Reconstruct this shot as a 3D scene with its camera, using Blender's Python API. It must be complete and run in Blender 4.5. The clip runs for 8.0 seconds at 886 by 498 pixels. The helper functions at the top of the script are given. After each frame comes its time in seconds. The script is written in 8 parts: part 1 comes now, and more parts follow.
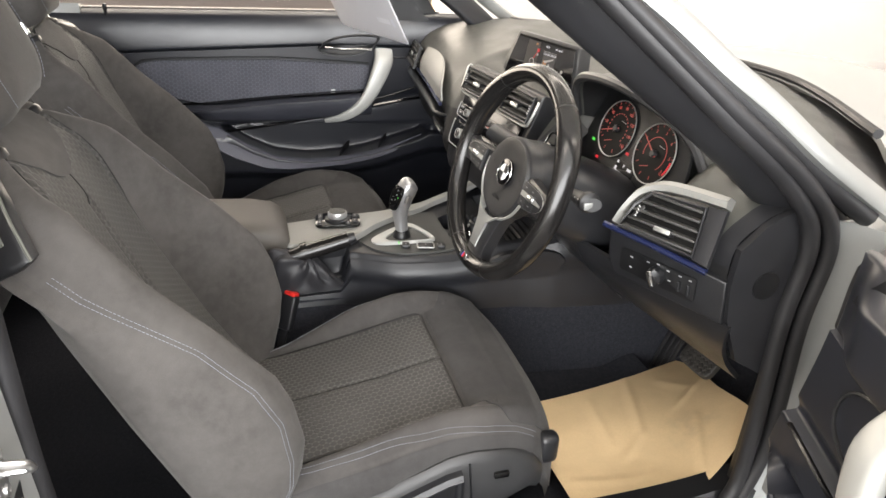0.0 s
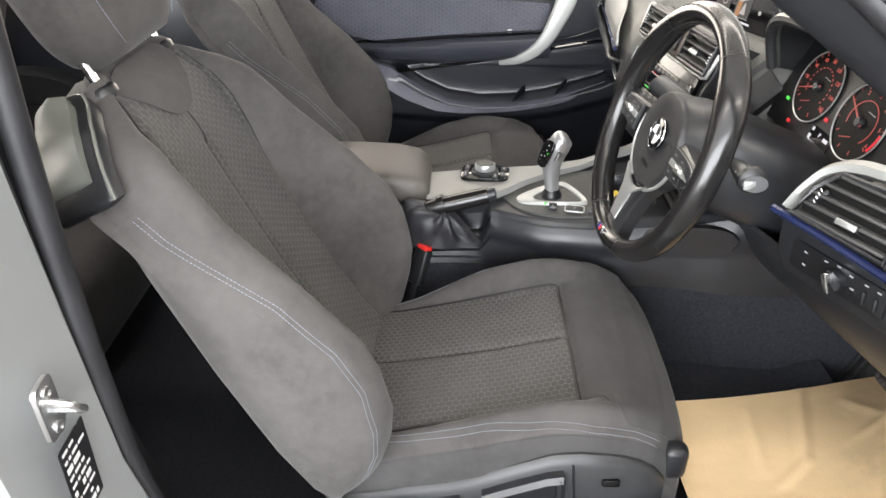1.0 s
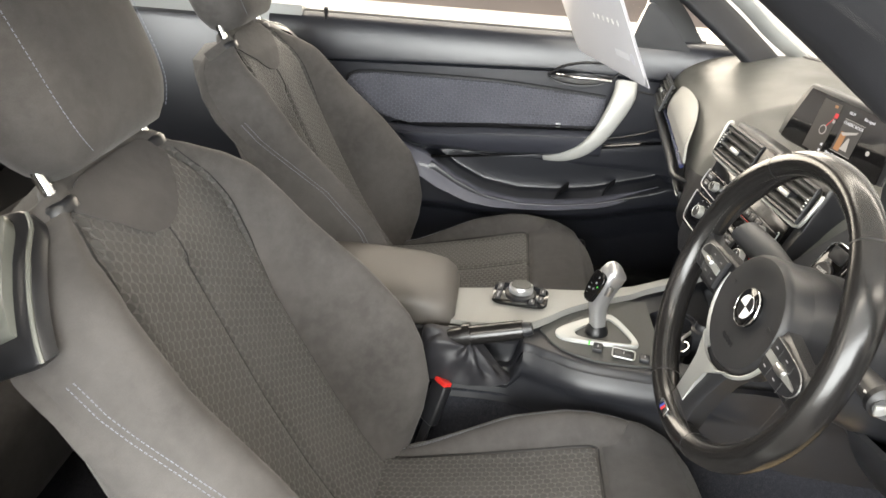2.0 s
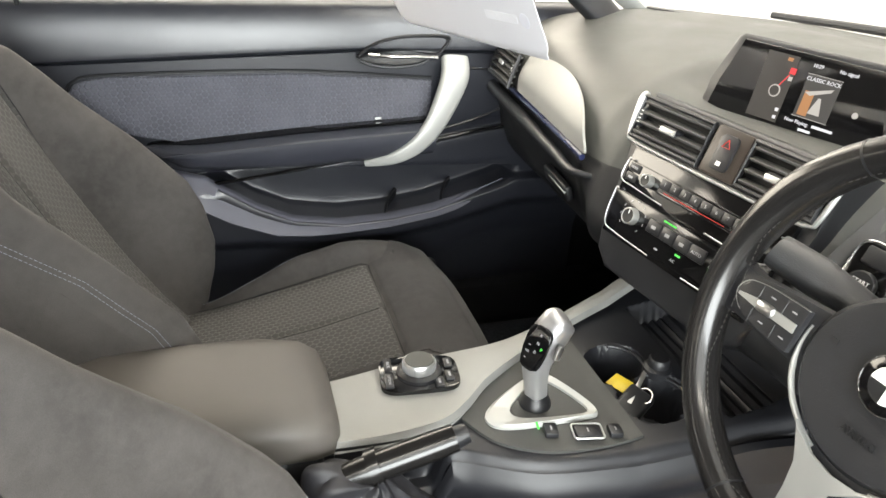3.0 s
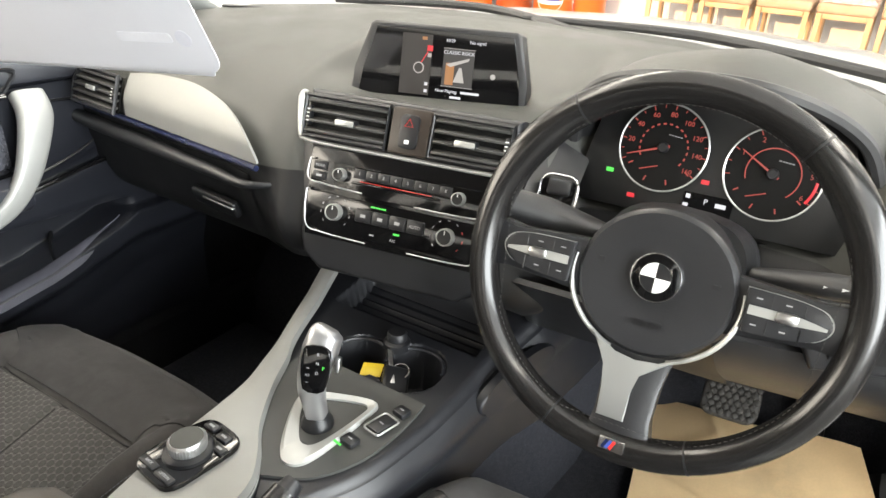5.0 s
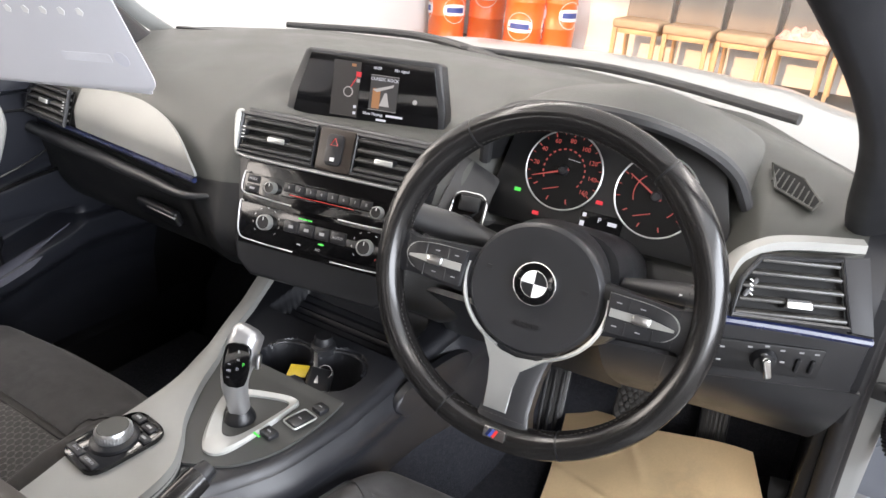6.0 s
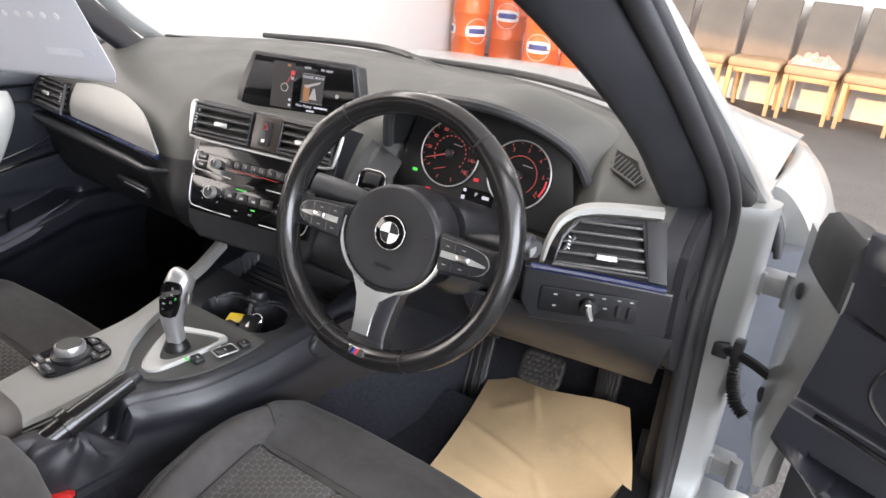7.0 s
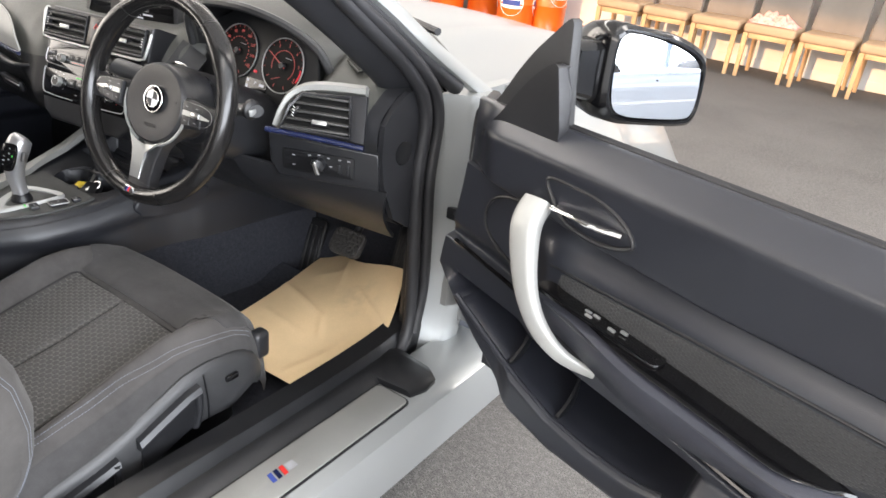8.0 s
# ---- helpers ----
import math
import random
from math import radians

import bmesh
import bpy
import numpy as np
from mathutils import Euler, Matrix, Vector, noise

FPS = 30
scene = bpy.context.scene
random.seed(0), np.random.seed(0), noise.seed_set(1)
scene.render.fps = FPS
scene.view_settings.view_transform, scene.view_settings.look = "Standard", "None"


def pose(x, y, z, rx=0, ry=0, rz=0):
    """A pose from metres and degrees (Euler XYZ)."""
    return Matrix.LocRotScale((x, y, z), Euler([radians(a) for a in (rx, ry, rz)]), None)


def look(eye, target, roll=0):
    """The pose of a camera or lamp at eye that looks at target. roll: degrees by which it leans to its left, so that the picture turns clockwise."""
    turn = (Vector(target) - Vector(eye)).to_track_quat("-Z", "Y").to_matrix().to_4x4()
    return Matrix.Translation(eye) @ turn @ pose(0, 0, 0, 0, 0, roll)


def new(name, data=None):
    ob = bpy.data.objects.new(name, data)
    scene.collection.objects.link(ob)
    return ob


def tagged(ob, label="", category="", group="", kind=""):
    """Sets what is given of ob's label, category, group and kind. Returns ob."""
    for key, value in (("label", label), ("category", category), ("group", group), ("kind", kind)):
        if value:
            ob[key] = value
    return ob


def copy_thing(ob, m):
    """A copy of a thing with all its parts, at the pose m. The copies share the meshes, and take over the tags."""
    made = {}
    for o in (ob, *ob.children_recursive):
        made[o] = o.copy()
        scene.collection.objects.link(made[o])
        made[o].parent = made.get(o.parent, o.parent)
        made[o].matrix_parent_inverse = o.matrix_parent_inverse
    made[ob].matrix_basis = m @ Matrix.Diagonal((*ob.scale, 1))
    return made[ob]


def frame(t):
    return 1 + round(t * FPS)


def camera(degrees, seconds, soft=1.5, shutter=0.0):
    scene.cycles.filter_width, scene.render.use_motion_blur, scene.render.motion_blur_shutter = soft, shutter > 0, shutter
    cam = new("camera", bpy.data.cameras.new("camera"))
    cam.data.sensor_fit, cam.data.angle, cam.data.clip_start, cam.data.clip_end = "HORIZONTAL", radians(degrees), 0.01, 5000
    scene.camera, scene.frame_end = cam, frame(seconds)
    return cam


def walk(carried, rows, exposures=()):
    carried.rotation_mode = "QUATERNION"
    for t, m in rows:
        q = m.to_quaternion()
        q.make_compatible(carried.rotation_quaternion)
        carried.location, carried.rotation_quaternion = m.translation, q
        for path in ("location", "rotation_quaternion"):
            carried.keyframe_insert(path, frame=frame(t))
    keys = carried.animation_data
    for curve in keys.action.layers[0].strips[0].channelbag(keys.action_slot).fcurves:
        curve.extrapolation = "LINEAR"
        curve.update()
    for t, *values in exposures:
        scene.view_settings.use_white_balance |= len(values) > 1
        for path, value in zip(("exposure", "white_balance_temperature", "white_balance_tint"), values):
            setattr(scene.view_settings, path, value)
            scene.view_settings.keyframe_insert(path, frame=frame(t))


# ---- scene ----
cam = camera(63.8, 8.0, soft=1.5, shutter=0.08)
PATH = [
    (0, (1.41, -0.42, 1.272), (-0.295, 0.117, 0.376), 3.6),
    (0.5, (1.365, -0.308, 1.254), (-0.35, -0.089, 0.248), 4.5),
    (1, (1.305, -0.267, 1.246), (-0.396, -0.311, 0.196), -0.1),
    (1.5, (1.232, -0.269, 1.276), (-0.502, -0.408, 0.29), 2.7),
    (2, (1.067, -0.291, 1.263), (-0.7, -0.4, 0.334), 4.1),
    (2.2, (0.981, -0.302, 1.228), (-0.804, -0.248, 0.328), 4.5),
    (3.3, (0.559, -0.472, 1.149), (-1.029, 0.284, 0.197), 4.1),
    (3.5, (0.52, -0.5, 1.143), (-0.969, 0.427, 0.183), 4.7),
    (4, (0.483, -0.567, 1.146), (-0.711, 0.726, 0.195), 4.7),
    (4.5, (0.48, -0.579, 1.152), (-0.53, 0.875, 0.223), 2.7),
    (5, (0.497, -0.577, 1.16), (-0.444, 0.946, 0.27), 2.7),
    (5.2, (0.515, -0.576, 1.168), (-0.413, 0.964, 0.292), 2.8),
    (6.3, (0.658, -0.623, 1.188), (-0.241, 0.967, 0.372), 5.5),
    (6.5, (0.712, -0.637, 1.191), (-0.213, 0.943, 0.385), 5.5),
    (7, (0.881, -0.671, 1.207), (-0.11, 0.878, 0.42), 5.4),
    (7.5, (1.148, -0.709, 1.22), (0.131, 0.825, 0.437), 6.0),
    (7.7, (1.265, -0.704, 1.213), (0.26, 0.825, 0.408), 6.2),
    (8, (1.444, -0.689, 1.215), (0.458, 0.812, 0.334), 6.6),
]
EXPOSURES = [(0.0, 0.18, 7100, 14), (1.0, 0.50, 6750, 13), (2.0, 0.60, 7150, 11), (3.5, 0.86, 6900, 9), (4.5, 0.82, 6950, 9), (5.2, 0.70, 6800, 10), (6.5, 0.36, 6450, 17), (7.5, 0.28, 6500, 15), (8.0, 0.17, 6550, 14)]
walk(cam, [(t, look(eye, target, roll)) for t, eye, target, roll in PATH], EXPOSURES)

# ---- world, sun and window light ----
world = bpy.data.worlds.new("world")
scene.world = world
world.use_nodes = True
wn = world.node_tree.nodes
sky = wn.new("ShaderNodeTexSky")
sky.sky_type = "NISHITA"
sky.sun_disc = False
sky.sun_elevation = radians(12.3)
sky.sun_rotation = radians(180)
world.node_tree.links.new(sky.outputs["Color"], wn["Background"].inputs["Color"])
wn["Background"].inputs["Strength"].default_value = 0.12


def lamp(name, kind, m, energy, color, **kw):
    data = bpy.data.lights.new(name, kind)
    data.energy, data.color = energy, color
    if kind == "SUN":
        data.angle = radians(0.6)
    else:
        data.shape, data.size, data.size_y = "RECTANGLE", kw["w"], kw["h"]
    ob = new(name, data)
    ob.matrix_basis = m
    return ob


# low warm sun over the car, through an assumed high window behind it, on to the chairs
lamp("sun", "SUN", look((0, 0, 0), (0.06, 0.975, -0.213)), 3.7, (1.0, 0.57, 0.26))
# strip lights added in the unseen showroom ceiling, for light from above
lamp("added_ceiling_strip", "AREA", look((-1.6, 1.4, 3.53), (-1.6, 1.4, 0)), 115, (1.0, 0.96, 0.88), w=0.3, h=7.0)
lamp("added_ceiling_strip", "AREA", look((2.4, 1.4, 3.53), (2.4, 1.4, 0)), 115, (1.0, 0.96, 0.88), w=0.3, h=7.0)
# daylight in the openings of the glass fronts
lamp("window_light_side", "AREA", look((5.45, -0.6, 1.75), (0, -0.6, 1.3)), 930, (0.87, 0.94, 1.0), w=8.0, h=2.5)
lamp("window_light_far", "AREA", look((-3.85, -1.6, 1.75), (0, -1.6, 1.3)), 330, (1.0, 0.93, 0.82), w=5.3, h=2.5)
# lamp added in the assumed rear window, lights from behind
lamp("window_light_rear", "AREA", look((0.3, -5.15, 2.95), (0.3, 0, 1.7)), 110, (1.0, 0.93, 0.84), w=7.6, h=0.6)


# ---- materials ----
def nodes_of(name):
    m = bpy.data.materials.new(name)
    m.use_nodes = True
    nt = m.node_tree
    return m, nt, nt.nodes["Principled BSDF"]


def mix_rgb(nt, fac, a, b):
    n = nt.nodes.new("ShaderNodeMix")
    n.data_type = "RGBA"
    for sock, v in ((n.inputs[0], fac), (n.inputs[6], a), (n.inputs[7], b)):
        if hasattr(v, "is_output"):
            nt.links.new(v, sock)
        elif isinstance(v, tuple):
            sock.default_value = (*v[:3], 1)
        else:
            sock.default_value = v
    return n.outputs[2]


def mth(nt, op, a, b=None, c=None):
    n = nt.nodes.new("ShaderNodeMath")
    n.operation = op
    for i, v in enumerate((a, b, c)):
        if v is None:
            continue
        if hasattr(v, "is_output"):
            nt.links.new(v, n.inputs[i])
        else:
            n.inputs[i].default_value = v
    return n.outputs[0]


def noise_tex(nt, scale, detail=3.0, rough=0.6, stretch=None):
    tc = nt.nodes.new("ShaderNodeTexCoord")
    n = nt.nodes.new("ShaderNodeTexNoise")
    n.inputs["Scale"].default_value = scale
    n.inputs["Detail"].default_value = detail
    n.inputs["Roughness"].default_value = rough
    src = tc.outputs["Object"]
    if stretch:
        mp = nt.nodes.new("ShaderNodeMapping")
        mp.inputs["Scale"].default_value = stretch
        nt.links.new(src, mp.inputs["Vector"])
        src = mp.outputs["Vector"]
    nt.links.new(src, n.inputs["Vector"])
    return n.outputs["Fac"]


def ramp(nt, fac, lo, hi, a=0.0, b=1.0):
    n = nt.nodes.new("ShaderNodeMapRange")
    nt.links.new(fac, n.inputs[0])
    for i, v in enumerate((lo, hi, a, b)):
        n.inputs[i + 1].default_value = v
    return n.outputs[0]


def bump(nt, bsdf, height, strength, dist=0.001):
    n = nt.nodes.new("ShaderNodeBump")
    n.inputs["Strength"].default_value = strength
    n.inputs["Distance"].default_value = dist
    nt.links.new(height, n.inputs["Height"])
    nt.links.new(n.outputs["Normal"], bsdf.inputs["Normal"])


def plain(name, col, rough=0.5, metal=0.0, var=0.18, big=9.0, fine=500.0, relief=0.15, dist=0.0006, rvar=0.08, coat=0.0, stretch=None, spec=0.5):
    """One surface: base colour with broad patches and fine grain, uneven gloss and fine relief."""
    m, nt, b = nodes_of(name)
    n1, n2 = noise_tex(nt, big, 4.0), noise_tex(nt, fine, 2.0, stretch=stretch)
    dark = tuple(c * (1 - var) for c in col)
    light = tuple(min(1, c * (1 + var)) for c in col)
    c1 = mix_rgb(nt, ramp(nt, n1, 0.3, 0.7), dark, light)
    c2 = mix_rgb(nt, ramp(nt, n2, 0.3, 0.7, 0, var), c1, light)
    nt.links.new(c2, b.inputs["Base Color"])
    nt.links.new(ramp(nt, n1, 0.3, 0.7, rough - rvar, rough + rvar), b.inputs["Roughness"])
    b.inputs["Metallic"].default_value = metal
    b.inputs["Specular IOR Level"].default_value = spec
    b.inputs["Coat Weight"].default_value = coat
    b.inputs["Coat Roughness"].default_value = 0.05
    if relief:
        bump(nt, b, n2, relief, dist)
    return m


def hex_cloth(name, base, line, ax, ay, cell=0.011):
    """Woven cloth with a raised honeycomb: cells of the given size in the plane of two object axes."""
    m, nt, b = nodes_of(name)
    tc = nt.nodes.new("ShaderNodeTexCoord")
    k = 2 * math.pi / (cell * 0.866)
    waves = []
    for deg in (0, 60, 120):
        v = nt.nodes.new("ShaderNodeVectorMath")
        v.operation = "DOT_PRODUCT"
        d = [0, 0, 0]
        d[ax] += math.cos(radians(deg)) * k
        d[ay] += math.sin(radians(deg)) * k
        v.inputs[1].default_value = d
        nt.links.new(tc.outputs["Object"], v.inputs[0])
        waves.append(mth(nt, "COSINE", v.outputs["Value"]))
    h = mth(nt, "ADD", mth(nt, "ADD", waves[0], waves[1]), waves[2])
    cellm = ramp(nt, h, -1.25, -0.65)
    n1, n2 = noise_tex(nt, 14.0, 4.0), noise_tex(nt, 1400.0, 2.0)
    worn = tuple(c * 1.35 for c in base)
    c0 = mix_rgb(nt, ramp(nt, n1, 0.35, 0.7), base, worn)
    c1 = mix_rgb(nt, cellm, line, c0)
    c2 = mix_rgb(nt, ramp(nt, n2, 0.3, 0.7, 0, 0.35), c1, tuple(c * 0.5 for c in base))
    nt.links.new(c2, b.inputs["Base Color"])
    b.inputs["Roughness"].default_value = 0.75
    b.inputs["Sheen Weight"].default_value = 0.08
    b.inputs["Sheen Roughness"].default_value = 0.5
    bump(nt, b, mth(nt, "ADD", cellm, mth(nt, "MULTIPLY", n2, 0.25)), 0.8, 0.0016)
    return m


def suede_mat(name, col):
    m, nt, b = nodes_of(name)
    n1, n2, n3 = noise_tex(nt, 7.0, 5.0), noise_tex(nt, 60.0, 4.0), noise_tex(nt, 1500.0, 2.0)
    c1 = mix_rgb(nt, ramp(nt, n1, 0.35, 0.68), tuple(c * 0.74 for c in col), tuple(c * 1.28 for c in col))
    c2 = mix_rgb(nt, ramp(nt, n2, 0.4, 0.7, 0, 0.35), c1, tuple(c * 1.5 for c in col))
    c3 = mix_rgb(nt, ramp(nt, n3, 0.35, 0.65, 0, 0.4), c2, tuple(c * 0.55 for c in col))
    nt.links.new(c3, b.inputs["Base Color"])
    b.inputs["Roughness"].default_value = 0.9
    b.inputs["Specular IOR Level"].default_value = 0.2
    b.inputs["Sheen Weight"].default_value = 0.12
    b.inputs["Sheen Roughness"].default_value = 0.4
    bump(nt, b, mth(nt, "ADD", n3, mth(nt, "MULTIPLY", n1, 3.0)), 0.25, 0.0008)
    return m


def glow(name, col, strength):
    m, nt, b = nodes_of(name)
    b.inputs["Base Color"].default_value = (0.01, 0.01, 0.01, 1)
    b.inputs["Emission Color"].default_value = (*col, 1)
    b.inputs["Emission Strength"].default_value = strength
    return m


def glass_mat(name, tint=(1, 1, 1), rough=0.0):
    m, nt, b = nodes_of(name)
    out = nt.nodes["Material Output"]
    tr, gl, mx = nt.nodes.new("ShaderNodeBsdfTransparent"), nt.nodes.new("ShaderNodeBsdfGlossy"), nt.nodes.new("ShaderNodeMixShader")
    lw = nt.nodes.new("ShaderNodeLayerWeight")
    lw.inputs["Blend"].default_value = 0.5
    gloss = mth(nt, "ADD", mth(nt, "MULTIPLY", mth(nt, "POWER", lw.outputs["Facing"], 5.0), 0.45), 0.03)
    tr.inputs["Color"].default_value = (*tint, 1)
    gl.inputs["Roughness"].default_value = rough
    nt.links.new(gloss, mx.inputs[0])
    nt.links.new(tr.outputs[0], mx.inputs[1])
    nt.links.new(gl.outputs[0], mx.inputs[2])
    nt.links.new(mx.outputs[0], out.inputs["Surface"])
    return m


def carpet_mat(name, a, b_, scale, size=0.004):
    m, nt, b = nodes_of(name)
    n1, n2, n3 = noise_tex(nt, 1.2, 4.0), noise_tex(nt, scale, 3.0), noise_tex(nt, scale * 0.25, 3.0)
    c = mix_rgb(nt, ramp(nt, n2, 0.38, 0.62), a, b_)
    c = mix_rgb(nt, ramp(nt, n3, 0.35, 0.65, 0, 0.5), c, tuple(x * 0.7 for x in a))
    c = mix_rgb(nt, ramp(nt, n1, 0.35, 0.65, 0, 0.25), c, b_)
    nt.links.new(c, b.inputs["Base Color"])
    b.inputs["Roughness"].default_value = 0.95
    b.inputs["Specular IOR Level"].default_value = 0.15
    bump(nt, b, mth(nt, "ADD", n2, n3), 0.8, size)
    return m


M_DASH = plain("dash_grain", (0.050, 0.051, 0.046), 0.45, var=0.12, fine=900, relief=0.5, dist=0.0008)
M_BLACK = plain("black_plastic", (0.014, 0.0145, 0.0165), 0.36, var=0.15, fine=900, relief=0.35, dist=0.0006)
# door plastic in glare: the reflection is put into a lilac-grey base colour
M_LIP_GLARE = plain("lip_glare_plastic", (0.105, 0.107, 0.135), 0.5, var=0.08, fine=700, relief=0.3)
M_PANEL = plain("door_plastic", (0.017, 0.0185, 0.0245), 0.31, var=0.08, fine=700, relief=0.3, dist=0.0006, rvar=0.025, spec=0.7)
# bluish reflection on the door armrests, put into the base colour
M_REST_LIT = plain("armrest_leatherette_lit", (0.036, 0.038, 0.049), 0.42, var=0.1, fine=700, relief=0.6, dist=0.0008)
M_LOWER = plain("hard_plastic", (0.0085, 0.0088, 0.010), 0.36, var=0.15, fine=1100, relief=0.3)
M_GLOSS = plain("gloss_black", (0.004, 0.004, 0.0045), 0.09, var=0.1, relief=0.0, rvar=0.03)
M_SATIN = plain("satin_silver", (0.50, 0.51, 0.50), 0.36, metal=0.75, var=0.06, fine=1500, relief=0.08)
M_WEAVE = plain("silver_weave", (0.31, 0.31, 0.295), 0.52, metal=0.35, var=0.10, fine=1400, relief=0.6, dist=0.0006, stretch=(1, 0.25, 1))
M_PALE = plain("pale_grip", (0.42, 0.425, 0.41), 0.42, metal=0.3, var=0.05, fine=1200, relief=0.06)
M_CHROME = plain("chrome", (0.8, 0.8, 0.8), 0.14, metal=1.0, var=0.04, relief=0.0, rvar=0.04)
M_LEATHER = plain("wheel_leather", (0.010, 0.0095, 0.0095), 0.21, var=0.12, big=12, fine=900, relief=0.05, dist=0.0003, rvar=0.03)
M_SUEDE = suede_mat("grey_suede", (0.076, 0.0715, 0.0685))
M_SIDE = suede_mat("charcoal_suede", (0.050, 0.0485, 0.0485))
M_SUEDE2 = suede_mat("dark_suede_cloth", (0.064, 0.0605, 0.059))
M_HEX_XY = hex_cloth("honeycomb_seat", (0.040, 0.0385, 0.037), (0.098, 0.094, 0.089), 0, 1, 0.0112)
M_HEX_XZ = hex_cloth("honeycomb_back", (0.046, 0.044, 0.042), (0.088, 0.085, 0.080), 0, 2, 0.0115)
# one door cloth twice: sheen put into the passenger's colour, shade into the driver's
M_HEX_YZ_LIT = hex_cloth("honeycomb_door_lit", (0.066, 0.068, 0.084), (0.112, 0.114, 0.140), 1, 2, 0.0115)
M_HEX_DR_SHADED = hex_cloth("honeycomb_open_door_shaded", (0.022, 0.022, 0.0225), (0.027, 0.027, 0.027), 0, 2, 0.006)
M_ARM = plain("armrest_vinyl", (0.100, 0.091, 0.082), 0.55, var=0.12, fine=800, relief=0.35)
M_STITCH = plain("blue_grey_thread", (0.21, 0.23, 0.27), 0.7, var=0.2, relief=0.2)
M_CARPET = carpet_mat("car_carpet", (0.015, 0.016, 0.020), (0.042, 0.044, 0.054), 500, 0.002)
M_RUBBER = plain("rubber_seal", (0.016, 0.016, 0.018), 0.5, var=0.2, fine=400, relief=0.2)
M_PEDAL = plain("pedal_rubber", (0.03, 0.028, 0.026), 0.6, var=0.3, relief=0.3)
M_PAINT = plain("silver_paint", (0.335, 0.345, 0.34), 0.38, metal=0.5, var=0.02, big=2, relief=0.0, coat=0.6, rvar=0.008)
def paper_mat(name, col, spot):
    """Brown paper with a grey scuff of uneven outline where the heel rests."""
    m, nt, b = nodes_of(name)
    tc = nt.nodes.new("ShaderNodeTexCoord")
    n1, n2, n3 = noise_tex(nt, 7.0, 4.0), noise_tex(nt, 260.0, 2.0), noise_tex(nt, 22.0, 5.0)
    ds = nt.nodes.new("ShaderNodeVectorMath")
    ds.operation = "DISTANCE"
    ds.inputs[1].default_value = spot
    nt.links.new(tc.outputs["Object"], ds.inputs[0])
    near = ramp(nt, ds.outputs["Value"], 0.10, 0.0)
    scuff = mth(nt, "MULTIPLY", near, ramp(nt, n3, 0.42, 0.62))
    c1 = mix_rgb(nt, ramp(nt, n1, 0.3, 0.7), tuple(c * 0.92 for c in col), tuple(min(1, c * 1.06) for c in col))
    c2 = mix_rgb(nt, ramp(nt, n2, 0.35, 0.65, 0, 0.25), c1, tuple(c * 0.85 for c in col))
    c3 = mix_rgb(nt, mth(nt, "MULTIPLY", scuff, 0.45), c2, (0.20, 0.17, 0.13))
    nt.links.new(c3, b.inputs["Base Color"])
    b.inputs["Roughness"].default_value = 0.72
    bump(nt, b, n2, 0.2, 0.001)
    return m


M_PAPER = paper_mat("kraft_paper", (0.78, 0.575, 0.335), (0.54, 0.40, 0.33))
M_CARD = plain("white_card", (0.60, 0.60, 0.635), 0.3, var=0.03, big=4, relief=0.0, coat=0.3)
M_WHITE = plain("white_print", (0.8, 0.8, 0.8), 0.5, var=0.05, relief=0.0)
M_GREYPRINT = plain("grey_print", (0.30, 0.30, 0.31), 0.5, var=0.05, relief=0.0)
M_BLUE = plain("blue_strip", (0.010, 0.015, 0.050), 0.25, var=0.2, relief=0.0)
M_RED = plain("red_plastic", (0.55, 0.025, 0.02), 0.4, var=0.1, relief=0.0)
M_ORANGE = plain("orange_enamel", (0.80, 0.135, 0.010), 0.35, var=0.08, big=3, relief=0.05, coat=0.3)
M_NAVY = plain("navy_print", (0.03, 0.06, 0.28), 0.5, var=0.1, relief=0.0)
M_WALL = plain("white_wall", (0.80, 0.79, 0.77), 0.85, var=0.04, big=1.2, fine=120, relief=0.1)
M_CEIL = plain("white_ceiling", (0.8, 0.8, 0.79), 0.9, var=0.04, big=1.0, relief=0.1)
M_FLOOR = carpet_mat("grey_carpet", (0.080, 0.075, 0.070), (0.27, 0.255, 0.24), 260, 0.004)
M_CHAIRFAB = plain("grey_brown_upholstery", (0.20, 0.175, 0.15), 0.85, var=0.15, big=3, fine=700, relief=0.4)
M_SEATFAB = plain("beige_upholstery", (0.42, 0.30, 0.19), 0.85, var=0.12, big=3, fine=700, relief=0.4)
M_BEECH = plain("beech_wood", (0.52, 0.33, 0.17), 0.45, var=0.2, big=6, fine=60, stretch=(4, 4, 0.3), relief=0.15)
M_GLASS = glass_mat("clear_glass")
M_MIRROR = plain("mirror_glass", (0.92, 0.93, 0.94), 0.015, metal=1.0, var=0.01, relief=0.0, rvar=0.008)
M_BAG = plain("black_bag_cloth", (0.02, 0.02, 0.022), 0.7, var=0.3, fine=300, relief=0.4)
M_CLOTHRED = plain("red_white_cloth", (0.62, 0.27, 0.24), 0.8, var=0.9, big=22, fine=300, relief=0.4)
M_STEEL = plain("zinc_steel", (0.6, 0.6, 0.6), 0.35, metal=1.0, var=0.12, relief=0.1)
M_FACE = plain("dial_face", (0.004, 0.004, 0.004), 0.6, var=0.2, relief=0.0, spec=0.2)
M_CONSOLE = plain("console_plastic", (0.0125, 0.0132, 0.0162), 0.40, var=0.12, fine=900, relief=0.3, dist=0.0006)
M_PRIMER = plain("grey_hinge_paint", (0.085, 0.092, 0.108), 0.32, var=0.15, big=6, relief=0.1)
M_SLAT = plain("vent_slat_plastic", (0.055, 0.055, 0.053), 0.36, var=0.1, fine=900, relief=0.1)
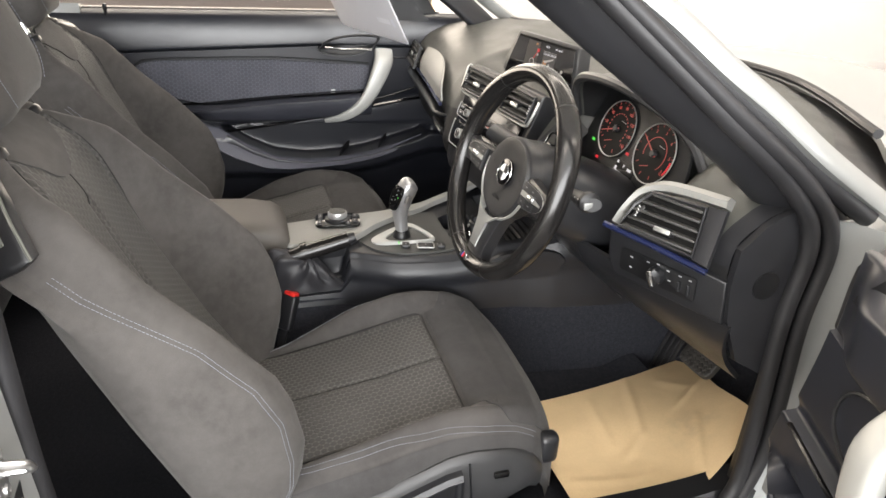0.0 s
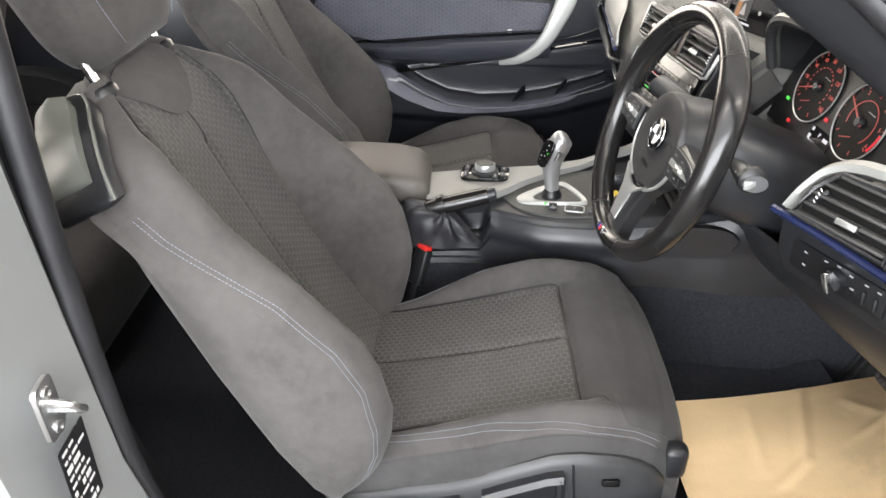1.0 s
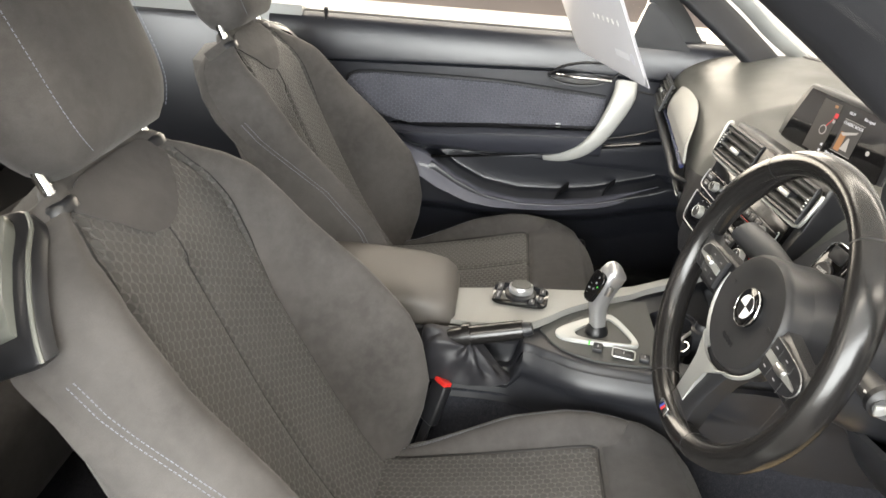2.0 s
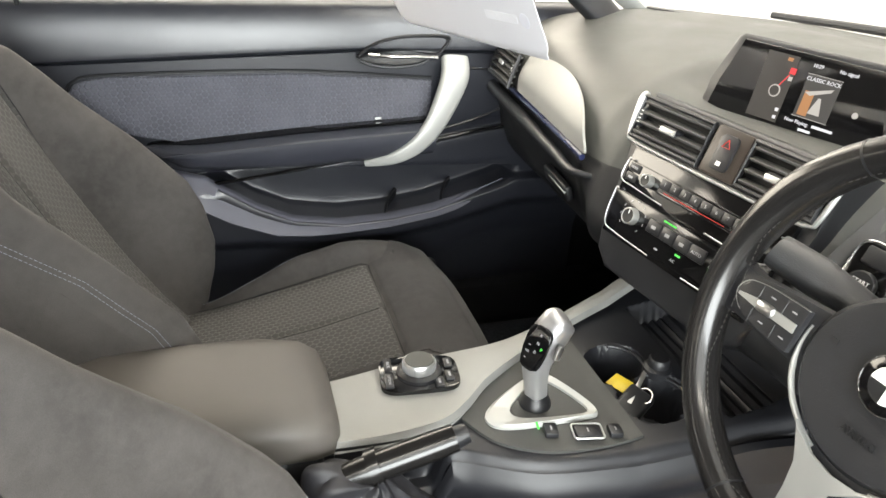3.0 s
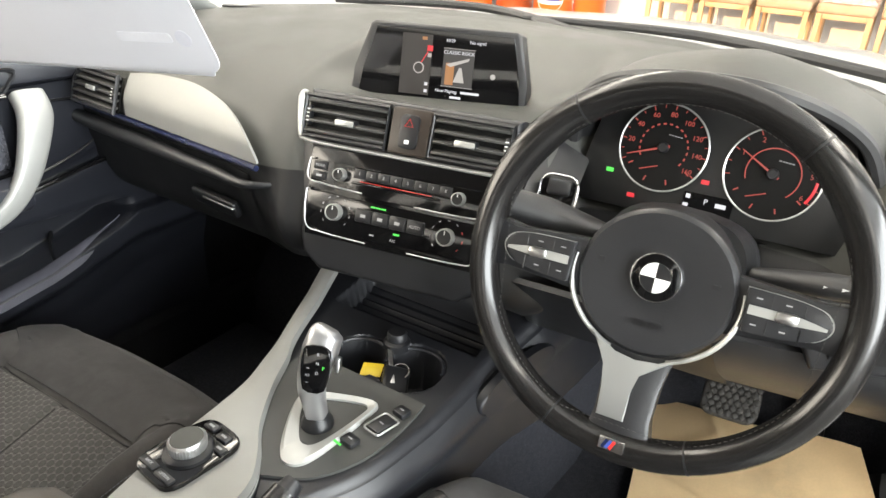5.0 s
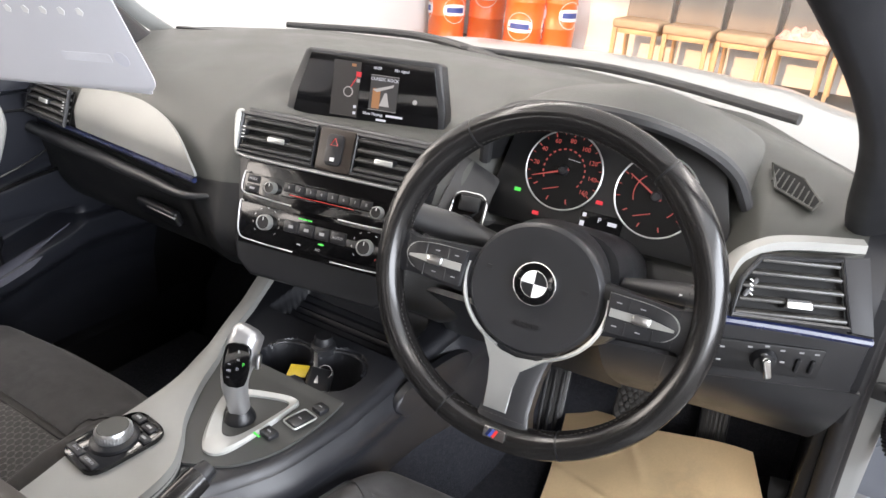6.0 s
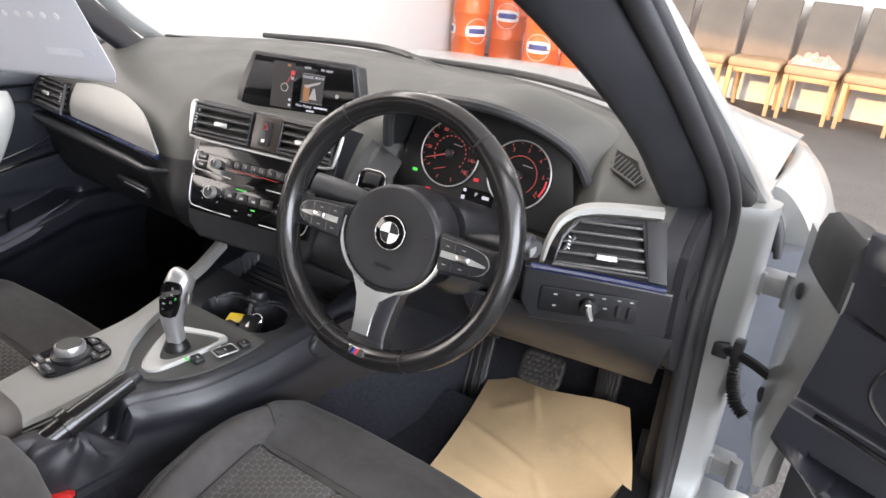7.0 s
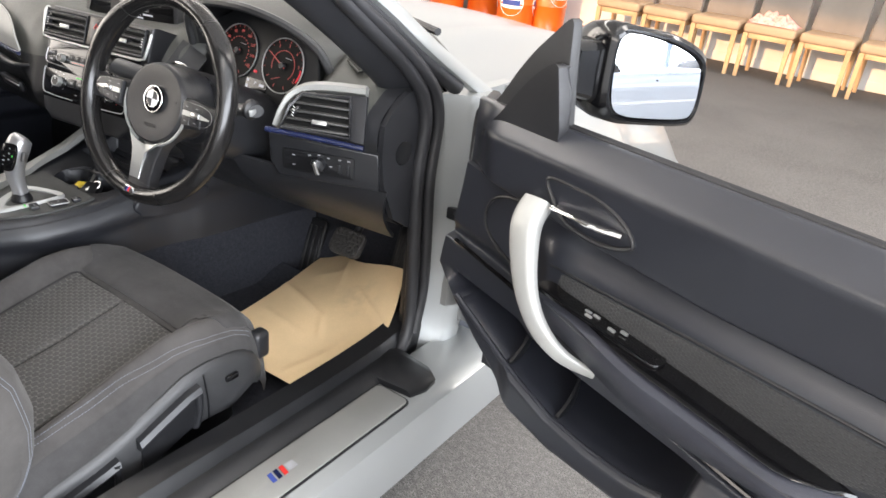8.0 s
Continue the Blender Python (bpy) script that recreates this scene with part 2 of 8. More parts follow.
M_PILLAR = plain("matt_pillar_trim", (0.016, 0.0165, 0.019), 0.5, var=0.12, fine=900, relief=0.3, spec=0.3)
M_TRIM = plain("seat_trim_plastic", (0.030, 0.0305, 0.032), 0.42, var=0.12, fine=800, relief=0.4)
M_GAITER = plain("gaiter_leather", (0.020, 0.020, 0.0235), 0.50, var=0.2, fine=700, relief=0.6)
M_GEAR = plain("dark_satin_silver", (0.46, 0.46, 0.47), 0.36, metal=0.8, var=0.1, fine=900, relief=0.15)
M_DEEP = plain("matt_black_plastic", (0.0075, 0.0077, 0.0085), 0.48, var=0.15, fine=900, relief=0.4)
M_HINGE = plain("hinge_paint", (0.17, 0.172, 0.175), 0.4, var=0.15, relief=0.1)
# sheen on the dark shoulder lever, put into a green-grey base colour
M_LEVER_SHEEN = plain("lever_sheen_grey", (0.150, 0.155, 0.140), 0.22, var=0.1, fine=900, relief=0.2)
M_SEAM = plain("seam_shadow_thread", (0.012, 0.012, 0.012), 0.9, var=0.2, relief=0.2)
G_RED = glow("red_lit_marks", (1.0, 0.16, 0.13), 0.32)
G_GREEN = glow("green_indicator", (0.1, 1.0, 0.12), 0.7)
G_WHITE = glow("white_lit_marks", (0.9, 0.92, 1.0), 0.6)
G_AMBER = glow("amber_screen", (1.0, 0.45, 0.16), 0.3)
G_PINK = glow("red_lamp", (1.0, 0.03, 0.05), 0.6)


# ---- building helpers ----
def part(name, bm, material, parent=None, label="", sharp=38, m=None):
    """Links a bmesh as one mesh object, at world coordinates, under a thing or part."""
    if m is not None:
        bm.transform(m)
    bmesh.ops.recalc_face_normals(bm, faces=bm.faces)
    me = bpy.data.meshes.new(name)
    bm.to_mesh(me)
    bm.free()
    me.polygons.foreach_set("use_smooth", [True] * len(me.polygons))
    me.set_sharp_from_angle(angle=radians(sharp))
    me.materials.append(material)
    ob = new(name, me)
    if parent is not None:
        ob.parent = parent
        ob.matrix_parent_inverse = parent.matrix_world.inverted()
    if label:
        tagged(ob, label)
    return ob


def thing(name, at, label, category, group="", kind=""):
    ob = new(name)
    ob.empty_display_size = 0.05
    ob.matrix_basis = Matrix.Translation(at)
    ob.matrix_world = Matrix.Translation(at)
    return tagged(ob, label, category, group, kind)


def solo(name, bm, material, label, category, group="", kind="", sharp=38, m=None):
    return tagged(part(name, bm, material, None, "", sharp, m), label, category, group, kind)


def ss(a, b, x):
    t = np.clip((x - a) / (b - a), 0, 1)
    return t * t * (3 - 2 * t)


def cr(points, n, closed=False):
    """Points resampled to n along a smooth curve through them."""
    p = np.array(points, float)
    k = len(p)
    out = []
    segs = k if closed else k - 1
    for s in np.linspace(0, segs, n, endpoint=not closed):
        i = min(int(s), segs - 1)
        f = s - i
        if closed:
            a, b, c, d = (p[(i + j) % k] for j in (-1, 0, 1, 2))
        else:
            a, b, c, d = p[max(i - 1, 0)], p[i], p[i + 1], p[min(i + 2, k - 1)]
        out.append(0.5 * (2 * b + (c - a) * f + (2 * a - 5 * b + 4 * c - d) * f * f + (3 * b - a - 3 * c + d) * f ** 3))
    return np.array(out)


def mesh_bm(verts, faces):
    bm = bmesh.new()
    vs = [bm.verts.new(v) for v in verts]
    for f in faces:
        try:
            bm.faces.new([vs[i] for i in f])
        except ValueError:
            pass
    return bm


def grid(fn, nu, nv, thick=0.0, keep=None):
    """A sheet of fn(u, v), u and v from 0 to 1, with a thickness; keep(u, v) leaves out the faces where it is false."""
    us, vs = np.linspace(0, 1, nu), np.linspace(0, 1, nv)
    verts = [tuple(fn(u, v)) for u in us for v in vs]
    faces = []
    for i in range(nu - 1):
        for j in range(nv - 1):
            if keep is None or keep((us[i] + us[i + 1]) / 2, (vs[j] + vs[j + 1]) / 2):
                a = i * nv + j
                faces.append((a, a + 1, a + nv + 1, a + nv))
    bm = mesh_bm(verts, faces)
    loose = [v for v in bm.verts if not v.link_faces]
    bmesh.ops.delete(bm, geom=loose, context="VERTS")
    if thick:
        bmesh.ops.recalc_face_normals(bm, faces=bm.faces)
        bmesh.ops.solidify(bm, geom=list(bm.faces), thickness=thick)
    return bm


def loft(rings, cap=True, ring_closed=True, ends_closed=False):
    """A skin over rings of equally many points."""
    m, n = len(rings), len(rings[0])
    verts = [tuple(p) for r in rings for p in r]
    faces = []
    for i in range(m if ends_closed else m - 1):
        for j in range(n if ring_closed else n - 1):
            a, b = i * n + j, i * n + (j + 1) % n
            c, d = ((i + 1) % m) * n + (j + 1) % n, ((i + 1) % m) * n + j
            faces.append((a, b, c, d))
    if cap and ring_closed and not ends_closed:
        faces += [tuple(range(n)), tuple(range((m - 1) * n, m * n))]
    return mesh_bm(verts, faces)


def tube(points, r, n=10, samples=0, closed=False, flat=1.0):
    """A round bar along points; r: one radius or one for each point."""
    p = cr(points, samples, closed) if samples else np.array(points, float)
    rr = np.full(len(p), r) if np.isscalar(r) else np.interp(np.linspace(0, 1, len(p)), np.linspace(0, 1, len(r)), r)
    rings, side = [], None
    for i in range(len(p)):
        if closed:
            d = p[(i + 1) % len(p)] - p[i - 1]
        else:
            d = p[min(i + 1, len(p) - 1)] - p[max(i - 1, 0)]
        d = d / (np.linalg.norm(d) + 1e-12)
        if side is None:
            side = np.cross(d, (0, 0, 1) if abs(d[2]) < 0.9 else (1, 0, 0))
        side = side - d * (side @ d)
        side = side / np.linalg.norm(side)
        up = np.cross(side, d)
        rings.append([p[i] + rr[i] * (math.cos(a) * side + flat * math.sin(a) * up) for a in np.linspace(0, 2 * math.pi, n, endpoint=False)])
    return loft(rings, ends_closed=closed)


def prism(outline, h, bevel=0.0, seg=2):
    """An outline in x, y raised from z = 0 to h, with rounded edges."""
    n = len(outline)
    verts = [(x, y, 0) for x, y in outline] + [(x, y, h) for x, y in outline]
    faces = [tuple(range(n))[::-1], tuple(range(n, 2 * n))] + [(i, (i + 1) % n, n + (i + 1) % n, n + i) for i in range(n)]
    bm = mesh_bm(verts, faces)
    if bevel:
        bmesh.ops.bevel(bm, geom=[e for e in bm.edges if abs(e.verts[0].co.z - h) < 1e-6 and abs(e.verts[1].co.z - h) < 1e-6], offset=bevel, segments=seg, affect="EDGES", profile=0.5)
    return bm


def rbox(sx, sy, sz, b=0.002, seg=2, at=(0, 0, 0)):
    bm = bmesh.new()
    bmesh.ops.create_cube(bm, size=1)
    bmesh.ops.scale(bm, vec=(sx, sy, sz), verts=bm.verts)
    if b:
        bmesh.ops.bevel(bm, geom=list(bm.edges), offset=b, segments=seg, affect="EDGES", profile=0.5)
    bmesh.ops.translate(bm, vec=at, verts=bm.verts)
    return bm


def box2(a, b, bev=0.0, seg=2):
    """A box between two corners."""
    return rbox(*(abs(b[i] - a[i]) for i in range(3)), bev, seg, [(a[i] + b[i]) / 2 for i in range(3)])


def turned(profile, n=32, cap=True):
    """A body turned about z from (radius, height) points."""
    return loft([[(r * math.cos(a), r * math.sin(a), z) for a in np.linspace(0, 2 * math.pi, n, endpoint=False)] for r, z in profile], cap=cap)


def rrect(w, h, r, n=4, cx=0.0, cy=0.0):
    out = []
    for sx, sy, a0 in ((1, 1, 0), (-1, 1, 90), (-1, -1, 180), (1, -1, 270)):
        for a in np.linspace(a0, a0 + 90, n + 1):
            out.append((cx + sx * (w / 2 - r) + r * math.cos(radians(a)), cy + sy * (h / 2 - r) + r * math.sin(radians(a))))
    return out


def join(*bms):
    """Several pieces of one part in one bmesh."""
    out = bmesh.new()
    for b in bms:
        me = bpy.data.meshes.new("tmp")
        b.to_mesh(me)
        b.free()
        out.from_mesh(me)
        bpy.data.meshes.remove(me)
    return out


def moved(bm, m):
    bm.transform(m)
    return bm


def flat_text(body, size, m, material, name, parent, label="", depth=0.0003, align="CENTER"):
    """Lettering as a thin raised mesh in the plane of m."""
    cu = bpy.data.curves.new("tmp", "FONT")
    cu.body, cu.size, cu.align_x, cu.align_y, cu.extrude = body, size, align, "CENTER", depth
    cu.resolution_u = 2
    ob = new("tmp", cu)
    bpy.context.view_layer.update()
    me = bpy.data.meshes.new_from_object(ob.evaluated_get(bpy.context.evaluated_depsgraph_get()))
    bpy.data.objects.remove(ob)
    bm = bmesh.new()
    bm.from_mesh(me)
    bpy.data.meshes.remove(me)
    return part(name, bm, material, parent, label, m=m)


def frame_of(o, x, y):
    """A pose with its x and y axes along x and y (made square), at o."""
    x, y = Vector(x).normalized(), Vector(y)
    z = x.cross(y).normalized()
    y = z.cross(x)
    return Matrix.Translation(o) @ Matrix((x, y, z)).transposed().to_4x4()


def stitches(path, r=0.00038, length=0.0036, gap=0.0016):
    """A run of short thread stitches along a polyline."""
    p = np.array(path)
    seg = np.linalg.norm(np.diff(p, axis=0), axis=1)
    s = np.r_[0, np.cumsum(seg)]
    out, at = [], 0.0
    while at + length < s[-1]:
        a, b = ([np.interp(x, s, p[:, k]) for k in range(3)] for x in (at, at + length))
        out.append(tube([a, b], r, 5))
        at += length + gap
    return join(*out)


# ---- showroom: floor, walls with their openings, ceiling ----
X0, X1, Y0, Y1, HC = -3.9, 5.5, -5.2, 7.15, 3.6
tagged(part("floor", box2((X0 - 0.2, Y0 - 0.2, -0.1), (X1 + 0.2, Y1 + 0.2, 0)), M_FLOOR), "grey flecked showroom carpet", "floor", kind="structure")
tagged(part("ground", box2((-400, -400, -0.30), (400, 400, -0.16)), plain("pale_paving", (0.42, 0.41, 0.39), 0.8, var=0.15, big=0.6, fine=30)), "pale paving outside the showroom", "ground", kind="structure")
tagged(part("ceiling", box2((X0 - 0.2, Y0 - 0.2, HC), (X1 + 0.2, Y1 + 0.2, HC + 0.15)), M_CEIL), "plain white showroom ceiling", "ceiling", kind="structure")
tagged(part("wall_north", box2((X0 - 0.2, Y1, 0), (X1 + 0.2, Y1 + 0.2, HC)), M_WALL), "plain white painted wall behind the chairs", "wall", kind="structure")
west = join(box2((X0 - 0.2, Y0, 0), (X0, Y1, 0.45)), box2((X0 - 0.2, Y0, 3.05), (X0, Y1, HC)), box2((X0 - 0.2, Y0, 0.45), (X0, -4.3, 3.05)), box2((X0 - 0.2, 1.1, 0.45), (X0, Y1, 3.05)))
tagged(part("wall_west", west, M_WALL), "white wall with a wide window front", "wall", kind="structure")
# assumed high strip window behind the car, out of view; glass front on the driver's side
south = join(box2((X0 - 0.2, Y0 - 0.2, 0), (X1 + 0.2, Y0, 2.62)), box2((X0 - 0.2, Y0 - 0.2, 3.28), (X1 + 0.2, Y0, HC)), box2((X0 - 0.2, Y0 - 0.2, 2.62), (-3.5, Y0, 3.28)), box2((4.2, Y0 - 0.2, 2.62), (X1 + 0.2, Y0, 3.28)))
tagged(part("wall_south", south, M_WALL), "unseen white wall with an assumed high strip window", "wall", kind="structure")
east = join(box2((X1, Y0, 0), (X1 + 0.2, Y1, 0.45)), box2((X1, Y0, 3.05), (X1 + 0.2, Y1, HC)), box2((X1, Y0, 0.45), (X1 + 0.2, -4.6, 3.05)), box2((X1, 3.6, 0.45), (X1 + 0.2, Y1, 3.05)))
tagged(part("wall_east", east, M_WALL), "white wall with a wide window front", "wall", kind="structure")
skirt = join(box2((X0, Y1 - 0.015, 0), (X1, Y1 - 0.002, 0.09), 0.003), box2((X0 + 0.002, Y0, 0), (X0 + 0.015, Y1 - 0.02, 0.09), 0.003))
tagged(part("baseboard", skirt, M_WALL), "white painted baseboard", "baseboard", kind="structure")
for i, y in enumerate((-4.6, -1.87, 0.87)):
    w = thing("window_%d" % (i + 1), (X1, y + 1.36, 0.45), "tall shop window pane in a white frame", "window", kind="structure")
    fr = join(box2((X1 + 0.06, y, 0.45), (X1 + 0.12, y + 0.05, 3.05), 0.004), box2((X1 + 0.06, y + 2.68, 0.45), (X1 + 0.12, y + 2.73, 3.05), 0.004), box2((X1 + 0.06, y + 0.05, 0.45), (X1 + 0.12, y + 2.68, 0.5), 0.004), box2((X1 + 0.06, y + 0.05, 3.0), (X1 + 0.12, y + 2.68, 3.05), 0.004))
    part("window_frame", fr, M_WHITE, w)


# housings for the added ceiling strips, out of view
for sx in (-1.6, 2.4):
    ft = thing("added_ceiling_light", (sx, 1.4, HC), "long white linear ceiling light, added out of view", "ceiling light", "ceiling strip lights")
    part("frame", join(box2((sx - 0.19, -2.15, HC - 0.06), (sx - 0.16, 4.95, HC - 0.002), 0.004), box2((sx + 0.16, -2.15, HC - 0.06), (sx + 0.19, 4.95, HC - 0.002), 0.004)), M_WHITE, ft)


# ---- oil drums by the wall ----
def drum(x, y, turn, up, group="orange drums by the wall", h=0.79, r=0.205):
    d = thing("oil_drum", (x, y, 0), "bright orange enamelled oil drum with a round logo", "drum", group)
    prof = [(r - 0.012, 0.0), (r, 0.008), (r, 0.02), (r - 0.004, 0.03)]
    for zc in (h * 0.34, h * 0.66):
        prof += [(r - 0.004, zc - 0.018), (r + 0.004, zc - 0.006), (r + 0.004, zc + 0.006), (r - 0.004, zc + 0.018)]
    prof += [(r - 0.004, h - 0.03), (r, h - 0.02), (r, h - 0.006), (r - 0.008, h), (r - 0.014, h - 0.002), (r - 0.018, h - 0.02), (0.001, h - 0.02)]
    part("shell", turned(prof, 40), M_ORANGE, d, m=Matrix.Translation((x, y, 0)))
    part("bung", moved(turned([(0.028, 0), (0.028, 0.012), (0.022, 0.016), (0.001, 0.016)], 16), Matrix.Translation((x + 0.1, y, h - 0.02))), M_STEEL, d)
    # round logo: white disc with a navy band, curved on the shell
    for zz, a0 in ((up, turn), (up, turn + 115), (up, turn - 115)):
        def bent(u, v, rad, lift, sq=1.0):
            a = radians(a0) + (u * rad) / r
            return (x + (r + lift) * math.sin(a), y - (r + lift) * math.cos(a), h * zz + v * rad * sq)
        ring = [bent(math.cos(t), math.sin(t), 0.135, 0.002) for t in np.linspace(0, 2 * math.pi, 40, endpoint=False)]
        part("logo_ring", tube(ring, 0.003, 5, 0, True), M_WHITE, d, "thin white logo ring")
        pill = [[bent(q * 1.0 * math.copysign(abs(math.cos(t)) ** 0.6, math.cos(t)), q * 0.46 * math.copysign(abs(math.sin(t)) ** 0.6, math.sin(t)), 0.135, 0.004) for t in np.linspace(0, 2 * math.pi, 32, endpoint=False)] for q in (0.02, 0.5, 1.0)]
        part("logo_panel", loft(pill, cap=False), M_WHITE, d, "white logo panel")
        part("logo_bar", grid(lambda u, v: bent((2 * u - 1) * 0.74, (2 * v - 1) * 0.20, 0.135, 0.006), 10, 3, 0.001), M_NAVY, d, "plain navy logo bar")
    return d


for dx, dy, tn, up in ((-2.68, 6.48, 14, 0.36), (-2.44, 6.78, 66, 0.52), (-3.29, 6.80, 20, 0.66), (-3.64, 6.52, 58, 0.42)):
    drum(dx, dy, tn, up)


# ---- row of upholstered chairs ----
def dining_chair(x, y):
    c = thing("dining_chair", (x, y, 0), "upholstered dining chair with square beech legs", "chair", "row of chairs along the wall")
    m = Matrix.Translation((x, y, 0))
    for lx in (-0.195, 0.195):
        part("leg", loft([[(lx + s * a, -0.19 + t * a, z) for s, t in ((-1, -1), (1, -1), (1, 1), (-1, 1))] for z, a in ((0.0, 0.016), (0.40, 0.022))]), M_BEECH, c, m=m)
        part("leg", loft([[(lx + s * a, 0.21 - (0.4 - z) * -0.10 + t * a, z) for s, t in ((-1, -1), (1, -1), (1, 1), (-1, 1))] for z, a in ((0.0, 0.016), (0.40, 0.022))]), M_BEECH, c, m=m)
        part("rail", box2((lx - 0.01, -0.17, 0.355), (lx + 0.01, 0.20, 0.40), 0.002), M_BEECH, c, m=m)
    part("rail", box2((-0.17, -0.20, 0.355), (0.17, -0.18, 0.40), 0.002), M_BEECH, c, m=m)
    part("seat", rbox(0.45, 0.45, 0.085, 0.03, 4, (0, 0.0, 0.44)), M_SEATFAB, c, "beige padded seat", m=m)

    def back(u, v):
        return ((u - 0.5) * (0.440 - 0.035 * v), 0.175 + 0.10 * v * v + 0.012 * math.sin(math.pi * u), 0.46 + 0.56 * v)
    bk = grid(back, 10, 10, 0.055)
    bmesh.ops.bevel(bk, geom=[e for e in bk.edges if e.calc_face_angle(0) > 0.9], offset=0.015, segments=3, affect="EDGES", profile=0.5)
    part("backrest", bk, M_CHAIRFAB, c, "grey-brown padded back", m=m)
    return c


chair = dining_chair(-1.48, 6.62)
for i in range(1, 6):
    copy_thing(chair, Matrix.Translation((-1.48 + 0.487 * i, 6.62 + 0.012 * i, 0)))

random.seed(4)
crump = grid(lambda u, v: (-0.03 + 0.42 * (u - 0.5) + 0.02 * math.sin(9 * v), 6.62 + 0.24 * (v - 0.5), 0.488 + 0.13 * (0.8 * noise.noise((u * 7, v * 5, 2)) + 0.5) * (1 - abs(2 * u - 1) ** 3) * (1 - abs(2 * v - 1) ** 3)), 44, 30, 0.004)
solo("folded_cloth", crump, M_CLOTHRED, "crumpled red and white cloth on a chair seat", "cloth")
bag = loft([[(1.36 + (0.16 - 0.06 * z) * s * math.cos(a) * (1 + 0.10 * math.sin(3 * a + 9 * z)) - 0.10 * z, 6.80 + 0.13 * s * math.sin(a) + 0.1 * z, z) for a in np.linspace(0, 2 * math.pi, 20, endpoint=False)] for z, s in ((0.002, 0.75), (0.03, 0.95), (0.15, 1.0), (0.3, 0.86), (0.42, 0.62), (0.52, 0.34), (0.56, 0.1))])
solo("backpack", bag, M_BAG, "black bag on the floor beside the chairs", "bag")


# ---- pale car parked by the window front, caught by the door mirror ----
def parked_car(x, y):
    base = thing("parked_car", (x, y, 0), "pale blue car parked by the shop window", "car")
    paint = plain("pale_blue_paint", (0.30, 0.35, 0.43), 0.3, var=0.02, big=2, relief=0.0, coat=0.6, rvar=0.01)
    def ring(yy, half, low, belt, top):
        pts = [(half - 0.06, low), (half - 0.01, low + 0.06), (half, (low + belt) / 2), (half - 0.02, belt - 0.06), (half - 0.06, belt), (half - 0.16, top)]
        return [(x + a, y + yy, z) for a, z in pts] + [(x - a, y + yy, z) for a, z in reversed(pts)]
    body = loft([ring(*q) for q in ((-1.98, 0.62, 0.34, 0.62, 0.64), (-1.9, 0.78, 0.24, 0.78, 0.80), (-1.6, 0.85, 0.20, 0.90, 0.93), (-0.9, 0.87, 0.20, 0.93, 0.95), (0.3, 0.87, 0.20, 0.91, 0.93), (0.9, 0.86, 0.20, 0.88, 0.92), (1.5, 0.84, 0.20, 0.80, 0.84), (1.85, 0.76, 0.24, 0.68, 0.71), (1.96, 0.6, 0.32, 0.58, 0.60))])
    part("body", body, paint, base, "pale blue painted body", 45)
    glass = loft([[(x + a, y + b, z) for a, b in ((h, y0), (h, y1), (h * 0.7, y1 + 0.05), (-h * 0.7, y1 + 0.05), (-h, y1), (-h, y0), (-h * 0.7, y0 - 0.05), (h * 0.7, y0 - 0.05))] for z, h, y0, y1 in ((0.90, 0.78, -1.75, 0.85), (1.15, 0.70, -1.60, 0.48), (1.36, 0.60, -1.40, 0.10))])
    g = part("glasshouse", glass, M_GLASS, base, "clear side glass")
    g.visible_shadow = False
    for sx in (0.36, -0.36):
        for sy in (-0.35, -1.2):
            part("seat_back", moved(rbox(0.46, 0.14, 0.62, 0.06, 3), Matrix.Translation((x + sx, y + sy, 0.69)) @ pose(0, 0, 0, 12, 0, 0)), M_BAG, base, "dark seat back")
    part("roof", loft([[(x + a, y + b, z) for a, b in ((h, y0), (h, y1), (-h, y1), (-h, y0))] for z, h, y0, y1 in ((1.355, 0.61, -1.42, 0.12), (1.40, 0.58, -1.36, 0.05), (1.43, 0.45, -1.2, -0.1))]), paint, base, "", 60)
    for s in (1, -1):
        part("door_pillar", tube([(x + s * 0.79, y - 0.45, 0.90), (x + s * 0.71, y - 0.45, 1.15), (x + s * 0.605, y - 0.45, 1.37)], 0.03, 8, 12), paint, base)
        part("rub_strip", box2((x + s * 0.872 - 0.01, y - 1.0, 0.48), (x + s * 0.872 + 0.01, y + 1.0, 0.53), 0.004), M_RUBBER, base)
        part("headlamp", moved(rbox(0.26, 0.10, 0.14, 0.04, 3), Matrix.Translation((x + s * 0.60, y + 1.84, 0.66))), M_CHROME, base, "clear headlamp")
        for wy in (-1.25, 1.20):
            wheel = part("wheel", moved(turned([(0.05, -0.09), (0.24, -0.09), (0.30, -0.08), (0.31, 0.0), (0.30, 0.08), (0.24, 0.09), (0.21, 0.07), (0.05, 0.07)], 32), frame_of((x + s * 0.80, y + wy, 0.31), (0, s, 0), (0, 0, 1))), M_RUBBER, base)
            part("rim", moved(turned([(0.20, 0.075), (0.19, 0.086), (0.08, 0.076), (0.05, 0.094), (0.001, 0.095)], 24), frame_of((x + s * 0.80, y + wy, 0.31), (0, s, 0), (0, 0, 1))), M_SATIN, wheel, "silver wheel rim")


parked_car(4.42, 2.35)


# ---- the car's shell round the cabin ----
XC = 0.02
car = thing("hatchback", (XC, 0.2, 0), "silver three-door hatchback with the driver's door open", "car")


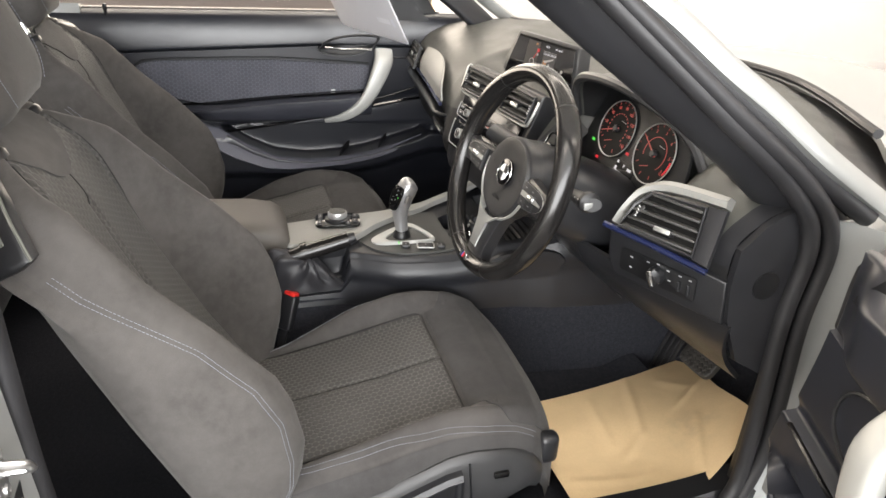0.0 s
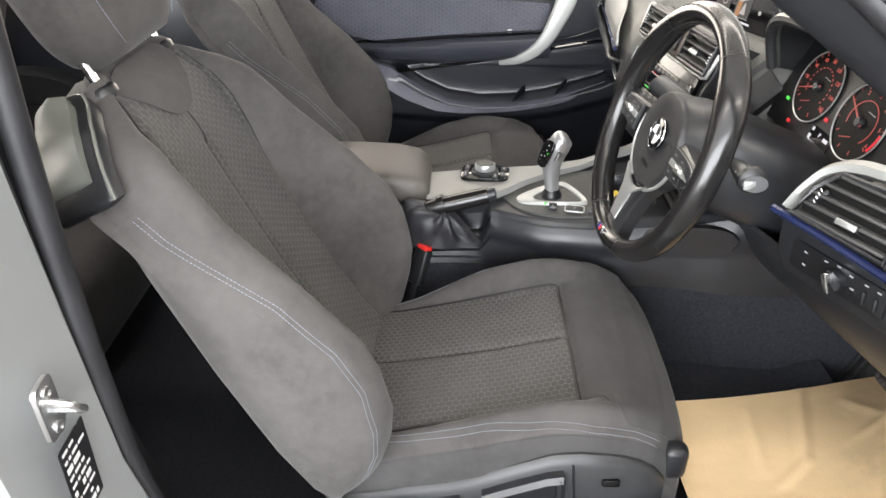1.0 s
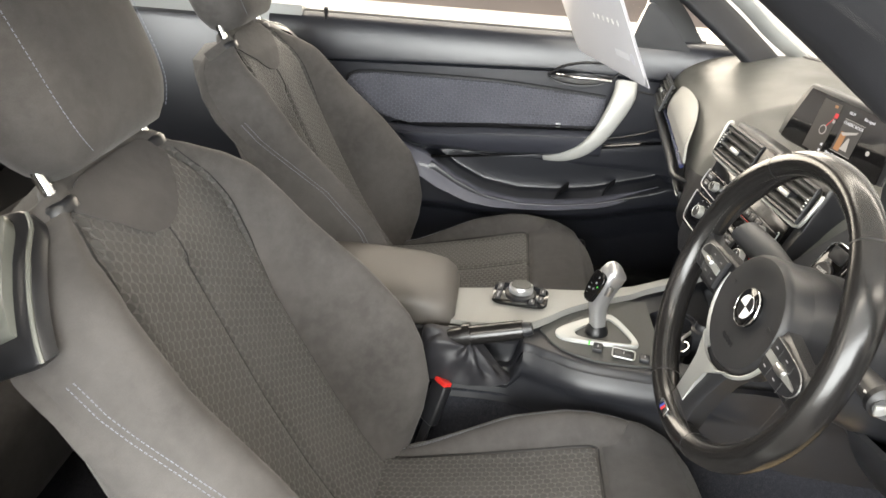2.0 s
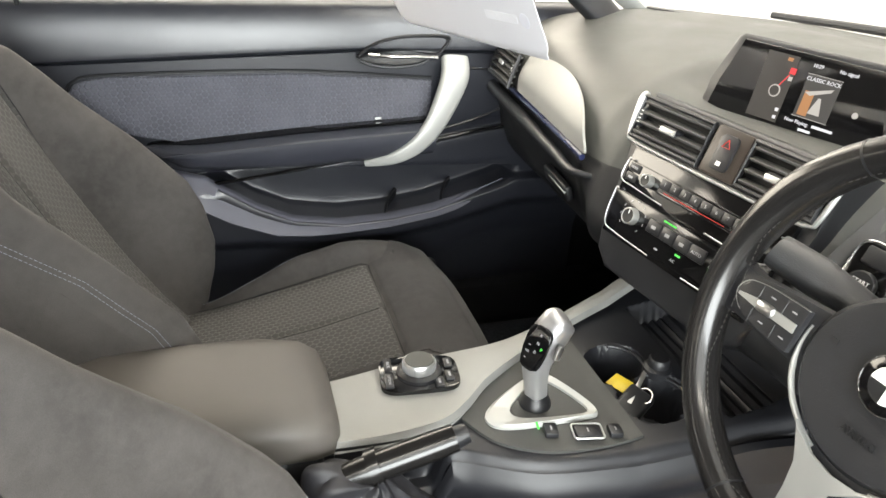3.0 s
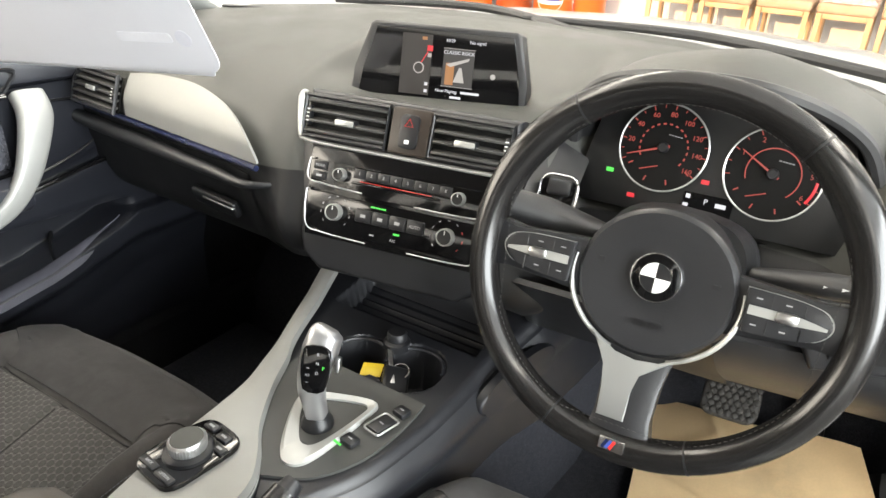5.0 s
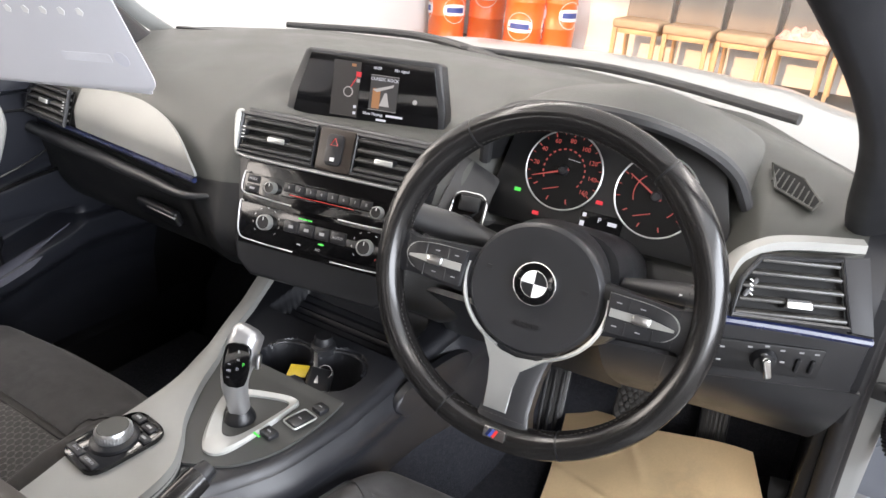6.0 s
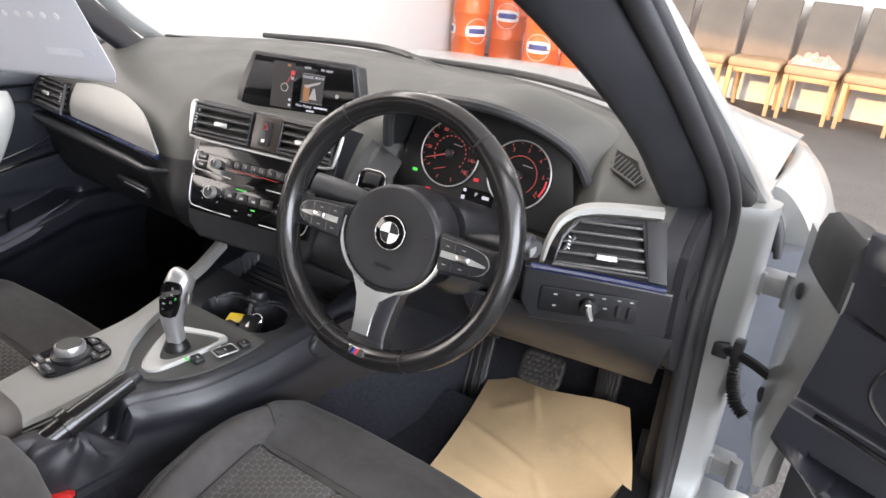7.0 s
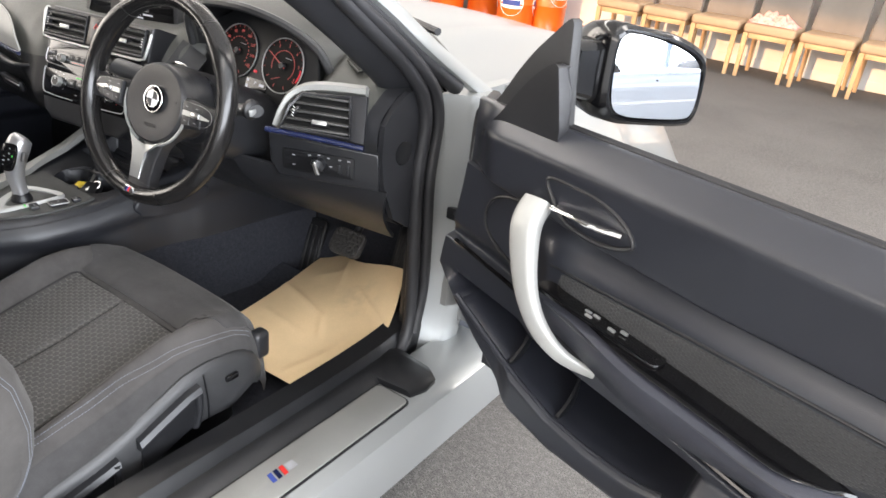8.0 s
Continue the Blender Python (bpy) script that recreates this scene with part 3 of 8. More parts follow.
def strip(name, pts, w, mat, label="", up=(1, 0, 0), n=40, taper=None, parent=car):
    """A flat bar of section w (across, along up) swept along points."""
    p = cr(pts, n)
    rings = []
    for i in range(n):
        d = p[min(i + 1, n - 1)] - p[max(i - 1, 0)]
        d /= np.linalg.norm(d)
        u = np.array(up, float) - d * (d @ np.array(up, float))
        u /= np.linalg.norm(u)
        s = np.cross(d, u)
        k = 1.0 if taper is None else np.interp(i / (n - 1), np.linspace(0, 1, len(taper)), taper)
        ring = [p[i] + u * (w[0] * k * 0.5 * cx) + s * (w[1] * k * 0.5 * cy) for cx, cy in ((-1, -.6), (-.6, -1), (.6, -1), (1, -.6), (1, .6), (.6, 1), (-.6, 1), (-1, .6))]
        rings.append(ring)
    return part(name, loft(rings), mat, parent, label, sharp=50)


# floor pan, tunnel side, firewall
part("floor_pan", box2((-0.76, -1.5, 0.16), (0.72, 0.75, 0.20)), M_CARPET, car, "black cabin carpet")
fw = grid(lambda u, v: (-0.72 + 1.42 * u, 0.54 + 0.25 * v - 0.10 * (1 - v) ** 2, 0.20 + 0.55 * v), 16, 12, 0.02)
part("toe_board", fw, M_CARPET, car)
for sx in (-0.715, 0.675):
    part("kick_panel", box2((sx - 0.012, 0.355 if sx > 0 else 0.19, 0.18), (sx + 0.012, 0.80, 0.862), 0.006), M_LOWER, car)
part("bulkhead", box2((-0.72, 0.80, 0.2), (0.69, 0.83, 0.868)), M_LOWER, car)
part("bulkhead", box2((-0.50, 0.80, 0.868), (0.50, 0.83, 0.905)), M_LOWER, car)
part("sill_trim", box2((-0.77, -1.0, 0.17), (-0.655, 0.45, 0.335), 0.015, 2), M_LOWER, car)
# sill: inner trim, tread plate, painted sill
sill_in = [(0.655, 0.47, 0.40), (0.665, 0.40, 0.355), (0.672, 0.2, 0.335), (0.672, -0.2, 0.335), (0.672, -0.65, 0.335)]
strip("sill_trim", sill_in, (0.07, 0.10), M_LOWER, "ribbed black plastic sill trim", up=(1, 0, 0))
seal_path = [(0.70, -0.66, 1.28), (0.712, -0.67, 0.9), (0.717, -0.655, 0.55), (0.717, -0.60, 0.40), (0.716, -0.5, 0.352), (0.714, 0.0, 0.346), (0.712, 0.26, 0.348), (0.704, 0.335, 0.39), (0.694, 0.352, 0.50), (0.688, 0.345, 0.72), (0.690, 0.348, 0.86), (0.687, 0.29, 0.945), (0.668, 0.15, 1.056), (0.628, -0.03, 1.20), (0.595, -0.17, 1.31)]
part("door_seal", tube(seal_path, 0.0135, 10, 160), M_RUBBER, car, "black rubber door seal")
lip = [(x + 0.011 * k, y + 0.026 * k, z) for (x, y, z), k in zip(seal_path[7:], (0.6, 1, 1, 1, 1, 0.8, 0.7, 0.6, 0.6))]
part("seal_lip", tube(lip, 0.0115, 10, 110), M_RUBBER, car, "outer lip of the rubber door seal")
sp = prism(rrect(0.075, 0.62, 0.012), 0.004, 0.001)
part("plate_groove", moved(prism(rrect(0.083, 0.628, 0.014), 0.0025, 0.0005), Matrix.Translation((0.785, -0.11, 0.3515))), M_LOWER, car, "dark groove round the tread plate")
part("tread_plate", sp, M_WEAVE, car, "brushed silver tread plate", m=Matrix.Translation((0.785, -0.11, 0.352)))
for i, (mt, dx) in enumerate(((M_NAVY, -0.014), (M_BLUE, -0.004), (M_RED, 0.006))):
    part("badge_stripe", moved(prism([(-0.004, -0.010), (0.004, -0.010), (0.008, 0.010), (0.0, 0.010)], 0.001), Matrix.Translation((0.785, -0.09 + dx * 1.2, 0.3565)) @ pose(0, 0, 0, 0, 0, 90)), mt, car)
part("badge_stripe", moved(prism(rrect(0.016, 0.018, 0.002), 0.001), Matrix.Translation((0.785, -0.065, 0.3565))), M_GREYPRINT, car)
part("sill_end_cap", loft([[(x, y, z) for x, z in ((0.690, 0.33), (0.690, zt), (0.715, zt + 0.004), (xo - 0.010, zt - 0.004), (xo, zt - 0.012), (xo - 0.002, 0.33))] for y, zt, xo in ((-0.62, 0.362, 0.743), (0.10, 0.364, 0.743), (0.206, 0.366, 0.745), (0.214, 0.367, 0.815), (0.25, 0.368, 0.826), (0.285, 0.372, 0.822), (0.305, 0.366, 0.80), (0.312, 0.345, 0.79))]), M_LOWER, car, "black plastic sill cover")
# painted sill below the plate, out to the skirt
sill = loft([[(x, y, z) for x, z in ((0.72, 0.20), (0.72, 0.345), (0.735, 0.351), (0.825, 0.350), (0.85, 0.335), (0.865, 0.29), (0.86, 0.22), (0.82, 0.19))] for y in np.linspace(-1.1, 0.50, 10)])
part("sill", sill, M_PAINT, car, "silver painted sill")
# hinge pillar: painted jamb in front of the seal
jamb = loft([[(x, y + dy, z) for x, dy in ((0.69, -0.01), (0.702, 0.012), (0.735, 0.030), (0.746, 0.042), (0.750, 0.058), (0.750, 0.084), (0.742, 0.094), (0.722, 0.100), (0.716, 0.22), (0.69, 0.22))] for z, y in ((0.20, 0.37), (0.30, 0.36), (0.36, 0.38), (0.45, 0.398), (0.6, 0.402), (0.75, 0.400), (0.86, 0.39), (0.89, 0.393))])
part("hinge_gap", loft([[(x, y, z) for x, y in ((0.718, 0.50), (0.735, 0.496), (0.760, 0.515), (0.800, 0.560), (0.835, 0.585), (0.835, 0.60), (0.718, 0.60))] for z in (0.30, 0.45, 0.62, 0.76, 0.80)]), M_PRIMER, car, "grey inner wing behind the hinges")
part("hinge_pillar", jamb, M_PAINT, car, "silver painted hinge pillar")
# A pillar: inner trim, painted outer skin
ai = [(0.632, 0.40, 0.845), (0.618, 0.30, 0.90), (0.612, 0.25, 0.94), (0.608, 0.169, 1.0), (0.600, 0.098, 1.05), (0.580, 0.028, 1.1), (0.550, -0.038, 1.15), (0.518, -0.104, 1.2), (0.485, -0.25, 1.3), (0.47, -0.33, 1.36)]
ao = [(0.685, 0.42, 0.845), (0.685, 0.345, 0.90), (0.680, 0.28, 0.95), (0.672, 0.215, 1.0), (0.660, 0.145, 1.05), (0.645, 0.075, 1.1), (0.626, 0.008, 1.15), (0.605, -0.06, 1.2), (0.57, -0.20, 1.3), (0.555, -0.28, 1.36)]


def pillar_inner(sx):
    """Trim of an A pillar between its edge at the glass and its edge at the door; sx = -1 for the far side."""
    rings = []
    for p, q in zip(cr(ai, 40), cr(ao, 40)):
        mid = (p + q) / 2 + np.array((-0.010, -0.018, -0.012))
        back = (p + q) / 2 + np.array((0.004, 0.025, 0.03))
        rings.append([np.array((XC + sx * (v[0] - XC), v[1], v[2])) for v in cr([p, mid, q, q + np.array((0, 0.02, 0.02)), back, p + np.array((0.006, 0.012, 0.012))], 18, True)])
    return loft(rings)


part("pillar_trim", pillar_inner(1), M_PILLAR, car, "black A-pillar trim", sharp=60)
part("pillar_trim", pillar_inner(-1), M_PILLAR, car, sharp=60)
a_gap = [(0.705, 0.42, 0.90), (0.690, 0.345, 0.95), (0.677, 0.276, 1.0), (0.660, 0.210, 1.05), (0.645, 0.135, 1.1), (0.624, 0.070, 1.15), (0.604, 0.0, 1.2), (0.565, -0.13, 1.3)]
a_out = [(0.742, 0.60, 0.815), (0.728, 0.515, 0.868), (0.712, 0.435, 0.918), (0.704, 0.366, 0.96), (0.695, 0.305, 1.0), (0.677, 0.240, 1.05), (0.662, 0.165, 1.1), (0.641, 0.100, 1.15), (0.621, 0.027, 1.2), (0.582, -0.11, 1.3), (0.56, -0.19, 1.36)]
strip("pillar_skin", a_out, (0.020, 0.030), M_PAINT, "silver painted A-pillar", up=(1, 0.3, 0.3))
part("pillar_seal", tube(a_gap, 0.016, 10, 50), M_RUBBER, car, "black rubber glass seal")
strip("windscreen_finisher", [(x + 0.006, y + 0.012, z + 0.010) for x, y, z in a_gap], (0.016, 0.012), M_GLOSS, "", up=(1, 0.3, 0.3))
# the other A pillar
mir = lambda pts: [(2 * XC - x, y, z) for x, y, z in pts]
strip("pillar_skin", mir(a_out), (0.020, 0.030), M_PAINT, "", up=(1, -0.3, -0.3))
# lock pillar and rear quarter
bp = loft([[(x, y + dy, z) for x, dy in ((0.715, 0.0), (0.735, 0.012), (0.80, -0.005), (0.86, -0.02), (0.865, -0.08), (0.71, -0.08))] for z, y in ((0.20, -0.56), (0.33, -0.58), (0.42, -0.63), (0.6, -0.668), (0.8, -0.68), (0.96, -0.688), (1.3, -0.70))])
part("lock_pillar", bp, M_PAINT, car, "silver painted lock pillar")
part("pillar_trim", loft([[(x, y + dy, z) for x, dy in ((0.655, 0.0), (0.70, 0.02), (0.712, 0.01), (0.712, -0.10), (0.655, -0.12))] for z, y in ((0.20, -0.60), (0.36, -0.61), (0.45, -0.66), (0.6, -0.69), (0.9, -0.70), (1.3, -0.72))]), M_BLACK, car)
SX0, SZ0 = 0.800, 0.752
st = join(moved(prism(rrect(0.036, 0.066, 0.008), 0.005, 0.001), frame_of((SX0 + 0.010, -0.664, SZ0 + 0.002), (-1, -0.1, 0), (0, 0, 1))),
          tube([(SX0 - 0.004, -0.664, SZ0 - 0.012), (SX0 - 0.006, -0.640, SZ0 - 0.013), (SX0 + 0.004, -0.635, SZ0 - 0.002), (SX0 + 0.012, -0.640, SZ0 + 0.010), (SX0 + 0.012, -0.668, SZ0 + 0.012)], 0.0045, 8, 24))
part("door_striker", st, M_STEEL, car, "zinc door striker loop")
for sx, sz in ((SX0 + 0.010, SZ0 + 0.022), (SX0 + 0.010, SZ0 - 0.022)):
    part("screw", moved(turned([(0.007, 0), (0.007, 0.004), (0.003, 0.005), (0.001, 0.003)], 12), frame_of((sx, -0.660, sz), (-1, 0, 0), (0, 0, 1))), M_STEEL, car)
lab = frame_of((0.802, -0.660, 0.655), (-1, -0.04, 0), (0, 0.04, 1))
part("sticker", moved(prism(rrect(0.055, 0.11, 0.002), 0.0008), lab), M_BLACK, car, "black type label with unreadable print")
random.seed(7)
for r in range(9):
    xx = -0.022
    while xx < 0.018:
        w = random.uniform(0.004, 0.014)
        if random.random() < 0.75:
            part("print_bar", moved(prism(rrect(w, 0.004 + 0.003 * (r % 3 == 0), 0.0003, 1), 0.0004), lab @ Matrix.Translation((xx + w / 2, -0.046 + 0.0115 * r, 0.0008))), M_WHITE, car)
        xx += w + 0.003
# rear quarter inside, C pillar, roof, floor behind, closing the cabin
part("rear_quarter_trim", box2((0.66, -1.95, 0.2), (0.72, -0.74, 0.93), 0.02), M_PANEL, car)
part("rear_quarter_trim", box2((-0.72, -1.95, 0.2), (-0.66, -0.90, 0.93), 0.02), M_PANEL, car)
strip("rear_armrest", [(0.66, -1.7, 0.62), (0.655, -1.2, 0.60), (0.655, -0.78, 0.575)], (0.03, 0.05), M_SATIN, "silver rear armrest strip")
roof = grid(lambda u, v: (XC + (u - 0.5) * 1.18, -0.22 - 1.55 * v, 1.425 - 0.07 * (2 * u - 1) ** 4 - 0.10 * (1 - v) ** 6 - 0.06 * v ** 3), 24, 20, 0.02)
part("roof", roof, M_PAINT, car, "silver roof")
part("headlining", grid(lambda u, v: (XC + (u - 0.5) * 1.14, -0.24 - 1.5 * v, 1.40 - 0.075 * (2 * u - 1) ** 4 - 0.10 * (1 - v) ** 6 - 0.06 * v ** 3), 20, 16, 0.012), M_CHAIRFAB, car, "grey headlining")
for s in (1, -1):
    part("quarter_panel", loft([[(XC + s * x, y, z) for x, z in ((0.70, 0.2), (0.84 - t, 0.22), (0.865 - t, 0.32), (0.872 - t, 0.55), (0.872 - t, 0.72), (0.85 - t, 0.86), (0.80 - t, 0.94), (0.70, 0.965))] for y, t in ((-0.78, 0.0), (-1.1, -0.01), (-1.5, -0.015), (-1.75, 0.0), (-1.92, 0.05), (-2.0, 0.09))]), M_PAINT, car, "silver rear quarter panel")
    strip("roof_rail", [(XC + s * 0.60, -0.20, 1.36), (XC + s * 0.60, -0.8, 1.375), (XC + s * 0.585, -1.6, 1.33)], (0.07, 0.05), M_PAINT, "")
    strip("rear_pillar", [(XC + s * 0.68, -1.75, 0.94), (XC + s * 0.60, -1.72, 1.33)], (0.20, 0.08), M_BLACK, "", up=(0, 1, 0))
def tail(u, v):
    x = 2 * u - 1
    return (XC + 0.80 * math.copysign(abs(x) ** 0.8, x), -2.03 + 0.16 * abs(x) ** 5 - 0.05 * math.sin(math.pi * v) + 0.03 * v, 0.22 + 0.74 * v)


part("tailgate", grid(tail, 30, 16, 0.02), M_PAINT, car, "silver tailgate and rear bumper")
rg = part("rear_window", grid(lambda u, v: (XC + (2 * u - 1) * (0.62 - 0.06 * v), -2.0 + 0.28 * v, 0.95 + 0.40 * v), 12, 8, 0.004), M_GLASS, car, "clear rear window")
rg.visible_shadow = False
for s in (1, -1):
    qg = part("quarter_window", grid(lambda u, v: (XC + s * (0.70 - 0.08 * v), -0.78 - 0.92 * u, 0.96 + 0.38 * v), 8, 6, 0.004), M_GLASS, car)
    qg.visible_shadow = False
# outer door-side skin of the closed side, front wings, bonnet, scuttle
def wing(flip):
    """Front wing: rounded shoulder, side that bulges over the wheel and draws in towards the nose."""
    rows = cr([(0.575, 0.888, 0), (0.75, 0.883, 0), (1.0, 0.868, 0.02), (1.2, 0.845, 0.062), (1.4, 0.815, 0.088), (1.6, 0.765, 0.11), (1.75, 0.70, 0.14)], 26)
    rings = []
    for y, zt, s in rows:
        out = cr([(0.700 - s, y, zt - 0.012), (0.722 - s, y, zt), (0.752 - s, y, zt - 0.016), (0.788 - s, y, zt - 0.062), (0.812 - 0.75 * s, y, zt - 0.13), (0.832 - 0.5 * s, y, zt - 0.21), (0.836 - 0.4 * s, y, 0.45), (0.825 - 0.4 * s, y, 0.25)], 30)
        ring = [tuple(p) for p in out] + [(0.69 - s, y, 0.25), (0.69 - s, y, zt - 0.03)]
        rings.append([(2 * XC - a, b, c) for a, b, c in ring] if flip else ring)
    return loft(rings)


part("wing", wing(False), M_PAINT, car, "silver front wing", sharp=60)
part("wing", wing(True), M_PAINT, car, sharp=60)


def hood(u, v):
    x = (2 * u - 1)
    y = 0.79 - 0.30 * x * x + v * (1.03 - 0.15 * x * x)
    t = max(0.0, (y - 0.6) / 1.2)
    z = 0.945 - 0.062 * x ** 2 - 0.02 * t - 0.14 * t ** 3 + 0.012 * math.exp(-((abs(x) - 0.62) / 0.10) ** 2) * (1 - v * 0.5)
    return (XC + x * (0.698 - 0.07 * v), y, z)


part("bonnet", grid(hood, 40, 30, 0.012), M_PAINT, car, "silver bonnet with two raised creases")
part("scuttle", grid(lambda u, v: (XC + (2 * u - 1) * 0.72, 0.66 - 0.20 * (2 * u - 1) ** 2 + 0.16 * v, 0.925 - 0.06 * (2 * u - 1) ** 2 - 0.012 * v), 30, 6, 0.01), M_BLACK, car, "black scuttle panel")
def nose(u, v):
    x = 2 * u - 1
    return (XC + 0.71 * math.copysign(abs(x) ** 0.85, x), 1.93 - 0.26 * abs(x) ** 3 - 0.16 * ss(0.55, 1.0, v) + 0.03 * math.sin(math.pi * v) - 0.05 * (1 - v) ** 2, 0.20 + 0.47 * v)


part("bumper", grid(nose, 36, 16, 0.02), M_PAINT, car, "silver front bumper")
for x0, x1 in ((0.52, -0.12), (0.05, -0.50)):
    w = part("wiper", tube([(x0, 0.60, 0.955), ((x0 + x1) / 2, 0.70, 0.965), (x1, 0.665 if x1 > -0.3 else 0.58, 0.962)], [0.009, 0.0085, 0.006], 8, 24), M_RUBBER, car, "black wiper arm")
# windscreen and the passenger's side window
ws = grid(lambda u, v: (XC + (2 * u - 1) * (0.68 - 0.15 * v), 0.62 - 0.22 * (2 * u - 1) ** 2 - 0.76 * v, 0.945 - 0.02 * (2 * u - 1) ** 2 + 0.44 * v), 20, 14, 0.004)
g = part("windscreen", ws, M_GLASS, car, "clear windscreen")
g.visible_shadow = False
# wheels
for wx, wy in ((0.755, 1.18), (-0.715, 1.18), (0.80, -1.50), (-0.76, -1.50)):
    part("wheel", moved(turned([(0.05, -0.1), (0.22, -0.1), (0.30, -0.1), (0.315, -0.07), (0.315, 0.07), (0.30, 0.1), (0.22, 0.1), (0.2, 0.06), (0.05, 0.07)], 36), frame_of((wx - math.copysign(0.04, wx), wy, 0.315), (0, 1, 0), (0, 0, 1))), M_RUBBER, car)


# ---- doors: inner panel as depth d towards the cabin over (y, z) ----
WAIST = 0.947


def pocket_edges(y, left=False):
    """Top of the pocket, its lip, and the lower edge of the swelling under it."""
    if left:
        top = np.interp(y, (-0.46, -0.32, -0.18, -0.02, 0.16), (0.632, 0.632, 0.633, 0.628, 0.620))
        lip = np.interp(y, (-0.46, -0.375, -0.305, -0.206, -0.109, -0.017, 0.129, 0.16), (0.628, 0.571, 0.538, 0.523, 0.528, 0.542, 0.585, 0.600))
        return top, lip, np.interp(y, (-0.9, -0.4, -0.25, -0.12, 0.0, 0.16), (0.49, 0.475, 0.465, 0.468, 0.485, 0.530))
    top = np.interp(y, (-0.46, -0.3, -0.1, 0.05, 0.16), (0.602, 0.614, 0.628, 0.645, 0.655))
    lip = np.interp(y, (-0.46, -0.40, -0.34, -0.28, -0.2, -0.11, -0.02, 0.05, 0.16), (0.598, 0.580, 0.560, 0.547, 0.543, 0.550, 0.574, 0.602, 0.648))
    low = np.interp(y, (-0.9, -0.4, -0.25, -0.12, 0.0, 0.08, 0.16, 0.22), (0.50, 0.49, 0.485, 0.482, 0.500, 0.560, 0.630, 0.66))
    return top, lip, low


def crease_line(y, left):
    if left:
        return float(np.interp(y, (-0.9, -0.69, -0.16, 0.12, 0.3), (0.835, 0.838, 0.858, 0.852, 0.85)))
    return float(np.interp(y, (-0.9, -0.52, -0.3, -0.095, 0.12, 0.21), (0.806, 0.807, 0.804, 0.814, 0.83, 0.845)))


def panel_depth(y, z, under=0.150):
    arm_line = np.interp(y, (-0.9, -0.53, -0.2, 0.12, 0.3), (0.60, 0.612, 0.655, 0.711, 0.73))
    crease = crease_line(y, under < 0.1)
    left, back = (True, (-0.47, -0.43)) if under < 0.1 else (False, (-0.37, -0.31))
    top, lip, low = pocket_edges(y, left)
    if z > crease and not left:
        k = (z - 0.912) / (WAIST - 0.912)
        d = 0.036 * (1 - max(0.0, k) ** 1.25) - 0.010 * max(0.0, (0.912 - z) / (0.912 - crease))
        d *= ss(crease - 0.001, crease + 0.012, z) * (1 - float(ss(0.12, 0.215, y)))
    elif z > crease:
        d = 0.030 * math.sqrt(max(0, 1 - ((z - crease) / (WAIST - crease)) ** 2)) * ss(crease - 0.001, crease + 0.012, z)
    else:
        d = 0.008 * ss(arm_line, arm_line + 0.02, z) + (0.0 if left else 0.014 * float(ss(0.806, 0.768, z) * ss(0.03, -0.03, y)))
    d += 0.018 * (1 - ss(arm_line - 0.012, arm_line - 0.004, z))
    inside = ss(lip - 0.002, lip + 0.003, z) * (1 - ss(top - 0.004, top + 0.002, z)) * ss(*back, y) * (1 - ss(0.15, 0.165, y))
    d += 0.034 * (1 - ss(lip - 0.004, top + 0.002, z)) * (1 - ss(*back, y)) * ss(low - 0.01, low + 0.03, z)
    d -= (0.070 if left else 0.122) * inside
    swell = (1 - ss(lip - 0.003, lip + 0.004, z)) * ss(low - 0.01, low + 0.03, z)
    d += 0.030 * swell * ss(*back, y)
    d -= under * (1 - ss(low - 0.085, low + 0.004, z))
    return float(d)


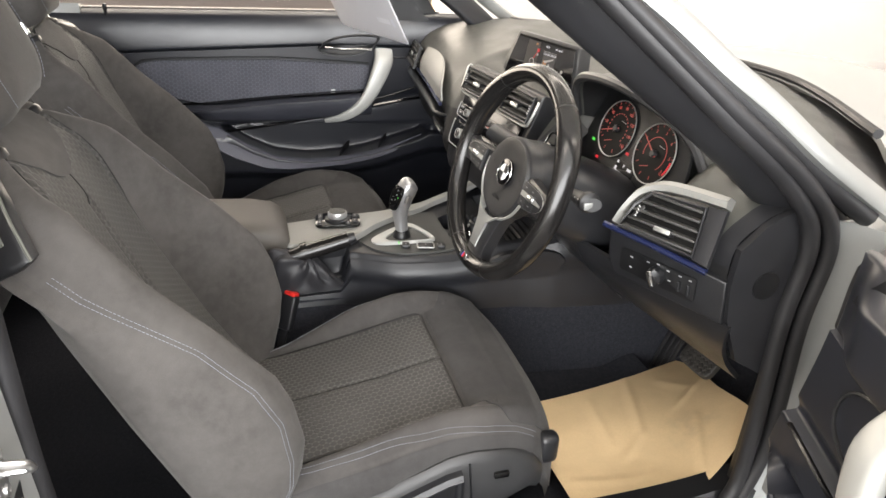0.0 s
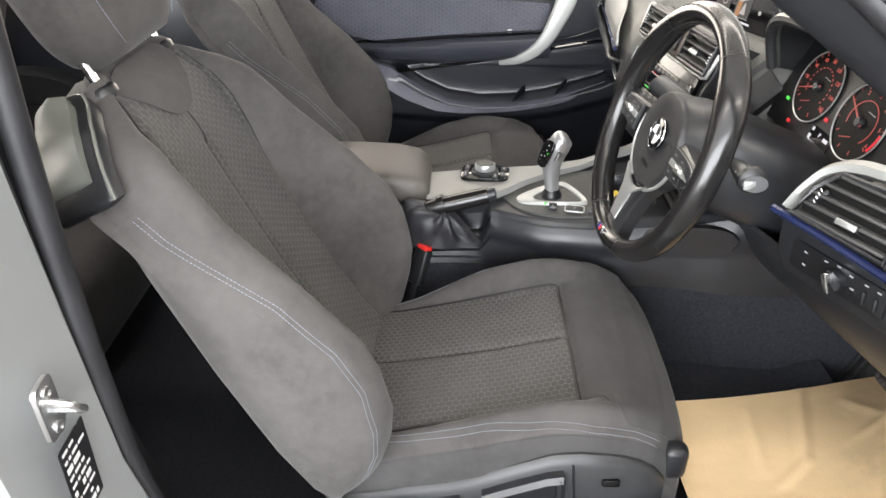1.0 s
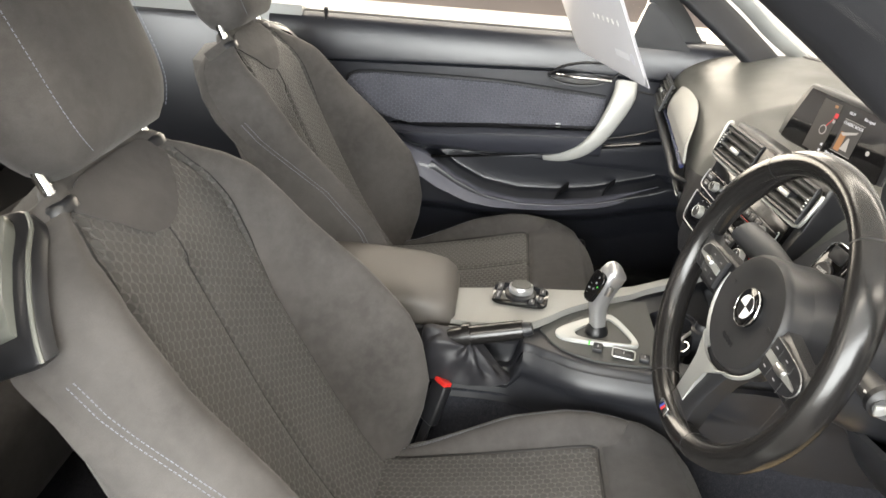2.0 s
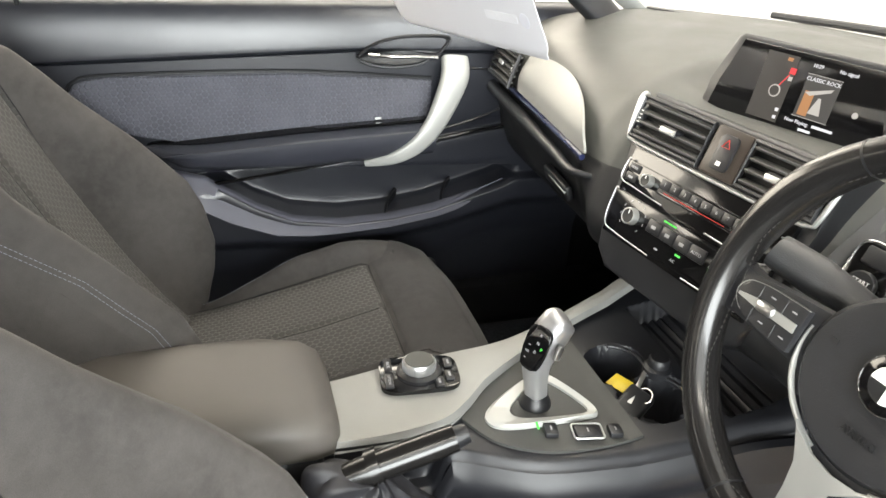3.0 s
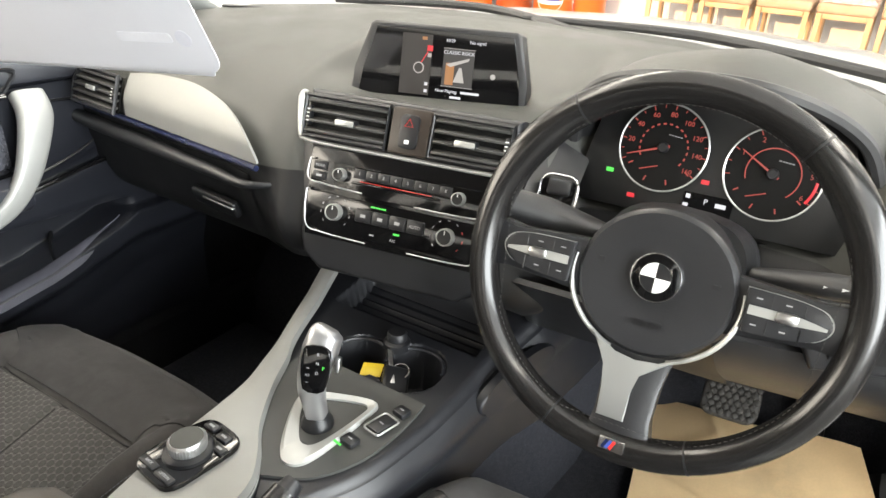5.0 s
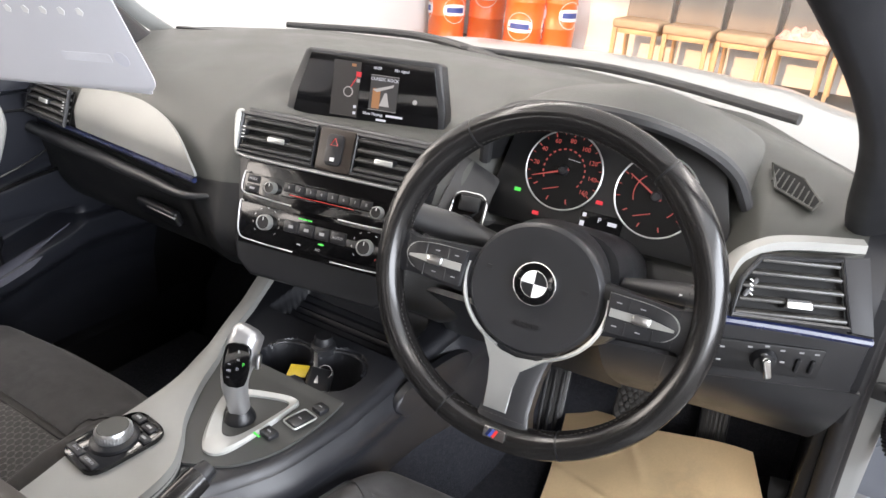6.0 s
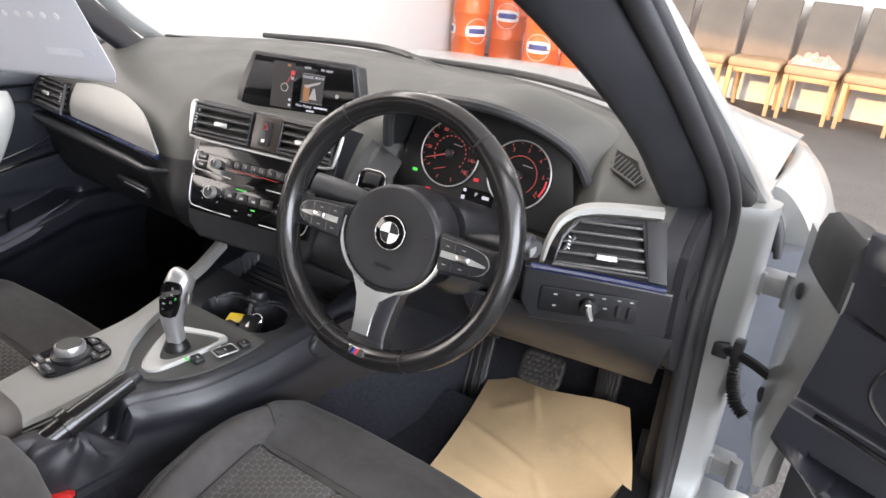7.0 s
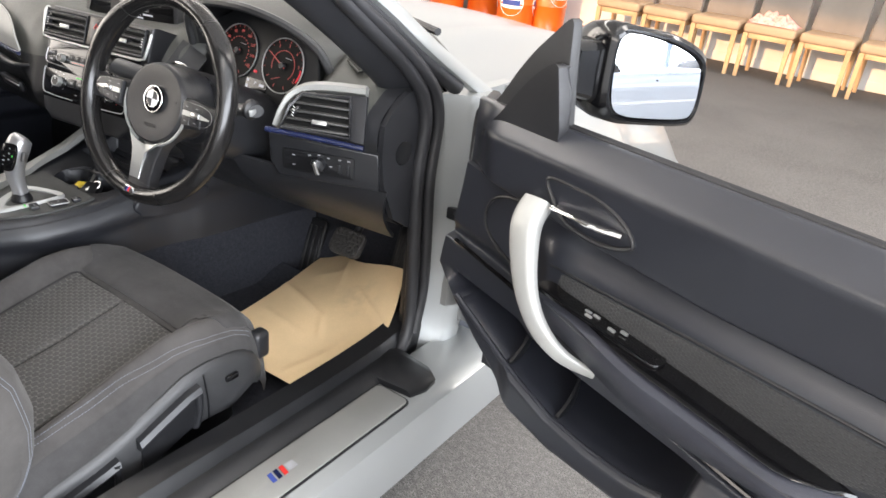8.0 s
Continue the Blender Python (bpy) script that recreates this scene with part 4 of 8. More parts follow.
def door(side, m, label, glass_up):
    """side: -1 passenger's (d grows to +x), +1 driver's. m: the pose of the shut or open leaf."""
    base = thing("vehicle_door", m @ Vector((0, 0, 0.30)), label, "car door")

    def W(d, y, z):
        return m @ Vector((-side * d, y, z))

    def put(name, bm, mat, lab="", sharp=38):
        return part(name, bm, mat, base, lab, sharp)

    y1, und = (0.21, 0.15) if side > 0 else (0.34, 0.02)
    def panel_rows(y):
        """Heights of the mesh rows at y: they run along the creases, the armrest line and the pocket."""
        arm_line = float(np.interp(y, (-0.9, -0.53, -0.2, 0.12, 0.3), (0.60, 0.612, 0.655, 0.711, 0.73)))
        crease = crease_line(y, side < 0)
        top, lip, low = (float(q) for q in pocket_edges(y, side < 0))
        marks = [0.30 if side < 0 else 0.385, low - 0.085, low - 0.012, low + 0.032, lip - 0.004, lip + 0.005, top - 0.005, top + 0.003, arm_line - 0.013, arm_line - 0.003, arm_line + 0.021, crease - 0.002, crease + 0.013, WAIST - 0.036, WAIST]
        for q in range(1, len(marks)):
            marks[q] = max(marks[q], marks[q - 1] + 0.0005)
        zs = []
        for q, n in enumerate((6, 14, 10, 6, 5, 6, 5, 4, 6, 5, 12, 8, 8, 8)):
            zs += list(np.linspace(marks[q], marks[q + 1], n, endpoint=False))
        return zs + [WAIST]
    cols = [(y, panel_rows(y)) for y in np.linspace(-0.86, y1, 115)]
    lean = lambda y, z: 0.040 * float(ss(0.88, 0.58, z) * ss(0.02, 0.21, y)) if side > 0 else 0.0
    put("panel", loft([[W(panel_depth(y, z, und), y + lean(y, z), z) for z in zs] + [W(-0.006, y, WAIST + 0.003), W(-0.012, y, WAIST + 0.002)] for y, zs in cols], ring_closed=False), M_PANEL, "grained black door panel", 60)
    # leaf behind the panel
    bot = 0.39 if side > 0 else 0.28

    def leaf_ring(y, lift):
        prof = ((-0.125, 0.28), (-0.125, 0.45), (-0.118, 0.66), (-0.070, 0.74), (-0.010, 0.86), (-0.008, WAIST - 0.009), (-0.030, WAIST - 0.013), (-0.060, WAIST - 0.045), (-0.12, 0.84), (-0.165, 0.70), (-0.17, 0.45), (-0.15, 0.28))
        k = 0.75 * ss(0.1, 0.2, y) if side > 0 else 0.0
        return [W(d, y + k * max(0, -d - 0.02), max(z, lift)) for d, z in prof]
    put("leaf", loft([leaf_ring(y, z0) for y, z0 in ((-0.87, bot), (-0.5, bot), (-0.2, bot), (0.0, 0.42 if side > 0 else 0.28), (0.12, 0.50 if side > 0 else 0.28), (y1 + 0.005, 0.62 if side > 0 else 0.28))]), M_PAINT, "silver door leaf")
    put("waist_seal", tube([W(-0.014, y, WAIST + 0.002) for y in (-0.86, -0.4, 0.0, 0.14)], 0.0035, 8, 30), M_RUBBER, "black waist seal")
    put("waist_strip", loft([[W(d, y, z) for d, z in ((-0.015, WAIST - 0.012), (-0.018, WAIST - 0.009), (-0.0215, WAIST - 0.009), (-0.0225, WAIST + 0.003), (-0.026, WAIST + 0.005), (-0.031, WAIST + 0.001), (-0.032, WAIST - 0.013))] for y in np.linspace(-0.87, 0.19, 8)]), M_RUBBER)
    # cloth insert with a rounded rear end
    rows = []
    for s in np.linspace(0, 1, 60):
        y = -0.672 + 0.645 * s
        zt = np.interp(y, (-0.672, -0.665, -0.645, -0.60, -0.3, -0.027), (0.79, 0.805, 0.815, 0.822, 0.824, 0.806))
        if side > 0:
            zt = np.interp(y, (-0.672, -0.665, -0.645, -0.60, -0.3, -0.027), (0.748, 0.756, 0.762, 0.768, 0.766, 0.760))
        zb = np.interp(y, (-0.672, -0.665, -0.63, -0.58, -0.50, -0.3, -0.027), (0.788, 0.775, 0.745, 0.715, 0.698, 0.705, 0.72))
        rows.append([W(0.0105 + (0.016 * (1 - t) * float(ss(0, 0.06, s) * ss(1, 0.97, s)) if side < 0 else 0.0125 * float(ss(0, 0.06, s) * ss(1, 0.94, s))) + 0.004 * math.sin(math.pi * t) ** 0.4 - 0.012 * (t in (0.0, 1.0)), y, zb + (zt - zb) * t) for t in np.linspace(0, 1, 24)])
    # lit copy of the cloth on the passenger's door, shaded copy on the driver's
    put("cloth_insert", loft(rows, ring_closed=False), M_HEX_YZ_LIT if side < 0 else M_HEX_DR_SHADED, "dark cloth insert with a honeycomb weave")
    edge = [(-0.672, 0.79), (-0.66, 0.812), (-0.60, 0.823), (-0.3, 0.826), (-0.027, 0.809)] if side < 0 else [(-0.672, 0.747), (-0.66, 0.757), (-0.60, 0.770), (-0.3, 0.768), (-0.027, 0.762)]
    put("piping", tube([W(0.011 if side < 0 else 0.021, y, z) for y, z in edge], 0.0025, 6, 60), M_LOWER)
    # armrest with a gloss top and a switch
    arm = []
    for s in np.linspace(0, 1, 40):
        y = -0.585 + 0.56 * s
        k = ss(0, 0.22, s) ** 0.7
        zt = np.interp(y, (-0.585, -0.5, -0.3, -0.025), (0.690, 0.702, 0.718, 0.733))
        zb = np.interp(y, (-0.585, -0.5, -0.3, -0.025), (0.688, 0.652, 0.645, 0.662))
        o = 0.004 + (0.064 if side < 0 else 0.078 * (1 - 0.45 * float(ss(0.55, 0.95, s)))) * k
        arm.append([W(d, y, z) for d, z in ((-0.02, zt), (o * 0.75, zt - 0.002), (o, zt - 0.010), (o + 0.001, zt - 0.018), (o - 0.012, zb + 0.014), (o - 0.028, zb + 0.002), (-0.02, zb))])
    put("armrest", loft(arm), M_REST_LIT, "padded black armrest")
    top = []
    for s in np.linspace(0, 1, 30):
        y = -0.57 + 0.53 * s
        zt = np.interp(y, (-0.585, -0.5, -0.3, -0.025), (0.690, 0.702, 0.718, 0.733)) + 0.003
        o = (0.004 + (0.060 if side < 0 else 0.078 * (1 - 0.45 * float(ss(0.55, 0.95, s)))) * ss(0, 0.22, s) ** 0.7) * (0.80 if side < 0 else 0.88)
        top.append([W(d, y, zt + e) for d, e in ((0.004, -0.004), (0.006, 0.002), (o * 0.9, 0.0), (o, -0.003))])
    put("armrest_top", loft(top), M_GLOSS, "smooth black armrest top")
    sw = put("switch_plate", moved(prism(rrect(0.22 if side < 0 else 0.24, 0.034, 0.015), 0.004, 0.001), m @ frame_of((-side * (0.030 if side < 0 else 0.040), -0.15, 0.731), (0, 1, 0.055), (-side * 1, 0, 0))), M_GLOSS)
    for k in range(1 if side < 0 else 5):
        yy = -0.135 + (0 if side < 0 else (0.006, -0.002, -0.010, -0.046, -0.062)[k])
        part("switch", moved(rbox(0.012, 0.0045, 0.004, 0.001), m @ frame_of((-side * (0.030 + (0.007 + 0.009 * (k % 2) if side > 0 else 0)), yy, 0.736), (0, 1, 0.055), (-side * 1, 0, 0))), M_SATIN, sw)
    put("armrest_piping", tube([W(0.070 if side < 0 else d, y, z) for y, z, d in ((-0.53, 0.690, 0.078), (-0.4, 0.700, 0.083), (-0.2, 0.711, 0.070), (-0.05, 0.720, 0.048))], 0.0012, 6, 40), M_PANEL)
    # grab handle: broad pale top narrowing to a tip
    gpts = [(0.030, 0.012, 0.850), (0.052, 0.008, 0.820), (0.066, -0.014, 0.770), (0.070, -0.038, 0.725), (0.067, -0.070, 0.688), (0.056, -0.112, 0.662), (0.030, -0.160, 0.645)]
    gw = [0.026, 0.0275, 0.023, 0.019, 0.016, 0.012, 0.006]
    p = cr(gpts, 40)
    wd = np.interp(np.linspace(0, 1, 40), np.linspace(0, 1, 7), gw)
    rings = []
    for i in range(40):
        d = p[min(i + 1, 39)] - p[max(i - 1, 0)]
        d /= np.linalg.norm(d)
        o = np.array((1.0, 0, 0)) - d * d[0]
        o /= np.linalg.norm(o)
        s = np.cross(d, o)
        rings.append([W(*(p[i] + s * wd[i] * a * 1.0 + o * wd[i] * 0.55 * b)) for a, b in [(math.copysign(abs(math.cos(t)) ** 0.6, math.cos(t)), math.copysign(abs(math.sin(t)) ** 0.6, math.sin(t))) for t in np.linspace(0, 2 * math.pi, 16, endpoint=False)]])
    put("grab_handle", loft(rings), M_PALE, "pale silver grab handle")
    put("handle_recess", tube([W(panel_depth(y, z, und) + 0.001, y, z) for y, z in cr([(0.045, 0.826, 0), (0.105, 0.820, 0), (0.140, 0.800, 0), (0.146, 0.765, 0), (0.115, 0.738, 0), (0.050, 0.715, 0), (-0.010, 0.700, 0)], 50)[:, :2]], 0.0028, 6), M_LOWER, "dark groove round the grab handle")
    # release lever in its dished bezel
    bez = [(-0.172, 0.848), (-0.15, 0.874), (-0.10, 0.889), (-0.04, 0.892), (-0.002, 0.888), (-0.012, 0.868), (-0.05, 0.838), (-0.12, 0.832)]
    face = lambda z: 0.018 if side < 0 and z <= 0.855 else 0.032
    ring = [W(face(z), y, z) for y, z in cr([(y, z, 0) for y, z in bez], 48, True)[:, :2]]
    hb = put("handle_bezel", tube(ring, 0.0035, 6, 0, True), M_BLACK)
    cup = []
    for q in (1.0, 0.8, 0.5, 0.1):
        cup.append([W(face(z) - (0.022 if face(z) > 0.02 else 0.010) * (1 - q) ** 0.5, -0.09 + (y + 0.09) * q, 0.862 + (z - 0.862) * q) for y, z in cr([(y, z, 0) for y, z in bez], 48, True)[:, :2]])
    part("handle_cup", loft(cup, cap=False), M_LOWER, hb)
    part("release_lever", tube([W(0.034, -0.026, 0.853), W(0.044, -0.07, 0.857), W(0.046, -0.11, 0.858), W(0.036, -0.156, 0.859)], [0.009, 0.0055, 0.0065, 0.008], 10, 30, flat=0.6), M_CHROME, hb, "chrome release lever")
    # pocket dividers and lip
    for yy in (-0.12, 0.0):
        z0 = float(pocket_edges(yy, side < 0)[1])
        put("pocket_divider", grid(lambda u, v: W(-0.048 + 0.090 * v, yy + 0.04 * (1 - v) ** 2, z0 - 0.03 + (0.058 if side < 0 else 0.085) * u * (1 - 0.62 * v)), 8, 8, 0.005), M_LOWER)
    # passenger's lip only: band in the glare colour
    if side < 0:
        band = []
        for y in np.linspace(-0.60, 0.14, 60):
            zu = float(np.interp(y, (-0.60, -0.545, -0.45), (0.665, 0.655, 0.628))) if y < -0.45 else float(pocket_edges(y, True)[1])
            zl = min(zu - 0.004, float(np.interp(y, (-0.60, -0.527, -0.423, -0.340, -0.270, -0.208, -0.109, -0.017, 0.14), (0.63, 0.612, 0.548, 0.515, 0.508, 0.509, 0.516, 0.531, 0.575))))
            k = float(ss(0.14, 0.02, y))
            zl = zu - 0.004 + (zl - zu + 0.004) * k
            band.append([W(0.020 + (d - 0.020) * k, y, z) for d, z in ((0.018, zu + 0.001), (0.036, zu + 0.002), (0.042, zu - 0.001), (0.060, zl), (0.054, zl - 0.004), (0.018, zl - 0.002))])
        put("pocket_lip", loft(band), M_LIP_GLARE, "sweeping pocket lip with glare in its lilac-grey colour", 50)
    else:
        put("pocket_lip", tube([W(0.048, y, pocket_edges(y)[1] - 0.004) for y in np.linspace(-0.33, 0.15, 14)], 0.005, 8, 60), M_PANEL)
    put("speaker_rail", tube([W(0.027, y, z) for y, z in ((-0.55, 0.607), (-0.3, 0.637), (0.0, 0.69), (0.12, 0.708), (0.195 if side > 0 else 0.26, 0.718))], 0.0035, 6, 50), M_GLOSS)
    if side < 0:
        put("lock_pin", moved(turned([(0.004, 0), (0.004, 0.012), (0.006, 0.016), (0.005, 0.028), (0.001, 0.029)], 12), Matrix.Translation(W(0.012, -0.72, WAIST - 0.010))), M_BLACK)
    # mirror sail
    sm = m @ Matrix.Translation((side * 0.010, 0, 0)) @ Matrix(((0, 0, side, 0), (1, 0, 0, 0), (0, 1, 0, 0), (0, 0, 0, 1)))
    sail = [(0.212, 0.905), (0.205, 0.922), (0.171, 0.961), (0.139, 1.004), (0.109, 1.038), (0.074, 1.070), (0.050, 1.090), (0.042, 1.084)]
    smooth = [tuple(q[:2]) for q in cr([(y, z, 0) for y, z in sail], 24)]
    # lighter trim grey instead of black rubber, standing in for the lit chamfer
    put("sail_seal", moved(prism(smooth + [(0.034, 1.01), (0.022, 0.950), (0.022, 0.905)], 0.020, 0.004, 2), sm), M_TRIM, "rubber edge of the mirror sail, lit chamfer put into its grey")
    inner = [tuple(q[:2]) for q in cr([(0.178, 0.900, 0), (0.171, 0.912, 0), (0.138, 0.945, 0), (0.108, 0.980, 0), (0.083, 1.006, 0), (0.060, 1.024, 0), (0.042, 1.034, 0), (0.032, 1.030, 0)], 24)]
    sm2 = m @ Matrix.Translation((side * -0.016, 0, 0)) @ Matrix(((0, 0, side, 0), (1, 0, 0, 0), (0, 1, 0, 0), (0, 0, 0, 1)))
    put("mirror_sail", moved(prism(inner + [(0.022, 0.995), (0.010, 0.950), (0.008, 0.900)], 0.028, 0.0135, 5), sm2), M_BLACK, "black mirror sail trim")
    if side > 0:
        # painted front end of the leaf, and the black trim that wraps over its top
        def end_ring(z, out, far):
            y0 = 0.212 + lean(0.21, z)
            front = [(d, y0 + (0.352 - y0) * (-d / 0.182) + out + 0.006 * math.sin(math.pi * -d / 0.182)) for d in np.linspace(-0.002, -far, 9)]
            return [W(d, y, z) for d, y in front] + [W(-far - 0.004, front[-1][1] - 0.012, z), W(-far + 0.02, front[-1][1] - 0.05, z), W(-0.03, y0 - 0.02, z), W(-0.004, y0 - 0.012, z)]
        put("door_end", loft([end_ring(z, 0.0, 0.182) for z in (0.56, 0.60, 0.68, 0.76, 0.84, 0.87, 0.885)]), M_PAINT, "silver painted front end of the door", 50)
        put("sail_end", loft([end_ring(z, o, f) for z, o, f in ((0.842, 0.002, 0.118), (0.846, 0.006, 0.124), (0.90, 0.007, 0.122), (0.925, 0.004, 0.110), (0.935, -0.004, 0.095))]), M_RUBBER, "black trim over the door's front end", 50)
        for z in (0.62, 0.80):
            put("grommet", moved(turned([(0.012, -0.004), (0.012, 0.003), (0.008, 0.005), (0.001, 0.004)], 16), frame_of(W(-0.128, 0.316 + lean(0.21, z) * 0.3, z), W(-0.178, 0.35, z) - W(-0.128, 0.316, z), (0, 0, 1)) @ pose(0, 0, 0, 0, 180, 0)), M_RUBBER)
    return base, W


LEFT = Matrix.Translation((-0.69, 0, 0))
RIGHT = Matrix.Translation((1.055, 0.186, 0)) @ pose(0, 0, 0, 0, 0, 75.8) @ Matrix.Diagonal((1, 0.885, 1, 1))
ldoor, LW = door(-1, LEFT, "closed passenger door with black trim and cloth insert", True)
rdoor, _ = door(1, RIGHT, "wide open driver's door with black trim", False)
gl = grid(lambda u, v: LW(-0.05 + 0.10 * v, -0.84 + 0.98 * u - 0.24 * v * u, WAIST + 0.386 * v), 14, 8, 0.004)
g = part("side_window", gl, M_GLASS, ldoor, "raised side window")
g.visible_shadow = False

# outside mirror on the open door: broad at the foot, tapering to the outer end
MR = frame_of((1.052, 0.372, 1.006), (0.43, 0.90, 0.0), (-0.05, 0.03, 1.0)) @ pose(0, 0, 0, 0, 0, -5) @ Matrix.Diagonal((1.0, 0.82, 1.0, 1.0))
M_OUT = cr([(-0.086, 0.045, 0), (-0.077, 0.067, 0), (-0.055, 0.072, 0), (0.0, 0.066, 0), (0.045, 0.054, 0), (0.076, 0.037, 0), (0.087, 0.015, 0), (0.090, -0.030, 0), (0.083, -0.058, 0), (0.060, -0.066, 0), (0.0, -0.068, 0), (-0.050, -0.066, 0), (-0.076, -0.052, 0), (-0.085, -0.010, 0)], 56, True)


def mirror_ring(k, z, dx=0.0, grow=0.0):
    return [MR @ Vector((dx + x * k + grow * math.copysign(1, x), y * k + grow * math.copysign(min(1, abs(y) * 30), y), z)) for x, y, _ in M_OUT]


part("mirror_housing", loft([mirror_ring(1.0, 0.050, 0.0, 0.010), mirror_ring(1.0, 0.046, 0.002, 0.015), mirror_ring(1.0, 0.015, 0.004, 0.017), mirror_ring(0.97, -0.02, 0.004, 0.014), mirror_ring(0.82, -0.055, 0.0, 0.010), mirror_ring(0.5, -0.080, -0.004, 0.006), mirror_ring(0.12, -0.088, -0.004)]), M_GLOSS, rdoor, "gloss black mirror housing", sharp=60)
part("mirror_bezel", loft([mirror_ring(1.0, 0.0505, 0.0, 0.0125), mirror_ring(1.0, 0.055, 0.0, 0.008), mirror_ring(1.0, 0.055, 0.0, 0.004), mirror_ring(1.0, 0.049, 0.0, 0.001)], cap=False), M_GLOSS, rdoor, "gloss black mirror bezel")
part("mirror_glass", loft([[MR @ Vector((x * q, y * q, 0.0535 - 0.040 * y * q)) for x, y, _ in M_OUT] for q in (1.0, 0.6, 0.02)], cap=False), M_MIRROR, rdoor, "mirror glass")
part("mirror_foot", loft([[MR @ Vector((x, y * sy, z)) for y, z in ((0.058, 0.030), (0.060, -0.01), (0.05, -0.04), (-0.05, -0.04), (-0.058, -0.01), (-0.056, 0.030), (-0.045, 0.040), (0.045, 0.040))] for x, sy in ((-0.140, 0.75), (-0.115, 0.82), (-0.090, 0.95), (-0.070, 1.0))]), M_GLOSS, rdoor, "gloss black mirror foot")
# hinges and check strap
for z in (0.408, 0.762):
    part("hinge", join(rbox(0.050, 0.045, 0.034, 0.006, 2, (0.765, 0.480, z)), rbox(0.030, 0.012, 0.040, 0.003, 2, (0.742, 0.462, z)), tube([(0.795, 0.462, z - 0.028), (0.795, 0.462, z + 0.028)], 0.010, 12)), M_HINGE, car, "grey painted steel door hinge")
part("check_strap", join(rbox(0.034, 0.016, 0.028, 0.004, 2, (0.722, 0.428, 0.647)), rbox(0.016, 0.022, 0.040, 0.003, 2, (0.752, 0.424, 0.655)), tube([(0.722, 0.428, 0.650), (0.775, 0.412, 0.650), (0.825, 0.385, 0.644)], 0.006, 8, 10, flat=1.6)), M_BLACK, car, "black door check strap")
part("wing_foam", tube([(0.712, 0.500, 0.872), (0.730, 0.508, 0.860), (0.744, 0.515, 0.838), (0.752, 0.515, 0.815), (0.758, 0.515, 0.790)], [0.010, 0.016, 0.013, 0.010, 0.007], 10, 24), M_RUBBER, car, "black foam seal behind the wing")
boot = [(0.750, 0.450, 0.630), (0.752, 0.448, 0.600), (0.758, 0.446, 0.575), (0.768, 0.442, 0.552), (0.786, 0.436, 0.540)]
bp2 = cr(boot, 40)
part("cable_boot", tube(bp2, [0.0085 if i % 2 else 0.012 for i in range(40)], 12), M_RUBBER, car, "ribbed rubber cable boot")


import functools


# ---- front seats ----
CUSH_BASE = ((-0.46, -0.36, -0.2, -0.08, 0.0, 0.04, 0.072, 0.09), (0.425, 0.437, 0.466, 0.497, 0.506, 0.499, 0.466, 0.415))
CUSH_BOL = ((-0.46, -0.38, -0.28, -0.2, -0.12, -0.04, 0.02, 0.05, 0.09), (0.0, 0.006, 0.026, 0.044, 0.044, 0.026, 0.008, 0.0, 0.0))


def cush_half(y):
    return float(np.interp(y, (-0.46, -0.34, -0.22, -0.05, 0.03, 0.09), (0.208, 0.215, 0.236, 0.240, 0.234, 0.208)))


def cushion_z(u, y):
    """Height of the cushion at u from its middle, y along the car (both m)."""
    a, h = abs(u), cush_half(y)
    z = float(np.interp(y, *CUSH_BASE)) + float(np.interp(y, *CUSH_BOL)) * ss(0.135, 0.192, a)
    z -= 0.007 * math.exp(-((a - 0.155) / 0.006) ** 2) * (1 - ss(-0.08, -0.05, y))
    z -= 0.022 * ss(h - 0.05, h - 0.012, a) + 0.045 * ss(h - 0.018, h, a) ** 2
    if a < 0.16:
        z -= 0.007 * math.exp(-((y + 0.082) / 0.006) ** 2)
        z += 0.006 * math.exp(-((y + 0.035) / 0.035) ** 2)
        z -= 0.005 * math.exp(-(a / 0.006) ** 2) * (y < -0.085)
        z += 0.006 * (1 - (a / 0.15) ** 2) * (y < -0.085)
    return z


BACK_O, BACK_A = (-0.395, 0.445), radians(26)


def back_pt(xc, u, w, f):
    w = w - 0.028 * float(ss(0.05, 0.14, abs(u)) * ss(0.42, 0.60, w) * (1 - ss(0.617, 0.640, w)))
    return (xc + u, BACK_O[0] - math.sin(BACK_A) * w + math.cos(BACK_A) * f, BACK_O[1] + math.cos(BACK_A) * w + math.sin(BACK_A) * f)


def back_half(w):
    return float(np.interp(w, (-0.07, -0.04, 0.0, 0.10, 0.25, 0.40, 0.50, 0.56, 0.60, 0.615), (0.205, 0.235, 0.250, 0.262, 0.260, 0.248, 0.232, 0.205, 0.16, 0.12)))


BOL_RIDGE = ((-0.07, -0.02, 0.024, 0.07, 0.14, 0.19, 0.29, 0.40, 0.525, 0.60, 0.62), (-0.045, 0.012, 0.050, 0.078, 0.095, 0.0965, 0.069, 0.029, 0.002, -0.038, -0.055))
BOL_EDGE = ((-0.07, -0.04, -0.02, 0.024, 0.07, 0.14, 0.21, 0.30, 0.36, 0.43, 0.50, 0.60, 0.62), (-0.075, -0.045, -0.012, 0.032, 0.057, 0.078, 0.076, 0.048, 0.014, -0.026, -0.050, -0.075, -0.080))


